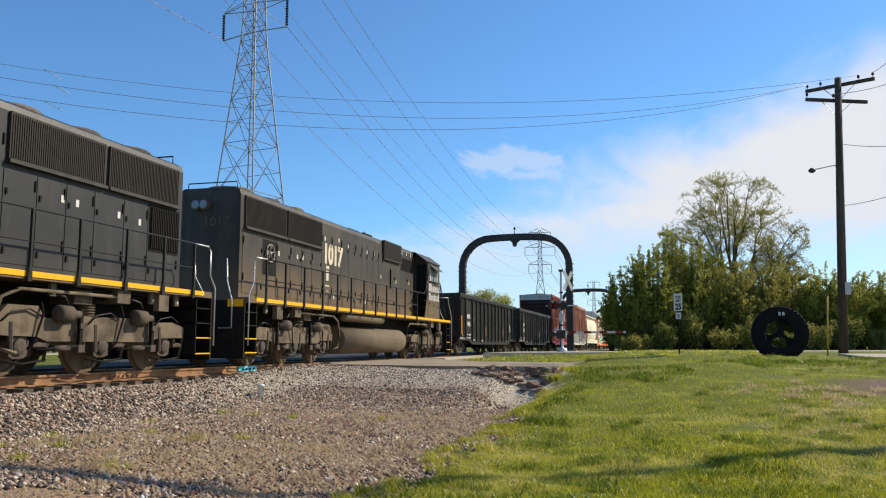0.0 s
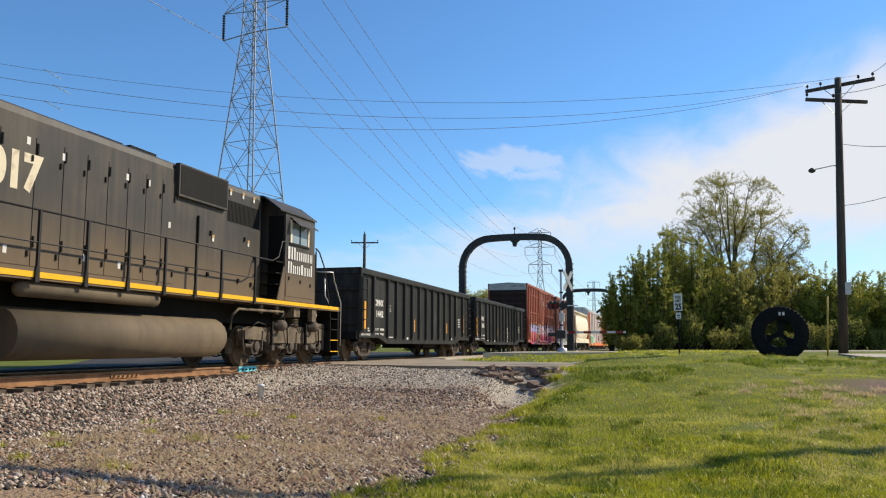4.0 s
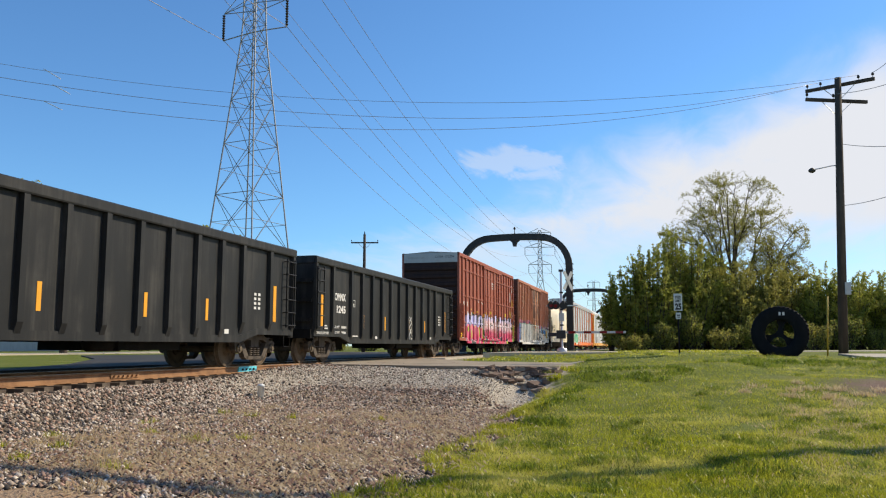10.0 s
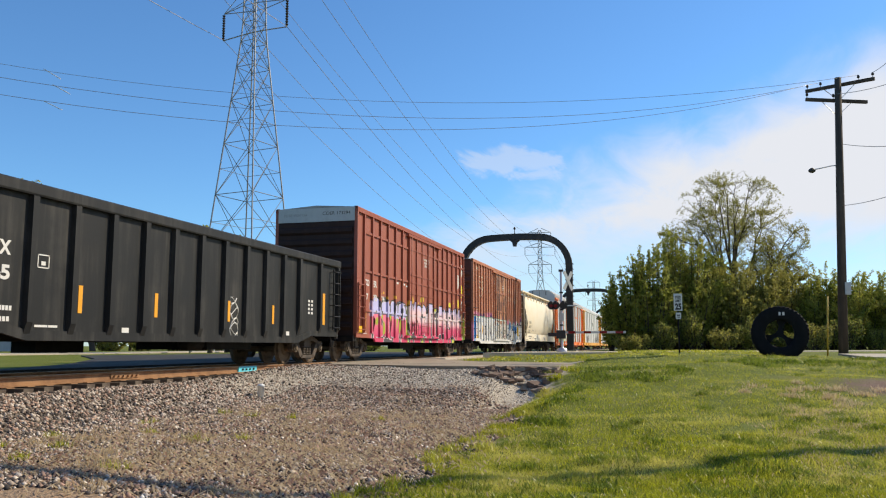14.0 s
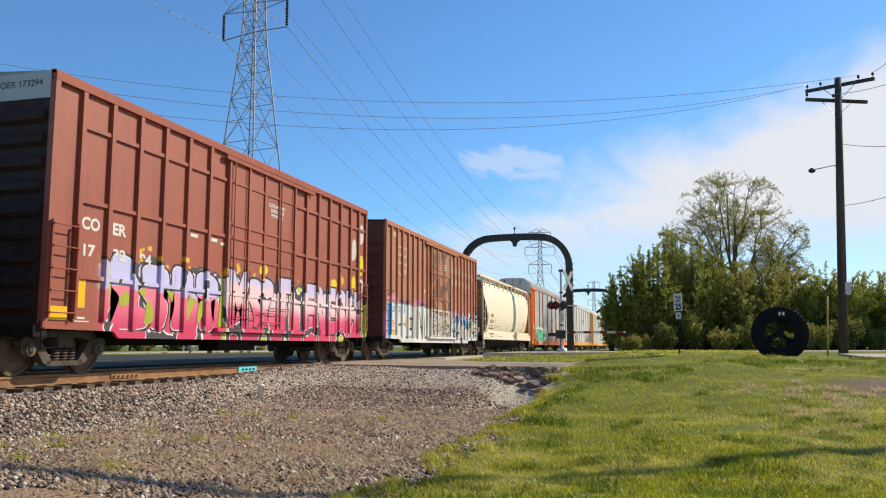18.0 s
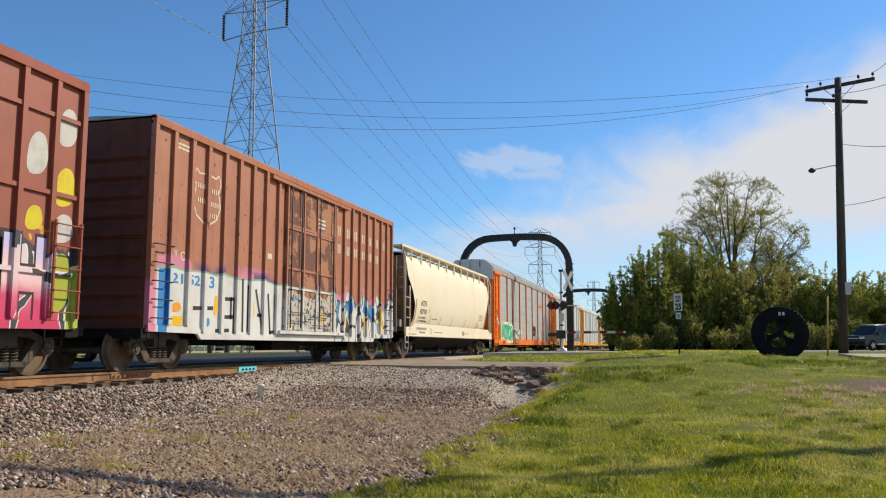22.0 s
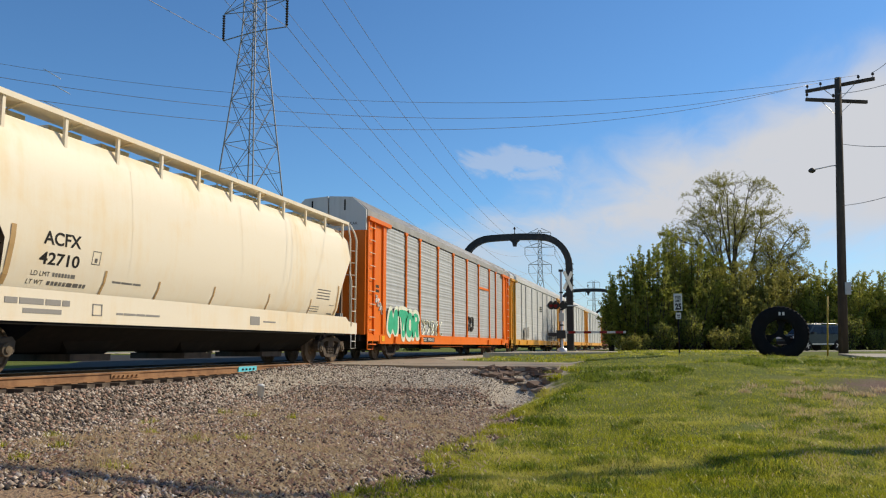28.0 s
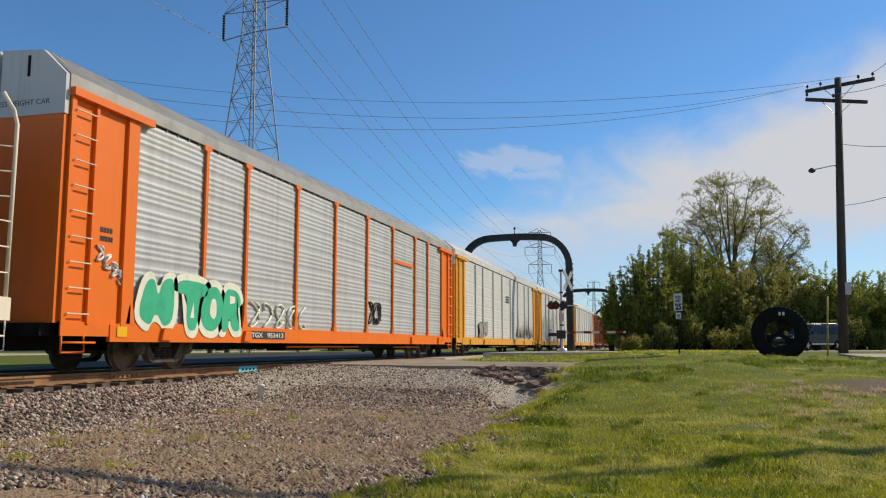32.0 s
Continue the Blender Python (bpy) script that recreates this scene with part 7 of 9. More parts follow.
white_s = worn("sprayed_white", (0.74, 0.68, 0.70), (0.60, 0.50, 0.54), 0.6, 3.0)
lime_s = worn("sprayed_lime", (0.42, 0.46, 0.05), (0.34, 0.38, 0.05), 0.6, 2.0)


def fade_paint(name):
    """Sprayed letters that fade upwards from deep pink through pale pink to lavender."""
    m, nt, b = shader(name)
    v = coords(nt)
    sp = nt.nodes.new("ShaderNodeSeparateXYZ")
    nt.links.new(v, sp.inputs[0])
    z = math_node(nt, "MULTIPLY_ADD", noise_tex(nt, v, 1.6, 3), 0.5, sp.outputs[2])
    col = mix(nt, ramp01(nt, z, 1.50, 1.95), (0.62, 0.05, 0.15), (0.80, 0.54, 0.55))
    col = mix(nt, ramp01(nt, z, 2.15, 2.5), col, (0.55, 0.50, 0.76))
    nt.links.new(col, b.inputs["Base Color"])
    b.inputs["Roughness"].default_value = 0.55
    return m


fade = fade_paint("pink_fading_spray_paint")


def split_paint():
    """Sprayed letters, lavender above a wavy line and pink below it."""
    m, nt, b = shader("lavender_over_pink_spray_paint")
    v = coords(nt)
    sp = nt.nodes.new("ShaderNodeSeparateXYZ")
    nt.links.new(v, sp.inputs[0])
    z = math_node(nt, "MULTIPLY_ADD", noise_tex(nt, v, 0.8, 1), 0.25, sp.outputs[2])
    col = mix(nt, ramp01(nt, z, 1.0, 1.75), (0.60, 0.045, 0.14), (0.78, 0.19, 0.27))
    col = mix(nt, math_node(nt, "GREATER_THAN", z, 1.83), col, (0.52, 0.50, 0.78))
    nt.links.new(col, b.inputs["Base Color"])
    b.inputs["Roughness"].default_value = 0.55
    return m


split = split_paint()
LFT = [[(0.02, 0.97), (0.10, 1.0), (0.20, 0.93), (0.215, 0.62), (0.18, 0.50), (0.205, 0.36), (0.30, 0.30), (0.34, 0.14), (0.29, 0.02), (0.02, 0.02), (0.06, 0.22), (0.10, 0.45), (0.02, 0.55)],
       [(0.26, 0.92), (0.48, 0.90), (0.50, 0.62), (0.41, 0.56), (0.50, 0.40), (0.46, 0.02), (0.34, 0.04), (0.37, 0.2), (0.31, 0.42), (0.25, 0.52), (0.27, 0.62)],
       [(0.52, 0.98), (0.72, 0.90), (0.72, 0.60), (0.66, 0.52), (0.61, 0.28), (0.65, 0.03), (0.51, 0.03), (0.56, 0.40), (0.53, 0.58)],
       [(0.76, 0.95), (0.98, 0.86), (0.99, 0.55), (0.90, 0.50), (0.97, 0.03), (0.80, 0.02), (0.80, 0.3), (0.86, 0.5), (0.76, 0.54)]]
LIME = [[(-0.04, 0.1), (0.02, 0.3), (0.03, 0.7), (-0.01, 0.75), (-0.05, 0.4)], [(0.23, 0.55), (0.29, 0.45), (0.30, 0.6)], [(0.47, 0.6), (0.53, 0.42), (0.54, 0.58)], [(0.66, 0.1), (0.76, 0.5), (0.70, 0.55), (0.64, 0.3)], [(1.0, 0.1), (1.03, 0.9), (1.06, 0.9), (1.05, 0.1)],
        [(0.29, 0.06), (0.37, 0.12), (0.36, 0.34), (0.31, 0.46), (0.30, 0.25)], [(0.78, 0.08), (0.84, 0.3), (0.86, 0.5), (0.80, 0.5), (0.775, 0.3)], [(0.10, 0.30), (0.17, 0.34), (0.16, 0.52), (0.11, 0.5), (0.09, 0.4)]]
blob_letters(b1, "graffiti_outline", -6.12, -2.05, 0.85, 2.34, -1.503, M["ink"], LFT, 0.085)
blob_letters(b1, "graffiti_edge", -6.12, -2.05, 0.85, 2.34, -1.505, white_s, LFT, 0.028)
blob_letters(b1, "graffiti_fill", -6.12, -2.05, 0.85, 2.34, -1.507, split, LFT, 0.0, "lavender and pink sprayed letters")
blob_letters(b1, "graffiti_patch", -6.12, -2.05, 0.85, 2.34, -1.509, lime_s, LIME, 0.0)
for k, (x0, x1) in enumerate(((-1.70, -0.72), (-0.70, -0.02), (0.02, 0.78), (0.84, 1.72))):
    if k in (0, 3):
        for nm, mm, g, off in (("graffiti_outline", M["ink"], 0.10, 0.06), ("graffiti_letter", fade, 0.075, 0.0)):
            lettering(nm, "M" if k == 0 else "T", x0 - off, x1 + off, 0.98 - off, 2.42 + off, -1.563 - (0.006 if off == 0 else 0), mm, b1, g)
    else:
        sh = LFT[1 if k == 1 else 2]
        lo = min(p[0] for p in sh)
        un = [[((p[0] - lo) / 0.25, p[1]) for p in sh]]
        blob_letters(b1, "graffiti_outline", x0, x1, 0.98, 2.40, -1.563, M["ink"], un, 0.06)
        blob_letters(b1, "graffiti_fill", x0, x1, 0.98, 2.40, -1.569, fade, un, 0.0)
for ch, x0, x1 in (("F", 2.70, 3.48), ("R", 3.50, 4.42), ("E", 4.46, 5.16), ("S", 5.18, 6.06), ("H", 6.10, 7.20)):
    lettering("graffiti_outline", ch, x0 - 0.07, x1 + 0.07, 0.86, 2.46, -1.5035, M["ink"], b1, 0.10)
    lettering("graffiti_letter", ch, x0, x1, 0.92, 2.40, -1.509, fade, b1, 0.075)
spray_blue = plain("sprayed_bright_blue", (0.05, 0.28, 0.58), 0.6)
spray_orange = plain("sprayed_orange", (0.80, 0.34, 0.03), 0.6)
for text, x0, x1, z0, z1 in (("21", -6.96, -6.51, 1.92, 2.14), ("52", -6.29, -5.82, 1.92, 2.15), ("3", -5.42, -5.2, 1.90, 2.18)):
    lettering("car_number", text, x0, x1, z0, z1, -1.504, spray_blue, b2, 0.02)
lettering("reporting_mark", "W", -6.98, -6.78, 2.46, 2.66, -1.504, M["cream_mark"], b2, 0.01)
lettering("reporting_mark", "C", -6.66, -6.48, 2.44, 2.64, -1.504, M["cream_mark"], b2, 0.01)
for x0, z0, x1, z1 in ((-6.04, 1.40, -5.27, 1.43), (-5.62, 1.40, -5.62, 0.97), (-4.78, 1.68, -4.27, 1.70), (-4.75, 1.24, -4.25, 1.26), (-4.40, 1.70, -4.40, 1.24), (-4.24, 1.70, -4.24, 0.75), (-3.84, 2.2, -3.80, 0.93),
                       (-3.55, 2.05, -3.55, 0.95), (-3.55, 2.05, -3.30, 2.05), (-3.13, 1.98, -2.75, 0.95), (-3.0, 1.35, -2.72, 1.35), (-2.45, 1.9, -2.3, 0.9), (-2.3, 0.9, -1.9, 0.95), (-2.05, 1.9, -2.05, 1.3), (-5.05, 0.9, -4.5, 0.92)):
    d = Vector((x1 - x0, z1 - z0)).normalized() * 0.045
    bm = bmesh.new()
    q = [(x0 - d.x, z0 - d.y), (x1 + d.x, z1 + d.y)]
    bm.faces.new([bm.verts.new((a, -1.5045, c)) for a, c in ((q[0][0] + d.y, q[0][1] - d.x), (q[1][0] + d.y, q[1][1] - d.x), (q[1][0] - d.y, q[1][1] + d.x), (q[0][0] - d.y, q[0][1] + d.x))])
    part("graffiti_stroke", bm, M["ink"], b2)
SPIKE = [[(0.0, 0.0), (0.35, 0.55), (0.5, 1.0), (0.62, 0.5), (1.0, 0.08), (0.6, 0.2), (0.45, 0.0), (0.3, 0.25)]]
WEDGE = [[(0.0, 1.0), (0.55, 0.92), (0.25, 0.0)]]
KITE = [[(0.5, 1.0), (1.0, 0.45), (0.6, 0.0), (0.0, 0.5)]]
for x0, x1, z0, z1, mm, sh in ((2.2, 2.95, 1.2, 2.1, M["ink"], WEDGE), (2.26, 2.75, 1.32, 2.02, spray_blue, WEDGE), (3.0, 3.5, 1.55, 2.0, spray_blue, WEDGE), (3.42, 3.72, 0.95, 1.95, M["ink"], KITE), (3.5, 3.66, 1.1, 1.8, spray_blue, KITE),
                              (2.95, 3.5, 0.85, 1.5, M["ink"], KITE), (4.45, 4.8, 1.15, 1.55, M["ink"], KITE), (4.95, 5.2, 0.9, 1.75, spray_blue, KITE), (5.15, 5.75, 0.95, 1.95, M["ink"], WEDGE), (5.3, 5.8, 1.5, 2.05, spray_blue, KITE),
                              (6.1, 6.5, 1.45, 1.95, M["ink"], KITE), (6.2, 6.5, 0.9, 1.4, spray_blue, WEDGE), (6.55, 6.9, 0.95, 1.35, M["yellow"], [[(0, 0), (1, 0), (1, 1), (0, 1)]]), (7.25, 7.6, 0.85, 1.6, spray_blue, WEDGE),
                              (3.05, 3.17, 1.15, 1.75, M["yellow"], [[(0, 0), (1, 0), (1, 1), (0, 1)]]), (4.85, 4.97, 1.1, 1.65, M["yellow"], [[(0, 0), (1, 0), (1, 1), (0, 1)]])):
    blob_letters(b2, "graffiti_wedge", x0, x1, z0, z1, -1.504 if mm is M["ink"] else -1.507, mm, sh, 0.0)
for x0, x1, z0, z1, mm in ((-5.2, -5.02, 1.25, 1.75, M["yellow"]), (-3.36, -3.2, 1.2, 1.75, M["yellow"]), (-6.95, -6.55, 1.28, 1.5, spray_orange), (-5.55, -5.35, 0.98, 1.2, spray_blue), (0.95, 1.1, 1.2, 1.7, M["yellow"])):
    blob_letters(b2, "graffiti_patch", x0, x1, z0, z1, -1.506 if abs(x0) > 1.9 else -1.564, mm, [[(0.05, 0.2), (0.25, 0.0), (0.75, 0.08), (1.0, 0.4), (0.85, 0.95), (0.45, 1.0), (0.15, 0.75)]], 0.0)
# sprayed dark shapes low on the pale autorack, a small block higher up
RACK2 = [c[0] for c in CARS if c[0].name.startswith("autorack")][1]
graffiti_row(RACK2, -8.5, -6.0, 1.05, 2.0, -1.53, 2, [M["greymark"]], 10)
rng = np.random.default_rng(12)
for i in range(15):
    a = 3.8 + 0.48 * i
    blob_letters(RACK2, "graffiti_spike", a, a + 0.75, 1.03, 1.9 + 1.3 * rng.random(), -1.53 - 0.001 * (i % 2), (M["ink"], M["greymark"], M["ink"])[i % 3], SPIKE, 0.0)
marks(RACK2, "stencil_bars", M["ink"], [(0.1, 1.3, 3.5 + 0.17 * k, 3.58 + 0.17 * k) for k in range(3)], -1.49)

# plain sprayed patches on the last bay of the red boxcar
yellow_s = worn("sprayed_yellow", (0.72, 0.60, 0.03), (0.60, 0.46, 0.03), 0.6, 3.0)
grey_s = worn("sprayed_pale_grey", (0.62, 0.60, 0.56), (0.45, 0.42, 0.40), 0.6, 3.0)
PATCH = [[(0.05, 0.2), (0.25, 0.0), (0.75, 0.08), (1.0, 0.4), (0.85, 0.95), (0.45, 1.0), (0.15, 0.75)]]
for x0, x1, z0, z1, mm in ((6.45, 7.0, 3.45, 4.25, grey_s), (7.16, 7.7, 4.1, 4.85, grey_s), (7.14, 7.72, 3.0, 3.75, yellow_s), (7.14, 7.72, 2.35, 2.9, grey_s), (5.55, 5.85, 2.55, 2.85, yellow_s), (6.5, 6.95, 2.5, 2.95, yellow_s),
                           (7.14, 7.7, 1.1, 2.2, lime_s), (-0.2, 0.35, 2.42, 2.7, yellow_s), (4.65, 5.3, 2.4, 2.7, yellow_s)):
    blob_letters(b1, "graffiti_patch", x0, x1, z0, z1, -1.503 if abs(x0) > 1.9 else -1.563, mm, PATCH, 0.0)


# ---- beside the track ----
def arch(x, scale=1.0):
    e = new("steel_arch")
    e.location = (x, 0, 0.0)
    tagged(e, "dark weathered box-section steel arch spanning the track", "arch", "arches over the track")
    yl, yr, top, r = 3.05, -5.12, 8.72, 2.25
    pts = [(yr, 3.2), (yr, top - r)]
    for i in range(1, 9):
        a = math.pi / 2 * i / 8
        pts.append((yr + r - r * math.cos(a), top - r + r * math.sin(a)))
    for i in range(1, 8):
        pts.append((yr + r + (yl - yr - 2 * r) * i / 8, top + 0.05 * math.sin(math.pi * i / 8)))
    for i in range(0, 9):
        a = math.pi / 2 * i / 8
        pts.append((yl - r + r * math.sin(a), top - r + r * math.cos(a)))
    pts += [(yl, 3.2)]
    bm = bmesh.new()
    prev = None
    w, d = 0.235, 0.27
    first = None
    for i, p in enumerate(pts):
        a, b = pts[max(0, i - 1)], pts[min(len(pts) - 1, i + 1)]
        t = Vector((b[0] - a[0], b[1] - a[1])).normalized()
        nv = Vector((-t.y, t.x))
        ring = [bm.verts.new((dx, p[0] + nv.x * q, p[1] + nv.y * q)) for dx, q in ((-d, -w), (d, -w), (d, w), (-d, w))]
        if prev:
            for k in range(4):
                bm.faces.new((prev[k], prev[(k + 1) % 4], ring[(k + 1) % 4], ring[k]))
        else:
            first = ring
        prev = ring
    bm.faces.new(first)
    bm.faces.new(prev[::-1])
    part("arch_beam", bm, M["arch"], e)
    for y in (yr, yl):
        z0 = ground_z(x, y) - 0.1
        boxes("leg", M["arch"], e, (-0.22, 0.22, y - 0.24, y + 0.24, z0, 3.2))
        boxes("base_plate", M["concrete"], e, (-0.45, 0.45, y - 0.45, y + 0.45, z0, z0 + 0.22))
        for k in range(9):
            boxes("flange", M["arch"], e, (-0.30, 0.30, y - 0.30, y + 0.30, 3.4 + 0.4 * k, 3.44 + 0.4 * k))
    yc = (yl + yr) / 2
    bm = bmesh.new()
    prism(bm, [(yc - 0.45, top - 0.15), (yc + 0.45, top - 0.15), (yc + 0.16, top - 0.38), (yc + 0.12, top - 0.66), (yc - 0.12, top - 0.66), (yc - 0.16, top - 0.38)], -0.2, 0.2)
    part("pendant", bm, M["arch"], e)
    tubes("finial", M["arch"], e, [(0, yc, top + 0.15), (0, yc, top + 0.62)], r=0.03)
    bm = bmesh.new()
    lathe(bm, [(0.02, top + 0.6), (0.12, top + 0.68), (0.02, top + 0.85)], 8, "z", (0, yc, 0))
    part("finial_cap", bm, M["arch"], e)
    return e


for ax in (60.5, 121.5, 182.0):
    arch(ax)

# crossing signal with crossbuck, flashers and a lowered gate
MX, MY = 45.14, -6.37
MZ = ground_z(MX, MY)
e = new("crossing_signal")
e.location = (MX, MY, MZ)
tagged(e, "silver crossing signal mast with crossbuck and red flashers", "crossing signal")
bm = bmesh.new()
lathe(bm, [(0.30, -0.05), (0.26, 0.25), (0.10, 0.3), (0.065, 0.35), (0.065, 4.5), (0.04, 4.55)], 12, "z")
part("mast", bm, M["silver"], e, smooth=True)
ref = Matrix.Rotation(YAW, 3, "Z")
for a in (-1, 1):
    bm = bmesh.new()
    vs = []
    for u, w in ((-0.62, -0.11), (0.62, -0.11), (0.62, 0.11), (-0.62, 0.11)):
        vs.append((u * math.cos(a * 0.95) - w * math.sin(a * 0.95), u * math.sin(a * 0.95) + w * math.cos(a * 0.95)))
    prism(bm, vs, -0.01 - 0.01 * a, 0.01 - 0.01 * a)
    o = part("crossbuck_blade", bm, M["endgrey"], e, "weathered pale crossbuck blade")
    o.location, o.rotation_euler = (-0.1, -0.40, 3.98), (0, 0, radians(58))
for y, front in ((0.30, 1), (0.55, 1), (-0.12, 0)):
    bm = bmesh.new()
    lathe(bm, [(0.22, -0.10), (0.22, -0.085)], 18, "x", (0, y, 2.62))
    dk = part("flasher_disc", bm, M["arch"], e)
    bm = bmesh.new()
    lathe(bm, [(0.10, -0.20 if front else -0.06), (0.11, -0.10 if front else 0.2)], 14, "x", (0, y, 2.62))
    part("lens", bm, M["redlens"] if front else M["arch"], dk)
    bm = bmesh.new()
    tube(bm, [(-0.1, y, 2.80), (-0.32, y, 2.76)], 0.10, 8)
    part("hood", bm, M["arch"], dk)
boxes("flasher_bar", M["silver"], e, (-0.08, -0.02, -0.9, 0.85, 2.58, 2.64))
boxes("gate_mechanism", M["arch"], e, (-0.18, 0.2, -0.2, 0.28, 0.8, 1.25))
boxes("counterweight", M["arch"], e, (-0.1, 0.1, 0.3, 0.75, 0.92, 1.12))
boxes("junction_box", M["endgrey"], e, (-0.12, 0.12, -0.14, 0.14, 1.75, 2.2))
for z in (1.5, 2.35, 3.3):
    boxes("clamp", M["arch"], e, (-0.1, 0.1, -0.1, 0.1, z, z + 0.08))
tubes("conduit", M["arch"], e, [(0.1, 0.1, 0.2), (0.12, 0.12, 1.4), (0.1, 0.1, 2.5)], r=0.025)
boxes("bell", M["arch"], e, (-0.1, 0.1, -0.12, 0.12, 4.5, 4.62))
arm = boxes("gate_arm", M["endgrey"], e, (-0.05, 0.0, -3.45, -0.1, 1.08, 1.20))
bm = bmesh.new()
for k in range(4):
    box(bm, -0.056, 0.006, -3.3 + k * 0.85, -2.9 + k * 0.85, 1.075, 1.205)
part("red_band", bm, M["redlens"], arm)


# speed limit sign
p = spot(1203, 626, 36)
e = new("speed_limit_sign")
e.location = (p.x, p.y, ground_z(p.x, p.y))
e.rotation_euler = (0, 0, YAW - math.pi / 2 + 0.05)
tagged(e, "white speed limit sign on a slim green post", "road sign")
zt = spot(1203, 520, 36).z - ground_z(p.x, p.y)
boxes("post", M["dark"], e, (-0.03, 0.03, 0.0, 0.04, -0.2, zt))
plate_s = boxes("plate", M["white"], e, (-0.19, 0.19, -0.012, 0.0, zt - 0.76, zt))
lettering("speed", "SPEED", -0.13, 0.13, zt - 0.22, zt - 0.10, -0.013, M["ink"], plate_s, 0.03)
lettering("limit", "LIMIT", -0.13, 0.13, zt - 0.38, zt - 0.26, -0.013, M["ink"], plate_s, 0.03)
lettering("number", "25", -0.14, 0.14, zt - 0.72, zt - 0.43, -0.013, M["ink"], plate_s, 0.05)
sp = boxes("small_plate", M["white"], e, (-0.12, 0.12, -0.012, 0.0, zt - 1.12, zt - 0.84))
marks(sp, "stencil_bars", M["ink"], [(-0.07, 0.07, zt - 0.98, zt - 0.93), (-0.05, 0.05, zt - 1.06, zt - 1.02)], -0.012)

# big display tyre with a three-spoke hub
p = spot(1380, 588.5, 30)
e = new("tractor_tire")
R = 0.985
e.location = (p.x, p.y, ground_z(p.x, p.y) + R - 0.10)
e.rotation_euler = (0, 0, YAW - math.pi / 2 - 0.34)
tagged(e, "huge black tire standing upright in the grass with three-spoke hub", "tire")
bm = bmesh.new()
prof = [(0.50, -0.20), (0.56, -0.235), (0.78, -0.25), (0.92, -0.235), (0.985, -0.17), (0.985, 0.17), (0.92, 0.235), (0.78, 0.25), (0.56, 0.235), (0.50, 0.20)]
rings = []
n = 48
for k in range(n):
    a = 2 * math.pi * k / n
    rings.append([bm.verts.new((r * math.cos(a), o, r * math.sin(a))) for r, o in prof])
for k in range(n):
    p0, p1 = rings[k], rings[(k + 1) % n]
    for i in range(len(prof)):
        bm.faces.new((p0[i], p0[(i + 1) % len(prof)], p1[(i + 1) % len(prof)], p1[i]))
part("casing", bm, M["rubber"], e, smooth=True)
bm = bmesh.new()
for k in range(40):
    a = 2 * math.pi * k / 40
    for s in (-1, 1):
        c = Matrix.Rotation(-a, 3, "Y")
        pts = [(-0.035, s * 0.02, 0.975), (0.035, s * 0.02, 0.975), (0.06, s * 0.235, 0.955), (-0.01, s * 0.235, 0.955)]
        lo_ = [bm.verts.new(c @ Vector(q)) for q in pts]
        hi_ = [bm.verts.new(c @ Vector((q[0], q[1], q[2] + 0.03))) for q in pts]
        bm.faces.new(hi_)
        for i in range(4):
            bm.faces.new((lo_[i], lo_[(i + 1) % 4], hi_[(i + 1) % 4], hi_[i]))
part("tread", bm, M["rubber"], e)
for k, a in enumerate((80, 205, 318)):
    ar = radians(a)
    bm = bmesh.new()
    u = Vector((math.cos(ar), 0, math.sin(ar)))
    v = Vector((-math.sin(ar), 0, math.cos(ar)))
    out_ = []
    for yy in (-0.06, 0.06):
        out_.append([bm.verts.new(u * r + v * w + Vector((0, yy, 0))) for r, w in ((0.0, -0.09), (0.25, -0.07), (0.53, -0.20), (0.53, 0.20), (0.25, 0.07), (0.0, 0.09))])
    bm.faces.new(out_[0])
    bm.faces.new(out_[1][::-1])
    for i in range(6):
        bm.faces.new((out_[0][i], out_[1][i], out_[1][(i + 1) % 6], out_[0][(i + 1) % 6]))
    part("spoke", bm, M["rubber"], e)
bm = bmesh.new()
lathe(bm, [(0.13, -0.09), (0.13, 0.09)], 16)
part("hub", bm, M["rubber"], e)
marks(e, "sidewall_bars", M["white"], [(-0.02, 0.05, 0.66, 0.78), (0.10, 0.18, 0.66, 0.78)], -0.252)


# ---- poles and wires ----
def pole(name, base, height, rad, label):
    e = new(name)
    e.location = base
    tagged(e, label, "utility pole", "utility poles")
    bm = bmesh.new()
    tube(bm, [(0, 0, -0.5), (0, 0, height * 0.5), (0, 0, height)], [rad, rad * 0.86, rad * 0.68], 12)
    part("shaft", bm, M["pole"], e, smooth=True)
    return e


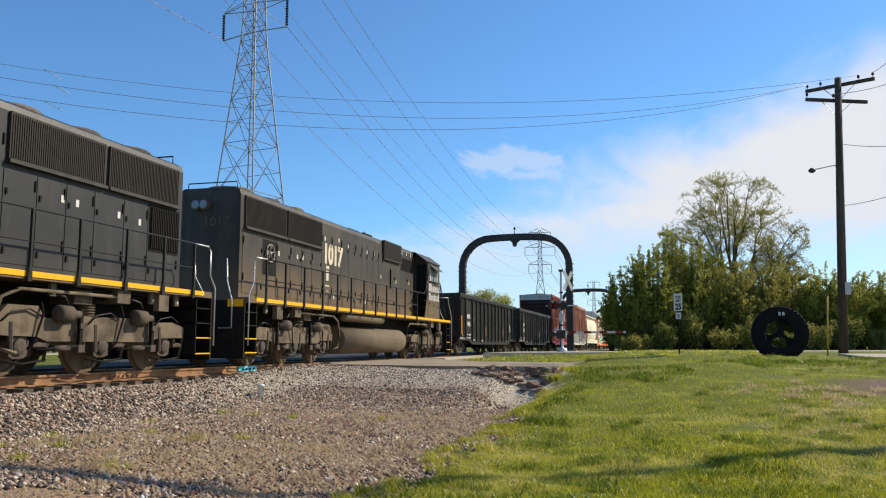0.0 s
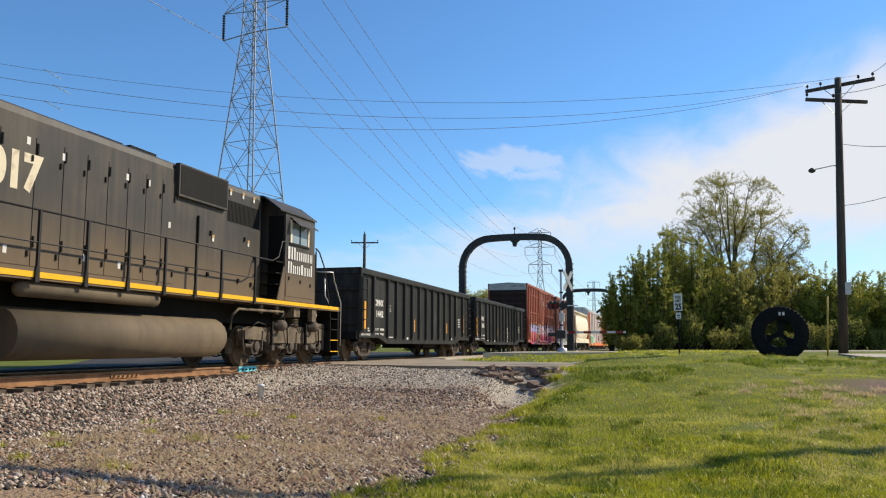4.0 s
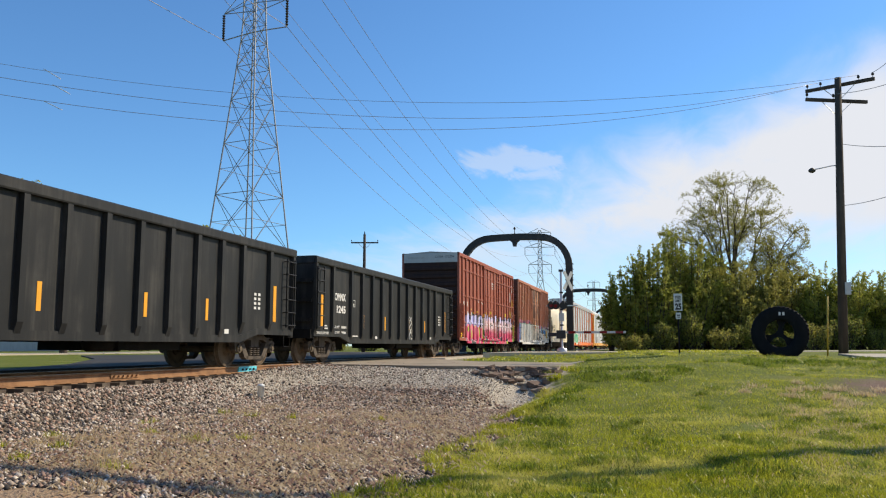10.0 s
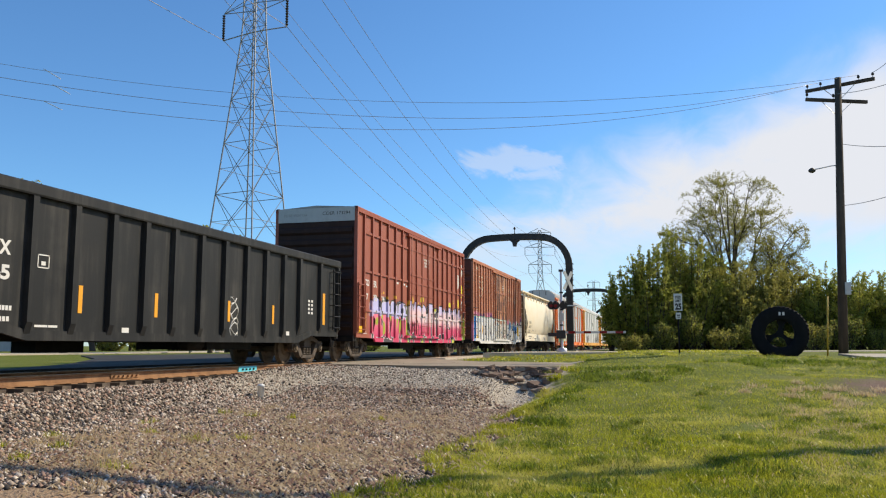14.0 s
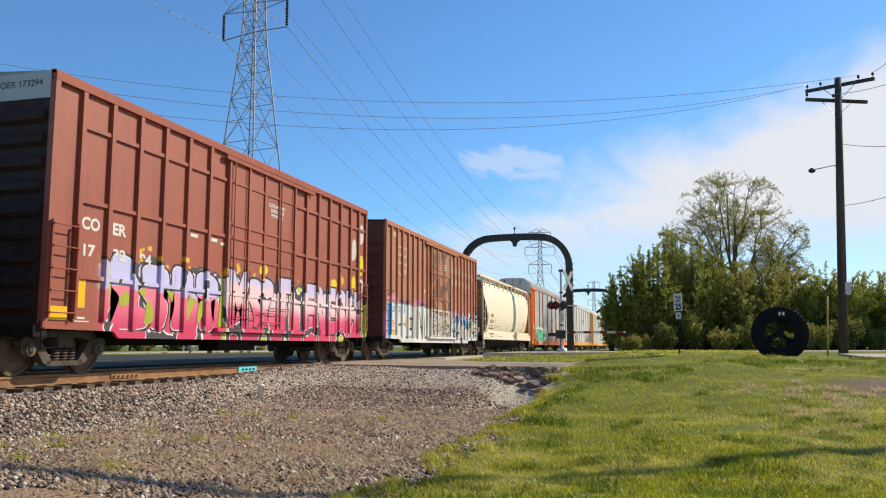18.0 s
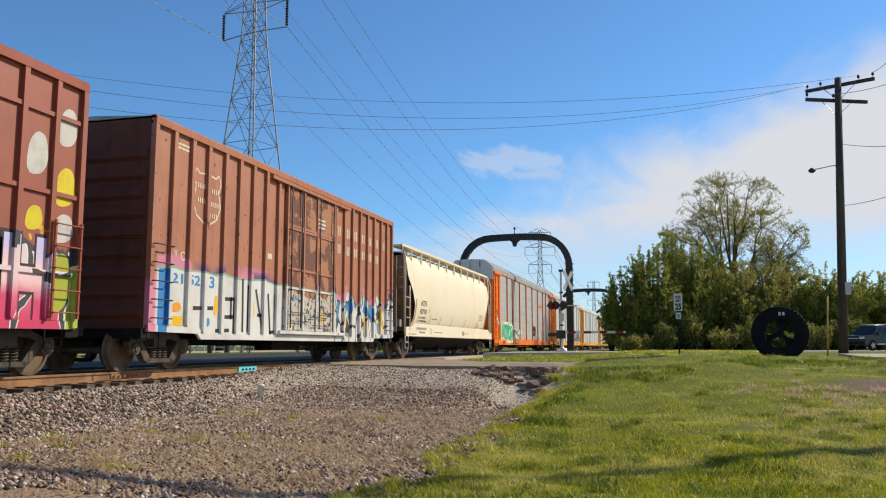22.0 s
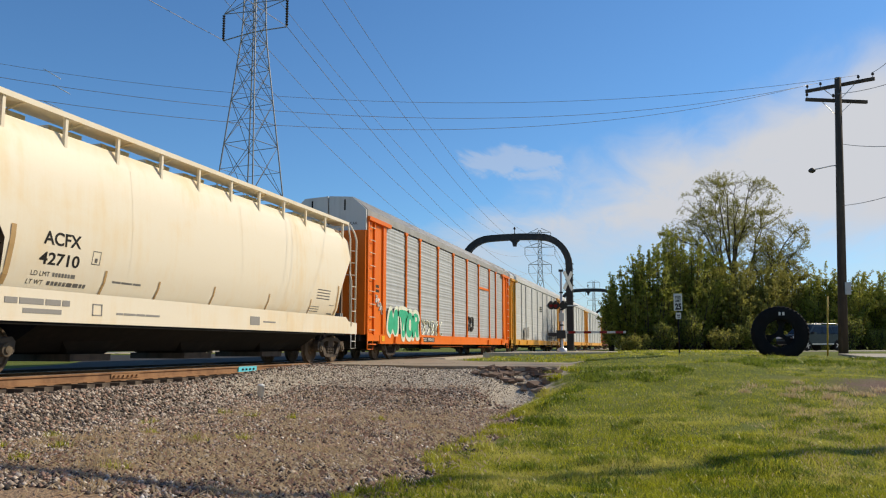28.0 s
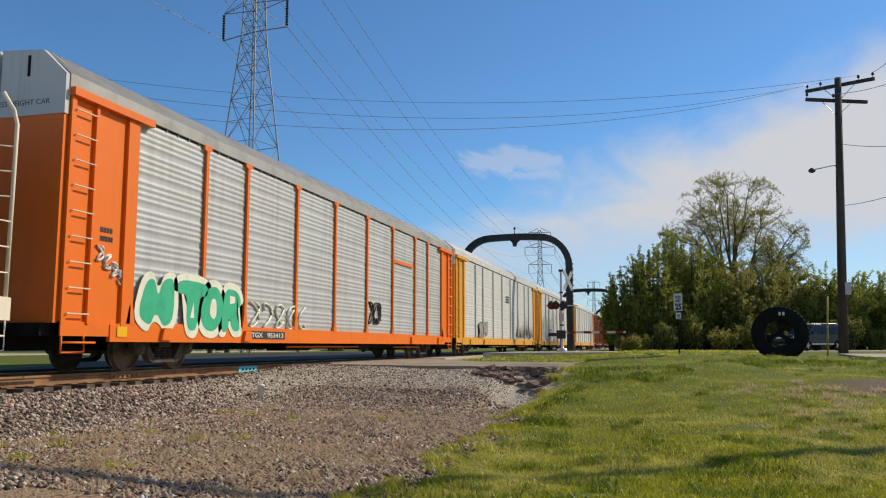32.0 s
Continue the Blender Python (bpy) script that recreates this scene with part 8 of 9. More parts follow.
def crossarm(e, z, direction, length, off=0.14, pins=(-0.95, -0.55, 0.55, 0.95), brace=True):
    d = Vector(direction).normalized()
    nv = d.cross(Vector((0, 0, 1)))
    c = Vector((0, 0, z)) - nv * off
    bm = bmesh.new()
    h = length / 2
    vs = []
    for k in (-1, 1):
        for a, b in ((-0.05, -0.06), (0.05, -0.06), (0.05, 0.06), (-0.05, 0.06)):
            vs.append(bm.verts.new(c + d * (h * k) + nv * a + Vector((0, 0, b))))
    for f in ((3, 2, 1, 0), (4, 5, 6, 7), (0, 1, 5, 4), (1, 2, 6, 5), (2, 3, 7, 6), (3, 0, 4, 7)):
        bm.faces.new([vs[i] for i in f])
    arm_ = part("crossarm", bm, M["pole"], e)
    for q in pins:
        bm = bmesh.new()
        pp = c + d * (h * q)
        lathe(bm, [(0.012, 0.05), (0.012, 0.14), (0.045, 0.15), (0.055, 0.19), (0.04, 0.23), (0.03, 0.26)], 8, "z", tuple(pp))
        part("insulator", bm, M["insul"], arm_)
    if brace:
        bm = bmesh.new()
        for k in (-1, 1):
            tube(bm, [c + d * (0.62 * k), Vector((0, 0, z - 0.62)) - nv * 0.1], 0.014, 5)
        part("brace", bm, M["silver"], arm_)
    return [Vector(e.location) + c + d * (h * q) + Vector((0, 0, 0.25)) for q in pins]


P0 = spot(1493, 626, 30)
P0.z = ground_z(P0.x, P0.y)
near_pole = pole("utility_pole", P0, 10.58, 0.175, "dark weathered wooden utility pole with two crossarms")
near_pole.rotation_euler = (radians(2.2), radians(1.3), 0)
LEAN = Matrix.Translation(P0) @ Euler((radians(2.2), radians(1.3), 0)).to_matrix().to_4x4() @ Matrix.Translation(-P0)
top_pins = [LEAN @ q for q in crossarm(near_pole, 10.33, (-0.476, -0.876, 0), 2.5)]
low_pins = [LEAN @ q for q in crossarm(near_pole, 9.72, RIGHT, 2.35, pins=(-0.96, -0.1))]
tubes("lamp_arm", M["silver"], near_pole, [(0, 0, 7.15)] + [tuple(-RIGHT * q + Vector((0, 0, zz))) for q, zz in ((0.3, 7.12), (0.75, 7.0), (0.95, 6.95))], r=0.022)
lp = -RIGHT * 1.05 + Vector((0, 0, 6.92))
bm = bmesh.new()
lathe(bm, [(0.05, 0.08), (0.13, 0.0), (0.12, -0.06), (0.05, -0.10)], 12, "z", tuple(lp))
part("lamp_head", bm, M["arch"], near_pole)
q = RIGHT * 0.12 - FWD * 0.17
boxes("meter_box", M["endgrey"], near_pole, (q.x - 0.1, q.x + 0.1, q.y - 0.1, q.y + 0.1, 2.25, 2.7))
gg = P0 - RIGHT * 0.45 + FWD * 0.3
bm = bmesh.new()
tube(bm, [(0, 0, -0.2), (0.12 * RIGHT.x, 0.12 * RIGHT.y, 2.2)], 0.03, 8)
o = part("guy_guard", bm, M["guard"], None, "yellow plastic guard on the pole guy wire", smooth=True)
o.location, o["category"] = (gg.x, gg.y, ground_z(gg.x, gg.y)), "guy guard"


def cable(name, a, b, sag, r, label, mat=None, group="overhead wires", n=24, parent=None):
    a, b = Vector(a), Vector(b)
    bm = bmesh.new()
    tube(bm, [a.lerp(b, i / n) - Vector((0, 0, sag * 4 * (i / n) * (1 - i / n))) for i in range(n + 1)], r, 5)
    o = part(name, bm, mat or M["wire"], None, label, smooth=True)
    o["category"], o["group"] = "wire", group
    return o


# service wires strung from the near pole across the track
left_ends = [spot(-260, 64, 28), spot(-260, 90, 20), spot(-260, 122, 20)]
for a, b, s in zip((top_pins[2], top_pins[1], top_pins[0]), left_ends, (1.7, 1.6, 1.7)):
    cable("overhead_wire", a, b, s, 0.0075, "thin overhead service wire strung from the wooden pole")
for k, (a, px_, py_) in enumerate(((top_pins[3], 1640, 20), (low_pins[1], 1700, 95), (LEAN @ (P0 + Vector((0, 0, 8.0))), 1700, 235), (LEAN @ (P0 + Vector((0, 0, 5.6))), 1700, 290))):
    cable("overhead_wire", a, spot(px_, py_, 24), 0.25, 0.011, "thin overhead service wire leaving the wooden pole")

# slim white slanted rods at the service wires
for x0, y0, x1, y1 in ((77, 122, 107, 140), (93, 150, 124, 167), (77, 179, 110, 195)):
    tubes_ = bmesh.new()
    tube(tubes_, [spot(x0, y0, 23.0), spot(x1, y1, 23.0)], 0.012, 6)
    o = part("wire_marker", tubes_, M["white"], None, "slim white slanted rod at a service wire", smooth=True)
    o["category"], o["group"] = "wire marker", "wire markers"

P1 = spot(643, 613, 72)
P1.z = ground_z(P1.x, P1.y)
far_pole = pole("utility_pole", P1, 10.5, 0.17, "dark wooden utility pole beyond the street")
crossarm(far_pole, 9.75, RIGHT, 2.45, pins=(-0.95, 0.95))
bm = bmesh.new()
lathe(bm, [(0.02, 10.4), (0.06, 10.5), (0.03, 10.75)], 8, "z")
part("insulator", bm, M["insul"], far_pole)


# ---- transmission towers ----
def tower(base, H, half, turn, arms, waist=0.60, label="", detail=True):
    """A square lattice tower; arms: height, half span, drop of the insulators."""
    e = new("transmission_tower")
    e.location, e.rotation_euler = base, (0, 0, turn)
    tagged(e, label, "transmission tower", "transmission towers")
    top_w = half * 0.195

    def w(z):
        k = z / H
        return half + (top_w * 1.15 - half) * min(1, k / waist) if k < waist else top_w * (1.15 - 0.45 * (k - waist) / (1 - waist))
    lv = [0, 3.9, 7.8, 12.05, 16.1, 19.6, 22.3, 24.4, 26.0, 27.4, 29.6, 32.0, 34.2, 36.6, 39.0] if detail else [0]
    while lv[-1] < H * 0.97:
        lv.append(min(H, lv[-1] + max(1.1, 2.1 * w(lv[-1]) * (0.85 if detail else 1.5))))
    lv[-1] = H
    leg_r = 0.06 if detail else 0.10
    corners = [(-1, -1), (1, -1), (1, 1), (-1, 1)]
    for cx, cy in corners:
        tubes("leg", M["tower"], e, [(cx * w(z), cy * w(z), z - (0.3 if z == 0 else 0)) for z in lv], r=leg_r, n=5)
    r = 0.03 if detail else 0.05
    for k in range(4):
        a, b = corners[k], corners[(k + 1) % 4]
        bm = bmesh.new()
        for z0, z1 in zip(lv, lv[1:]):
            w0, w1 = w(z0), w(z1)
            P = lambda c, ww, z: (c[0] * ww, c[1] * ww, z)
            tube(bm, [P(a, w0, z0), P(b, w1, z1)], r, 4, False)
            tube(bm, [P(b, w0, z0), P(a, w1, z1)], r, 4, False)
            tube(bm, [P(a, w1, z1), P(b, w1, z1)], r, 4, False)
            if detail and z1 < H * waist:
                wm, zm = (w0 + w1) / 2, (z0 + z1) / 2
                tube(bm, [P(a, wm, zm), ((a[0] + b[0]) * wm / 2, (a[1] + b[1]) * wm / 2, zm)], r * 0.7, 4, False)
                tube(bm, [P(b, wm, zm), ((a[0] + b[0]) * wm / 2, (a[1] + b[1]) * wm / 2, zm)], r * 0.7, 4, False)
        part("face_bracing", bm, M["tower"], e)
    tips = []
    for z, span, drop in arms:
        for s in (-1, 1):
            bm = bmesh.new()
            ww = w(z)
            for cy in (-1, 1):
                tube(bm, [(s * ww, cy * ww, z), (s * span, 0, z + drop * 0.0)], r * 1.3, 4, False)
                tube(bm, [(s * ww, cy * ww, z + 1.3), (s * span, 0, z)], r, 4, False)
            arm_ = part("arm", bm, M["tower"], e)
            bm = bmesh.new()
            nn = 10 if detail else 4
            outline = []
            for i in range(nn):
                zz = z - 0.1 - drop * i / nn
                outline += [(0.03, zz), (0.13, zz - 0.02), (0.12, zz - 0.07), (0.03, zz - drop / nn + 0.01)]
            lathe(bm, outline, 8, "z", (s * span, 0, 0))
            part("insulator_string", bm, M["insul"], arm_)
            tips.append(Matrix.LocRotScale(base, Euler((0, 0, turn)), None) @ Vector((s * span, 0, z - drop - 0.1)))
        tubes("lower_chord", M["tower"], e, [(-span, 0, z - drop - 0.15), (-w(z - drop), 0, z - drop), (w(z - drop), 0, z - drop), (span, 0, z - drop - 0.15)], r=0.05, n=5)
    return e, tips


T0 = spot(434, 613, 62)
T0.z = 0.0
T1 = spot(958, 613, 250)
T1.z = 0.0
T2 = spot(1053, 613, 450)
T2.z = 0.0
t0, tips0 = tower(T0, 42, 2.87, YAW - math.pi / 2 - radians(27), [(27.4, 3.2, 2.1), (32.0, 4.3, 2.1), (36.6, 3.2, 2.1)], 0.60, "tall galvanised lattice transmission tower behind the street")
t1, tips1 = tower(T1, 36.2, 3.2, math.atan2(T2.y - T1.y, T2.x - T1.x) - math.pi / 2 + 0.15, [(25.6, 3.5, 2.6), (31.0, 4.6, 2.4), (35.6, 3.4, 2.6)], 0.6, "galvanised lattice transmission tower in the distance", False)
t2, tips2 = tower(T2, 36.2, 3.2, math.atan2(T2.y - T1.y, T2.x - T1.x) - math.pi / 2 + 0.15, [(25.6, 3.5, 2.6), (31.0, 4.6, 2.4), (35.6, 3.4, 2.6)], 0.6, "faint lattice transmission tower far along the line", False)
for a, b, c in zip(tips0, tips1, tips2):
    cable("power_line", a, b, 7.0, 0.024, "slack transmission conductor between two lattice towers", group="transmission conductors", n=40)
    cable("power_line", b, c, 7.0, 0.05, "distant transmission conductor between lattice towers", group="transmission conductors")
    back = a + (a - b) * 0.6
    cable("power_line", a, back, 3.5, 0.024, "transmission conductor running back from the tower", group="transmission conductors")


# ---- trees ----
def leaf_cloud(name, centres, n, size, mat, parent, seed, spread_=1.0):
    rng = np.random.default_rng(seed)
    cs = np.array([c[:3] for c in centres])
    rs = np.array([c[3] for c in centres])
    w = rs ** 2.2
    idx = rng.choice(len(cs), n, p=w / w.sum())
    d = rng.standard_normal((n, 3))
    d /= np.linalg.norm(d, axis=1)[:, None]
    c = cs[idx] + d * (rs[idx] * rng.random(n) ** 0.45 * spread_ * (1 + (rng.random(n) < 0.16) * 0.9 * rng.random(n)))[:, None] * np.array([1, 1, 0.85])
    u = rng.standard_normal((n, 3))
    u /= np.linalg.norm(u, axis=1)[:, None]
    v = np.cross(u, rng.standard_normal((n, 3)))
    v /= np.linalg.norm(v, axis=1)[:, None]
    s = size * (0.6 + 0.8 * rng.random(n))[:, None]
    V = np.stack([c - u * s, c + v * s * 0.5, c + u * s, c - v * s * 0.5], 1).reshape(-1, 3)
    F = np.arange(4 * n).reshape(-1, 4)
    return soup(name, V, F, mat, parent)


def tree(base, H, crown_r, seed, mat, leaves, size, label, trunk=0.35, forks=5, bare=0.35, kind="tree", crown_from=0.3, airy=0.5, depth=3):
    rng = np.random.default_rng(seed)
    e = new(kind)
    e.location = base
    tagged(e, label, "tree" if kind == "tree" else "bush")
    bm = bmesh.new()
    tips = []

    def grow(p, d, length, r, level):
        n = 4
        pts, rad = [Vector(p)], [r]
        for i in range(n):
            d = (d + Vector(rng.standard_normal(3)) * 0.12 + Vector((0, 0, 0.05))).normalized()
            pts.append(pts[-1] + d * (length / n))
            rad.append(r * (1 - 0.4 * (i + 1) / n))
        tube(bm, pts, rad, 6 if level == 0 else 4, False)
        if level >= depth:
            tips.append((*pts[-1], crown_r * airy * (0.22 + 0.25 * rng.random())))
            tips.append((*pts[-2], crown_r * airy * (0.15 + 0.2 * rng.random())))
            return
        if level >= 1:
            tips.append((*pts[-1], crown_r * airy * 0.22))
        for k in range(forks if level == 0 else 3 + int(rng.random() * 2)):
            a = 2 * math.pi * (k + rng.random() * 0.7) / forks
            tilt = 0.35 + 0.55 * rng.random()
            q = pts[1 + int(rng.random() * (n - 0.01))] if level == 0 and k > 1 else pts[-1 - int(rng.random() * 2)]
            nd = Vector((math.cos(a) * math.sin(tilt), math.sin(a) * math.sin(tilt), math.cos(tilt)))
            nd = (nd + d * 0.5).normalized()
            grow(q, nd, length * (0.62 + 0.2 * rng.random()), r * 0.5, level + 1)
    grow((0, 0, -0.3), Vector((0, 0, 1)), H * crown_from, trunk, 0)
    zmax = max(t[2] for t in tips)
    k = H / (zmax + crown_r * 0.15)
    rmax = max(math.hypot(t[0], t[1]) for t in tips)
    kr = min(1.6, crown_r / rmax) if rmax > 0 else 1
    for v in bm.verts:
        v.co = Vector((v.co.x * kr, v.co.y * kr, v.co.z * k if v.co.z > 0 else v.co.z))
    part("trunk", bm, M["bark"], e, smooth=True)
    leaf_cloud("crown", [(t[0] * kr, t[1] * kr, t[2] * k, t[3]) for t in tips], leaves, size, mat, e, seed + 1)
    return e


def put(x, depth):
    p = spot(x, 613, depth)
    return (p.x, p.y, ground_z(p.x, p.y))


def leaves_along(name, runs, n, size, mat, parent, seed):
    """Small pointed leaves about shoots; runs: start, end, and the reach of the leaves at both ends."""
    rng = np.random.default_rng(seed)
    A, B = np.array([r[0] for r in runs], float), np.array([r[1] for r in runs], float)
    R = np.array([r[2:4] for r in runs], float)
    w = np.linalg.norm(B - A, axis=1) * (R.mean(1) + 0.12)
    idx = rng.choice(len(runs), n, p=w / w.sum())
    k = rng.random(n)
    d = rng.standard_normal((n, 3))
    d /= np.linalg.norm(d, axis=1)[:, None]
    reach = (R[idx, 0] * (1 - k) + R[idx, 1] * k) * rng.random(n) ** 0.6
    c = A[idx] + (B - A)[idx] * k[:, None] + d * reach[:, None]
    u = rng.standard_normal((n, 3)) + np.array([0, 0, 0.3])
    u /= np.linalg.norm(u, axis=1)[:, None]
    v = np.cross(u, rng.standard_normal((n, 3)))
    v /= np.linalg.norm(v, axis=1)[:, None]
    s = size * (0.55 + 0.9 * rng.random(n))[:, None]
    V = np.stack([c - u * s, c + v * s * 0.42, c + u * s, c - v * s * 0.42], 1).reshape(-1, 3)
    return soup(name, V, np.arange(4 * n).reshape(-1, 4), mat, parent)


def bush(base, H, r, seed, mat, leaves, size, label):
    """Many stems that fan out from the ground and end in upright leafy shoots of uneven height."""
    rng = np.random.default_rng(seed)
    e = new("bush")
    e.location = base
    tagged(e, label, "bush")
    stems, runs = bmesh.new(), []
    for i in range(max(16, int(13 * r))):
        a, k = rng.random() * 6.283, rng.random() ** 0.6
        top = H * (1 - 0.52 * k ** 2.2) * (0.80 + 0.24 * rng.random())
        foot = Vector((0.25 * r * k * math.cos(a), 0.25 * r * k * math.sin(a), -0.2))
        knee = Vector((0.72 * r * k * math.cos(a), 0.72 * r * k * math.sin(a), top * 0.5))
        head = Vector((r * k * math.cos(a), r * k * math.sin(a), top)) + Vector(rng.standard_normal(3)) * 0.15
        tube(stems, [foot, knee, head], [0.07, 0.045, 0.012], 4, False)
        runs.append((foot.lerp(knee, 0.4), head, 0.75, 0.16))
        for j in range(9):
            q = (foot.lerp(knee, 0.25 + 0.75 * rng.random()) if j < 5 else knee.lerp(head, rng.random() * 0.9))
            b = a + rng.standard_normal() * 1.2
            ln = (0.5 + 0.8 * rng.random()) * min(1.0, 0.35 * r)
            tip = q + Vector((math.cos(b) * ln, math.sin(b) * ln, ln * (0.25 + 0.7 * rng.random())))
            if tip.z > H * 1.02:
                continue
            tube(stems, [q, tip], [0.02, 0.008], 3, False)
            runs.append((q, tip, 0.34, 0.12))
    part("stem", stems, M["bark"], e, smooth=True)
    leaves_along("foliage", runs, leaves, size, mat, e, seed + 1)
    return e


def airy_tree(base, H, width, seed, mat, leaves, size, label, limbs=9, low=0.3):
    """A trunk that parts into long rising limbs, which fork into fine twigs over an open, domed crown."""
    rng = np.random.default_rng(seed)
    e = new("tree")
    e.location = base
    tagged(e, label, "tree")
    bm = bmesh.new()
    runs = []

    def inside(q):
        k = math.hypot(q.x, q.y) / width
        if k > 1.04:
            q.x, q.y, k = q.x * 1.04 / k, q.y * 1.04 / k, 1.04
        q.z = min(q.z, H * (1 - 0.36 * k * k))
        return q

    def bend(a, b, r0, r1, n, lift, sides):
        mid = a.lerp(b, 0.5) + Vector((0, 0, lift)) + Vector(rng.standard_normal(3)) * (b - a).length * 0.05
        pts = []
        for i in range(n + 1):
            t = i / n
            pts.append(a * (1 - t) ** 2 + mid * 2 * t * (1 - t) + b * t * t + (Vector(rng.standard_normal(3)) * (b - a).length * 0.014 if 0 < i < n else Vector()))
        tube(bm, pts, [r0 + (r1 - r0) * i / n for i in range(n + 1)], sides, False)
        return pts
    trunk_r = 0.014 * H
    heart = bend(Vector((0, 0, -0.4)), Vector((0.2, 0, H * 0.42)), trunk_r, trunk_r * 0.7, 5, 0.0, 8)
    for k in range(limbs):
        a = 2.4 * k + 0.4 * rng.random()
        rf = 0.92 * ((k + 0.6) / limbs) ** 0.5
        hz = (1 - 0.36 * rf * rf) * (0.86 + 0.08 * rng.random())
        if k % 4 == 3:
            rf, hz = 0.9, low + (0.62 - low) * rng.random()
        tip = Vector((width * rf * math.cos(a), width * rf * math.sin(a), H * hz))
        start = heart[-1] if k < 3 else heart[2 + int(3.9 * rng.random())]
        if start.z > tip.z * 0.8:
            start = heart[2]
        limb = bend(start, tip, trunk_r * 0.5, 0.022, 9, 0.03 * H, 6)
        for j in range(16):
            q = limb[3 + int(6.99 * rng.random())]
            b = a + rng.standard_normal() * 1.0
            ln = width * (0.16 + 0.22 * rng.random())
            t2 = inside(q + Vector((math.cos(b) * ln, math.sin(b) * ln, ln * (0.15 + 0.9 * rng.random()))))
            br = bend(q, t2, 0.028, 0.012, 3, 0.05 * ln, 3)
            for m in range(9):
                q2 = br[int(3.99 * rng.random())]
                dv = Vector(rng.standard_normal(3))
                dv.z = abs(dv.z) * 0.8
                t3 = inside(q2 + (dv.normalized() + (t2 - q).normalized() * 0.6) * (0.4 + 0.55 * rng.random()))
                tube(bm, [q2, t3], [0.010, 0.006], 3, False)
                runs.append((q2.lerp(t3, 0.3), t3, 0.24, 0.18))
    part("trunk", bm, M["bark"], e, smooth=True)
    leaves_along("crown", runs, leaves, size, mat, e, seed + 1)
    return e


# shrubs and trees beyond the road
airy_tree(put(1301, 84), 19.5, 7.2, 41, M["leaf_olive"], 56000, 0.066, "tall airy tree with thin young olive leaves", 21)
airy_tree(put(1206, 85), 13.6, 2.4, 43, M["leaf_dark"], 2600, 0.075, "slim young tree rising from the shrubs", 5)
airy_tree(put(1378, 80), 12.0, 3.2, 44, M["leaf_olive"], 9000, 0.08, "airy young tree with olive leaves", 8)
BUSHES = [(1084, 71, 6.6, 0.9, "leaf"), (1116, 72, 8.2, 2.0, "leaf"), (1148, 72, 9.8, 2.8, "leaf"), (1190, 75, 11.4, 3.2, "leaf"), (1228, 74, 10.2, 3.4, "leaf"), (1268, 76, 9.4, 3.4, "leaf"), (1310, 74, 8.2, 3.2, "leaf_olive"),
          (1350, 75, 8.4, 3.2, "leaf_olive"), (1388, 76, 8.0, 3.0, "leaf_olive"), (1418, 77, 6.4, 2.6, "leaf_olive"), (1442, 74, 6.6, 2.2, "leaf"), (1470, 75, 8.0, 2.6, "leaf"), (1512, 73, 7.2, 2.7, "leaf"), (1552, 75, 7.2, 2.8, "leaf"), (1600, 72, 7.4, 3.0, "leaf")]
for i, (x, dpt, h, r, mm) in enumerate(BUSHES):
    bush(put(x, dpt), h, r, 60 + i, M[mm], int(5000 * r), 0.125, "sunlit green shrub with upright shoots beyond the road" if mm != "leaf_olive" else "olive green shrub beyond the road")
for i in range(9):
    x = 1118 + i * 54
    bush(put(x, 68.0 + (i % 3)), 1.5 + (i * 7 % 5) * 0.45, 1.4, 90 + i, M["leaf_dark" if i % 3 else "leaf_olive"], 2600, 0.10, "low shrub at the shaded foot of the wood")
# the shaded depth of the wood behind, its shade put into the leaf colour
for i in range(12):
    bush(put(1135 + i * 42, 82 + (i % 3) * 2), 6.0 + (i * 5 % 4) * 0.5, 3.4, 180 + i, M["leaf_dark"], 7000, 0.15, "dense shrub within the wood with shade in its leaf colour")
airy_tree(put(-12, 50), 12.1, 3.8, 47, M["leaf"], 16000, 0.13, "leafy yellow-green tree across the street", 9)
# low plants added across the street to stand in for a tree-shaded strip
for i in range(12):
    bush(put(-30 + i * 68 + (i * 37 % 23), 92 + (i * 5 % 7)), 1.7 + (i * 3 % 4) * 0.3, 2.0, 210 + i, M["leaf_dark"], 1500, 0.16, "added low plant standing in for a tree-shaded strip")
# trees and a house across the street
for i, (x, dpt, h, r, mm) in enumerate(((-75, 52, 12, 5, "leaf"), (112, 58, 11.6, 3.4, "leaf"), (372, 66, 10.6, 2.4, "leaf_olive"), (402, 72, 10.6, 2.6, "leaf_olive"), (330, 95, 12, 4, "leaf"), (230, 100, 11, 4.6, "leaf"),
                                      (455, 110, 12, 5, "leaf_olive"), (545, 115, 12, 5, "leaf"), (740, 150, 12, 6, "leaf"), (840, 160, 12.3, 6, "leaf_olive"), (885, 165, 11.8, 6, "leaf"), (165, 90, 11, 4.5, "leaf"))):
    tree(put(x, dpt), h, r, 120 + i, M[mm], 4200, 0.17, "leafy green tree across the street", 0.28, 5, airy=0.5, crown_from=0.3)
p = put(60, 95)
e = new("house")
e.location, e.rotation_euler = p, (0, 0, 0.5)
tagged(e, "pale single-storey house across the street", "house")
boxes("wall", M["siding"], e, (-6, 6, -4, 4, -0.3, 2.7))
bm = bmesh.new()
prism(bm, [(-4.5, 2.65), (0, 5.0), (4.5, 2.65), (4.5, 2.5), (-4.5, 2.5)], -6.4, 6.4)
part("roof", bm, M["shingle"], e)
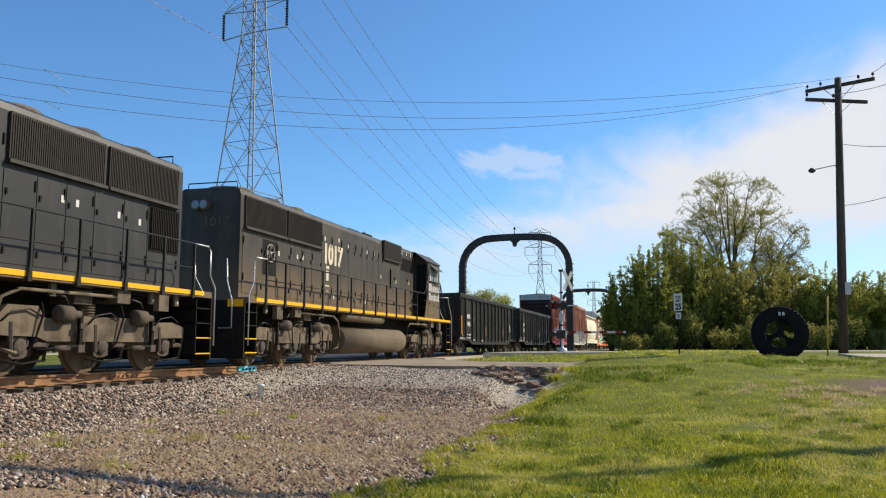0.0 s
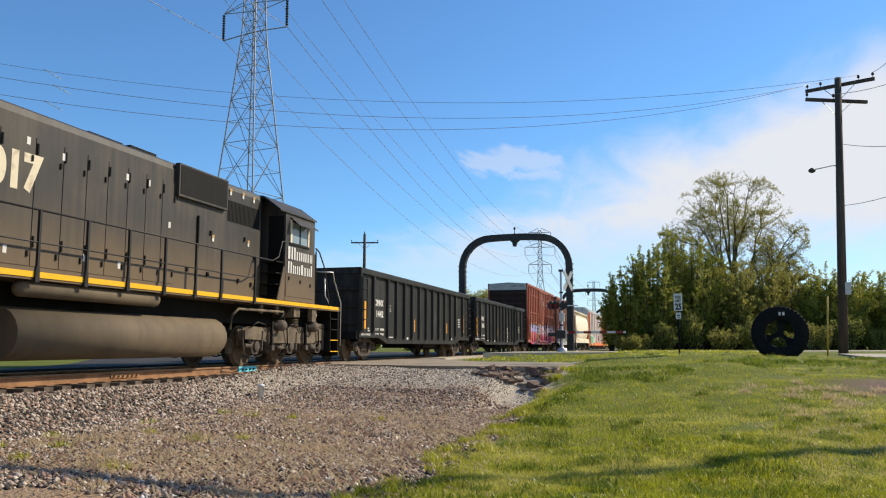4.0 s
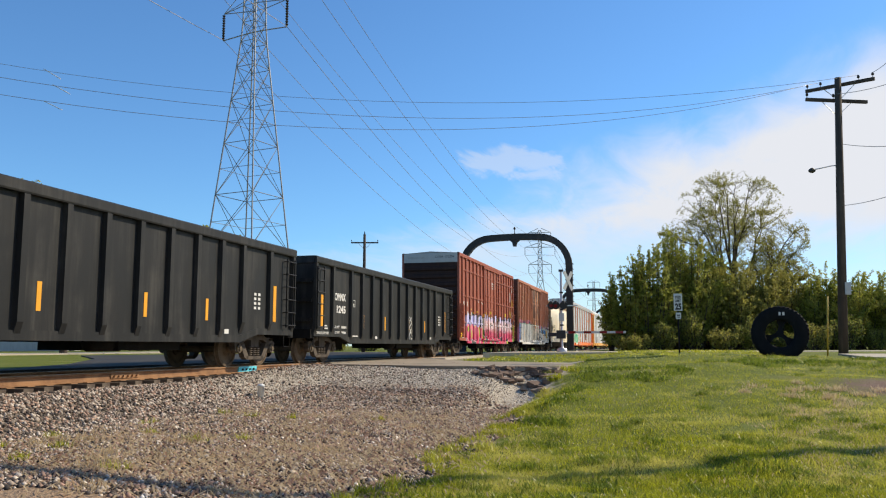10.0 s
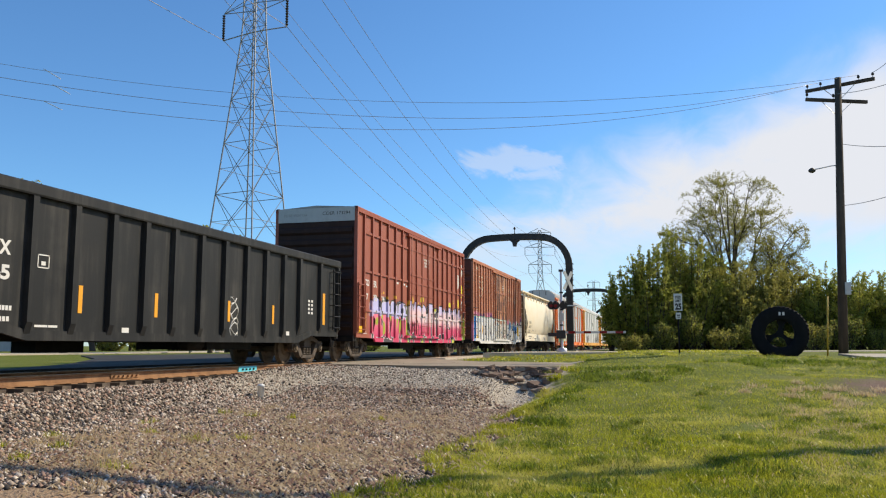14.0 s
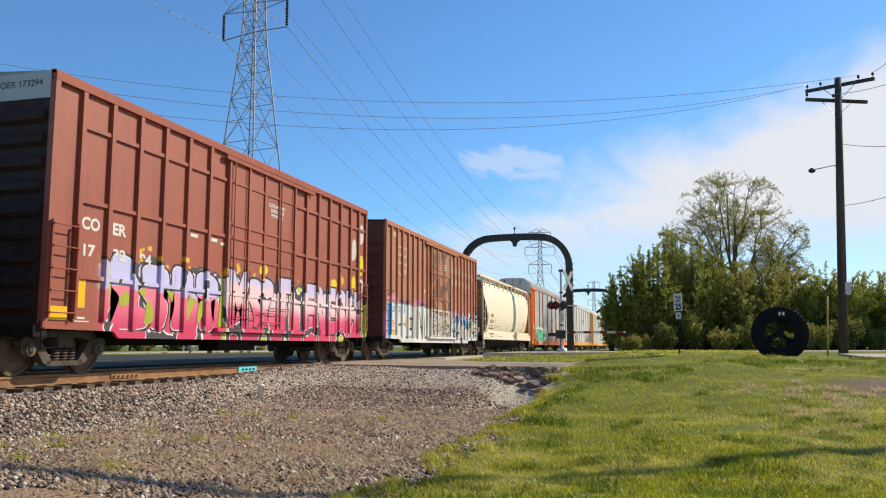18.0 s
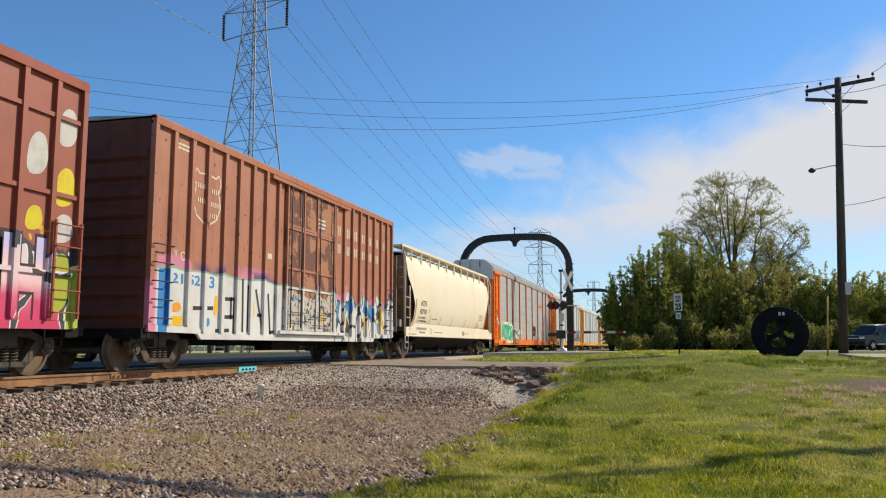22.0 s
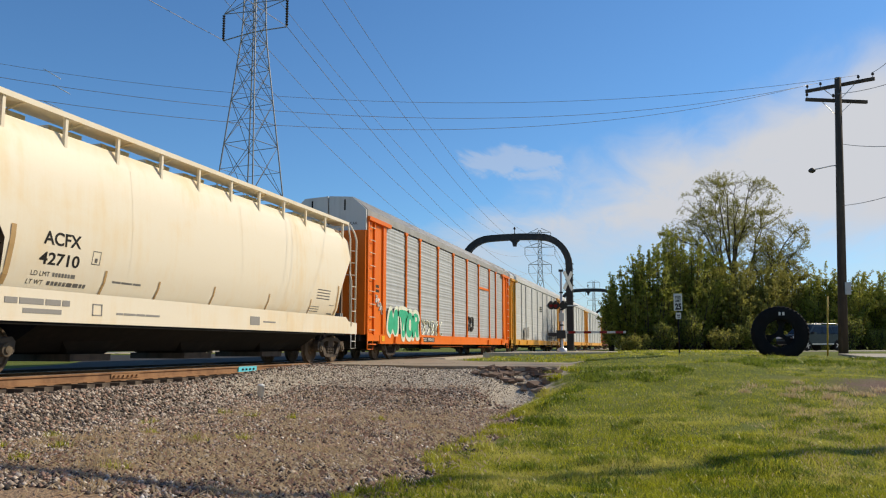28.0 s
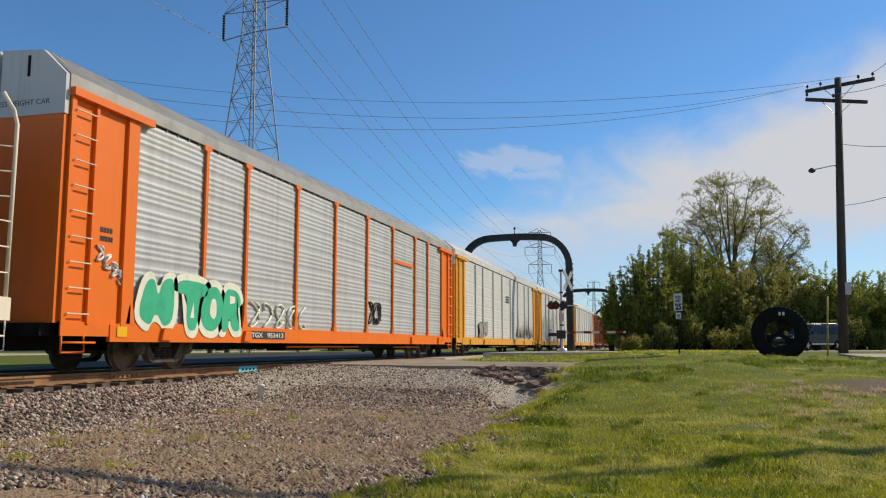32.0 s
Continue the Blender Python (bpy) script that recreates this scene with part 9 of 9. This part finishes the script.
for x in (-4, -1.2, 3.4):
    wn = boxes("window", M["white"], e, (x - 0.6, x + 0.6, -4.05, -4.0, 1.0, 2.1))
    boxes("pane", M["carglass"], wn, (x - 0.5, x + 0.5, -4.06, -4.04, 1.1, 2.0))
boxes("door", M["boxdark"], e, (0.8, 1.7, -4.05, -4.0, 0.0, 2.05))
# a low rail fence along the street
e = new("fence")
tagged(e, "low grey metal rail fence beside the street", "fence")
a, b = Vector(put(325, 84)), Vector(put(470, 84))
for i in range(9):
    q = a.lerp(b, i / 8)
    boxes("post", M["silver"], e, (q.x - 0.05, q.x + 0.05, q.y - 0.05, q.y + 0.05, q.z - 0.2, q.z + 0.9))
tubes("rail_bar", M["silver"], e, [a + Vector((0, 0, 0.85)), b + Vector((0, 0, 0.85))], [a + Vector((0, 0, 0.45)), b + Vector((0, 0, 0.45))], r=0.04)


# ---- the car that pulls up on the road ----
SUV = new("suv")
tagged(SUV, "dark slate blue sport utility vehicle with roof rails", "car")


def suv_body():
    base = [(-2.2, 0.42), (-2.24, 0.70), (-2.18, 0.98), (-1.25, 1.08), (2.05, 1.06), (2.2, 0.95), (2.22, 0.5), (2.1, 0.36), (-2.05, 0.36)]
    bm = bmesh.new()
    prism(bm, base, -0.88, 0.88, "y")
    bmesh.ops.bevel(bm, geom=bm.edges[:], offset=0.05, segments=2, affect="EDGES")
    body = part("body", bm, M["suv"], SUV, smooth=False)
    bm = bmesh.new()
    a = [bm.verts.new(p) for p in ((-1.30, -0.84, 1.05), (2.10, -0.84, 1.05), (1.86, -0.66, 1.66), (-0.62, -0.66, 1.68))]
    b = [bm.verts.new((v.co.x, -v.co.y, v.co.z)) for v in a]
    bm.faces.new(a)
    bm.faces.new(b[::-1])
    for i in range(4):
        bm.faces.new((a[i], b[i], b[(i + 1) % 4], a[(i + 1) % 4]))
    bmesh.ops.bevel(bm, geom=bm.edges[:], offset=0.05, segments=2, affect="EDGES")
    part("cabin", bm, M["suv"], body)
    for s in (-1, 1):
        for x0, x1, t0, t1 in ((-1.0, -0.05, -0.5, -0.05), (0.05, 0.95, 0.05, 0.9), (1.05, 1.85, 1.0, 1.65)):
            bm = bmesh.new()
            q = [(x0, 0.845, 1.10), (x1, 0.845, 1.10), (t1, 0.70, 1.56), (t0, 0.70, 1.56)]
            bm.faces.new([bm.verts.new((x, s * (y_ + 0.012), z)) for x, y_, z in q])
            part("side_window", bm, M["carglass"], body)
        tubes("roof_rail", M["silver"], body, [(-0.5, s * 0.6, 1.68), (-0.4, s * 0.6, 1.76), (1.6, s * 0.6, 1.75), (1.7, s * 0.6, 1.67)], r=0.02)
        boxes("mirror", M["suv"], body, (-0.95, -0.75, *sorted((s * 0.86, s * 1.05)), 1.05, 1.2))
        boxes("headlight", M["white"], body, (-2.24, -2.1, *sorted((s * 0.5, s * 0.85)), 0.78, 0.92))
        boxes("tail_light", M["redlens"], body, (2.14, 2.235, *sorted((s * 0.62, s * 0.85)), 0.85, 1.2))
        boxes("side_trim", M["silver"], body, (-1.0, 0.95, *sorted((s * 0.87, s * 0.90)), 0.40, 0.47))
    bm = bmesh.new()
    bm.faces.new([bm.verts.new(p) for p in ((-1.22, -0.74, 1.10), (-1.22, 0.74, 1.10), (-0.70, 0.6, 1.60), (-0.70, -0.6, 1.60))])
    o = part("windscreen", bm, M["carglass"], body)
    o.location = (-0.05, 0, 0.015)
    gr = boxes("grille", M["dark"], body, (-2.265, -2.22, -0.45, 0.45, 0.70, 0.92))
    boxes("grille_bar", M["silver"], gr, (-2.28, -2.264, -0.45, 0.45, 0.79, 0.84))
    boxes("bumper", M["dark"], body, (-2.28, -2.2, -0.8, 0.8, 0.42, 0.6), (2.2, 2.27, -0.8, 0.8, 0.42, 0.62))


suv_body()
SUV_WHEELS = []
for x in (-1.42, 1.33):
    for s in (-1, 1):
        bm = bmesh.new()
        lathe(bm, [(0.22, s * 0.74), (0.345, s * 0.74), (0.355, s * 0.77), (0.355, s * 0.88), (0.33, s * 0.90), (0.22, s * 0.90)], 24)
        for v in bm.verts:
            v.co.y -= s * 0.82
        wh = part("wheel", bm, M["rubber"], SUV)
        wh.location = (x, s * 0.82, 0.355)
        bm = bmesh.new()
        for k in range(5):
            a = 2 * math.pi * k / 5
            prism(bm, [(0.04 * math.cos(a + 1.57), 0.04 * math.sin(a + 1.57)), (0.22 * math.cos(a) + 0.03 * math.cos(a + 1.57), 0.22 * math.sin(a) + 0.03 * math.sin(a + 1.57)),
                       (0.22 * math.cos(a) - 0.03 * math.cos(a + 1.57), 0.22 * math.sin(a) - 0.03 * math.sin(a + 1.57)), (-0.04 * math.cos(a + 1.57), -0.04 * math.sin(a + 1.57))], *sorted((s * 0.06, s * 0.085)), "y")
        part("rim", bm, M["silver"], wh)
        SUV_WHEELS.append((wh, x, s))

# a bare tree added out of view: its limb is shaped to shade the bank
e = new("tree")
e.location = (24.0, -29.2, ground_z(24.0, -29.2))
tagged(e, "added unseen bare tree, its limb shaped to shade the bank", "tree")
here = Vector(e.location)
bm = bmesh.new()
tube(bm, [(0, 0, -0.4), (0.1, 0.1, 4), (-0.1, 0.3, 8), (-0.4, 1.0, 10.6)], [0.5, 0.42, 0.34, 0.26], 10)
part("trunk", bm, M["bark"], e, smooth=True)
over = [Vector((x, y, 0.0)) + SUN_DIR * 20 - here for x, y in ((12.4, -14.9), (11.4, -13.6), (10.3, -11.9), (9.3, -10.4), (8.2, -9.7), (7.9, -8.6), (7.8, -7.1), (7.9, -5.4), (8.0, -4.3))]
bm = bmesh.new()
tube(bm, [(-0.4, 1.0, 10.6)] + over, [0.20, 0.16, 0.12, 0.11, 0.11, 0.11, 0.11, 0.11, 0.10, 0.06], 8)
part("limb", bm, M["bark"], e, smooth=True)
rng = np.random.default_rng(77)
for i in range(10):
    q = over[1 + i % 7].lerp(over[2 + i % 7], rng.random())
    tubes("twig", M["bark"], e, [q, q + Vector(rng.standard_normal(3)) * 0.35 + Vector((0.2, -0.4, 0.3)), q + Vector(rng.standard_normal(3)) * 0.5 + Vector((0.5, -0.9, 0.6))], r=0.03, n=5)


# ---- what moves ----
def motions():
    rolled = lambda t: float(np.interp(t, TT, SS))
    fine_t = np.linspace(0, 32, 321)
    coef = np.polyfit(np.arange(0, 33, 2), ROLLED, 4)
    TT, SS = fine_t, np.polyval(coef, fine_t) - np.polyval(coef, 0.0)
    for e, x, turn in CARS:
        walk(e, [(t, pose(x - rolled(t), 0, 0, 0, 0, turn)) for t in range(0, 33, 2)])
    # wheels turn with the way rolled
    turns = {id(e): turn for e, x, turn in CARS}
    steps = [i * 0.16 for i in range(201)]
    for o, x, r in WHEELSETS:
        e = o.parent.parent
        sign = 1 if turns[id(e)] else -1
        walk(o, [(t, pose(x, 0, r, 0, math.degrees(sign * rolled(t) / r), 0)) for t in steps])
    # the car comes along the slanting road, slows and stops behind the tyre; how far it still has to roll
    ahead = Vector((math.cos(radians(130)), math.sin(radians(130))))
    left = [(0, 96.0), (20.4, 12.6), (21.0, 10.1), (21.5, 8.04), (22.0, 6.04), (22.5, 4.11), (23.0, 2.51), (23.5, 1.41), (24.0, 0.70), (24.5, 0.28), (25.0, 0.07), (25.6, 0.0), (32, 0.0)]
    rows = [(t, tuple(Vector((57.64, -21.06)) - ahead * q)) for t, q in left]
    walk(SUV, [(t, pose(q[0], q[1], 0.236, 0, 0, -50)) for t, q in rows])
    end = Vector(rows[-1][1])
    ts = [i * 0.08 for i in range(int(20.4 / 0.08), int(26.4 / 0.08))]
    px_ = [(Vector(q) - end).length for t, q in rows]
    tq = [t for t, q in rows]
    for wh, x, s in SUV_WHEELS:
        keys = [(0.0, pose(x, s * 0.82, 0.355, 0, math.degrees(float(np.interp(ts[0], tq, px_)) / 0.355), 0))]
        keys += [(t, pose(x, s * 0.82, 0.355, 0, math.degrees(float(np.interp(t, tq, px_)) / 0.355), 0)) for t in ts]
        keys.append((32.0, pose(x, s * 0.82, 0.355)))
        walk(wh, keys)


motions()
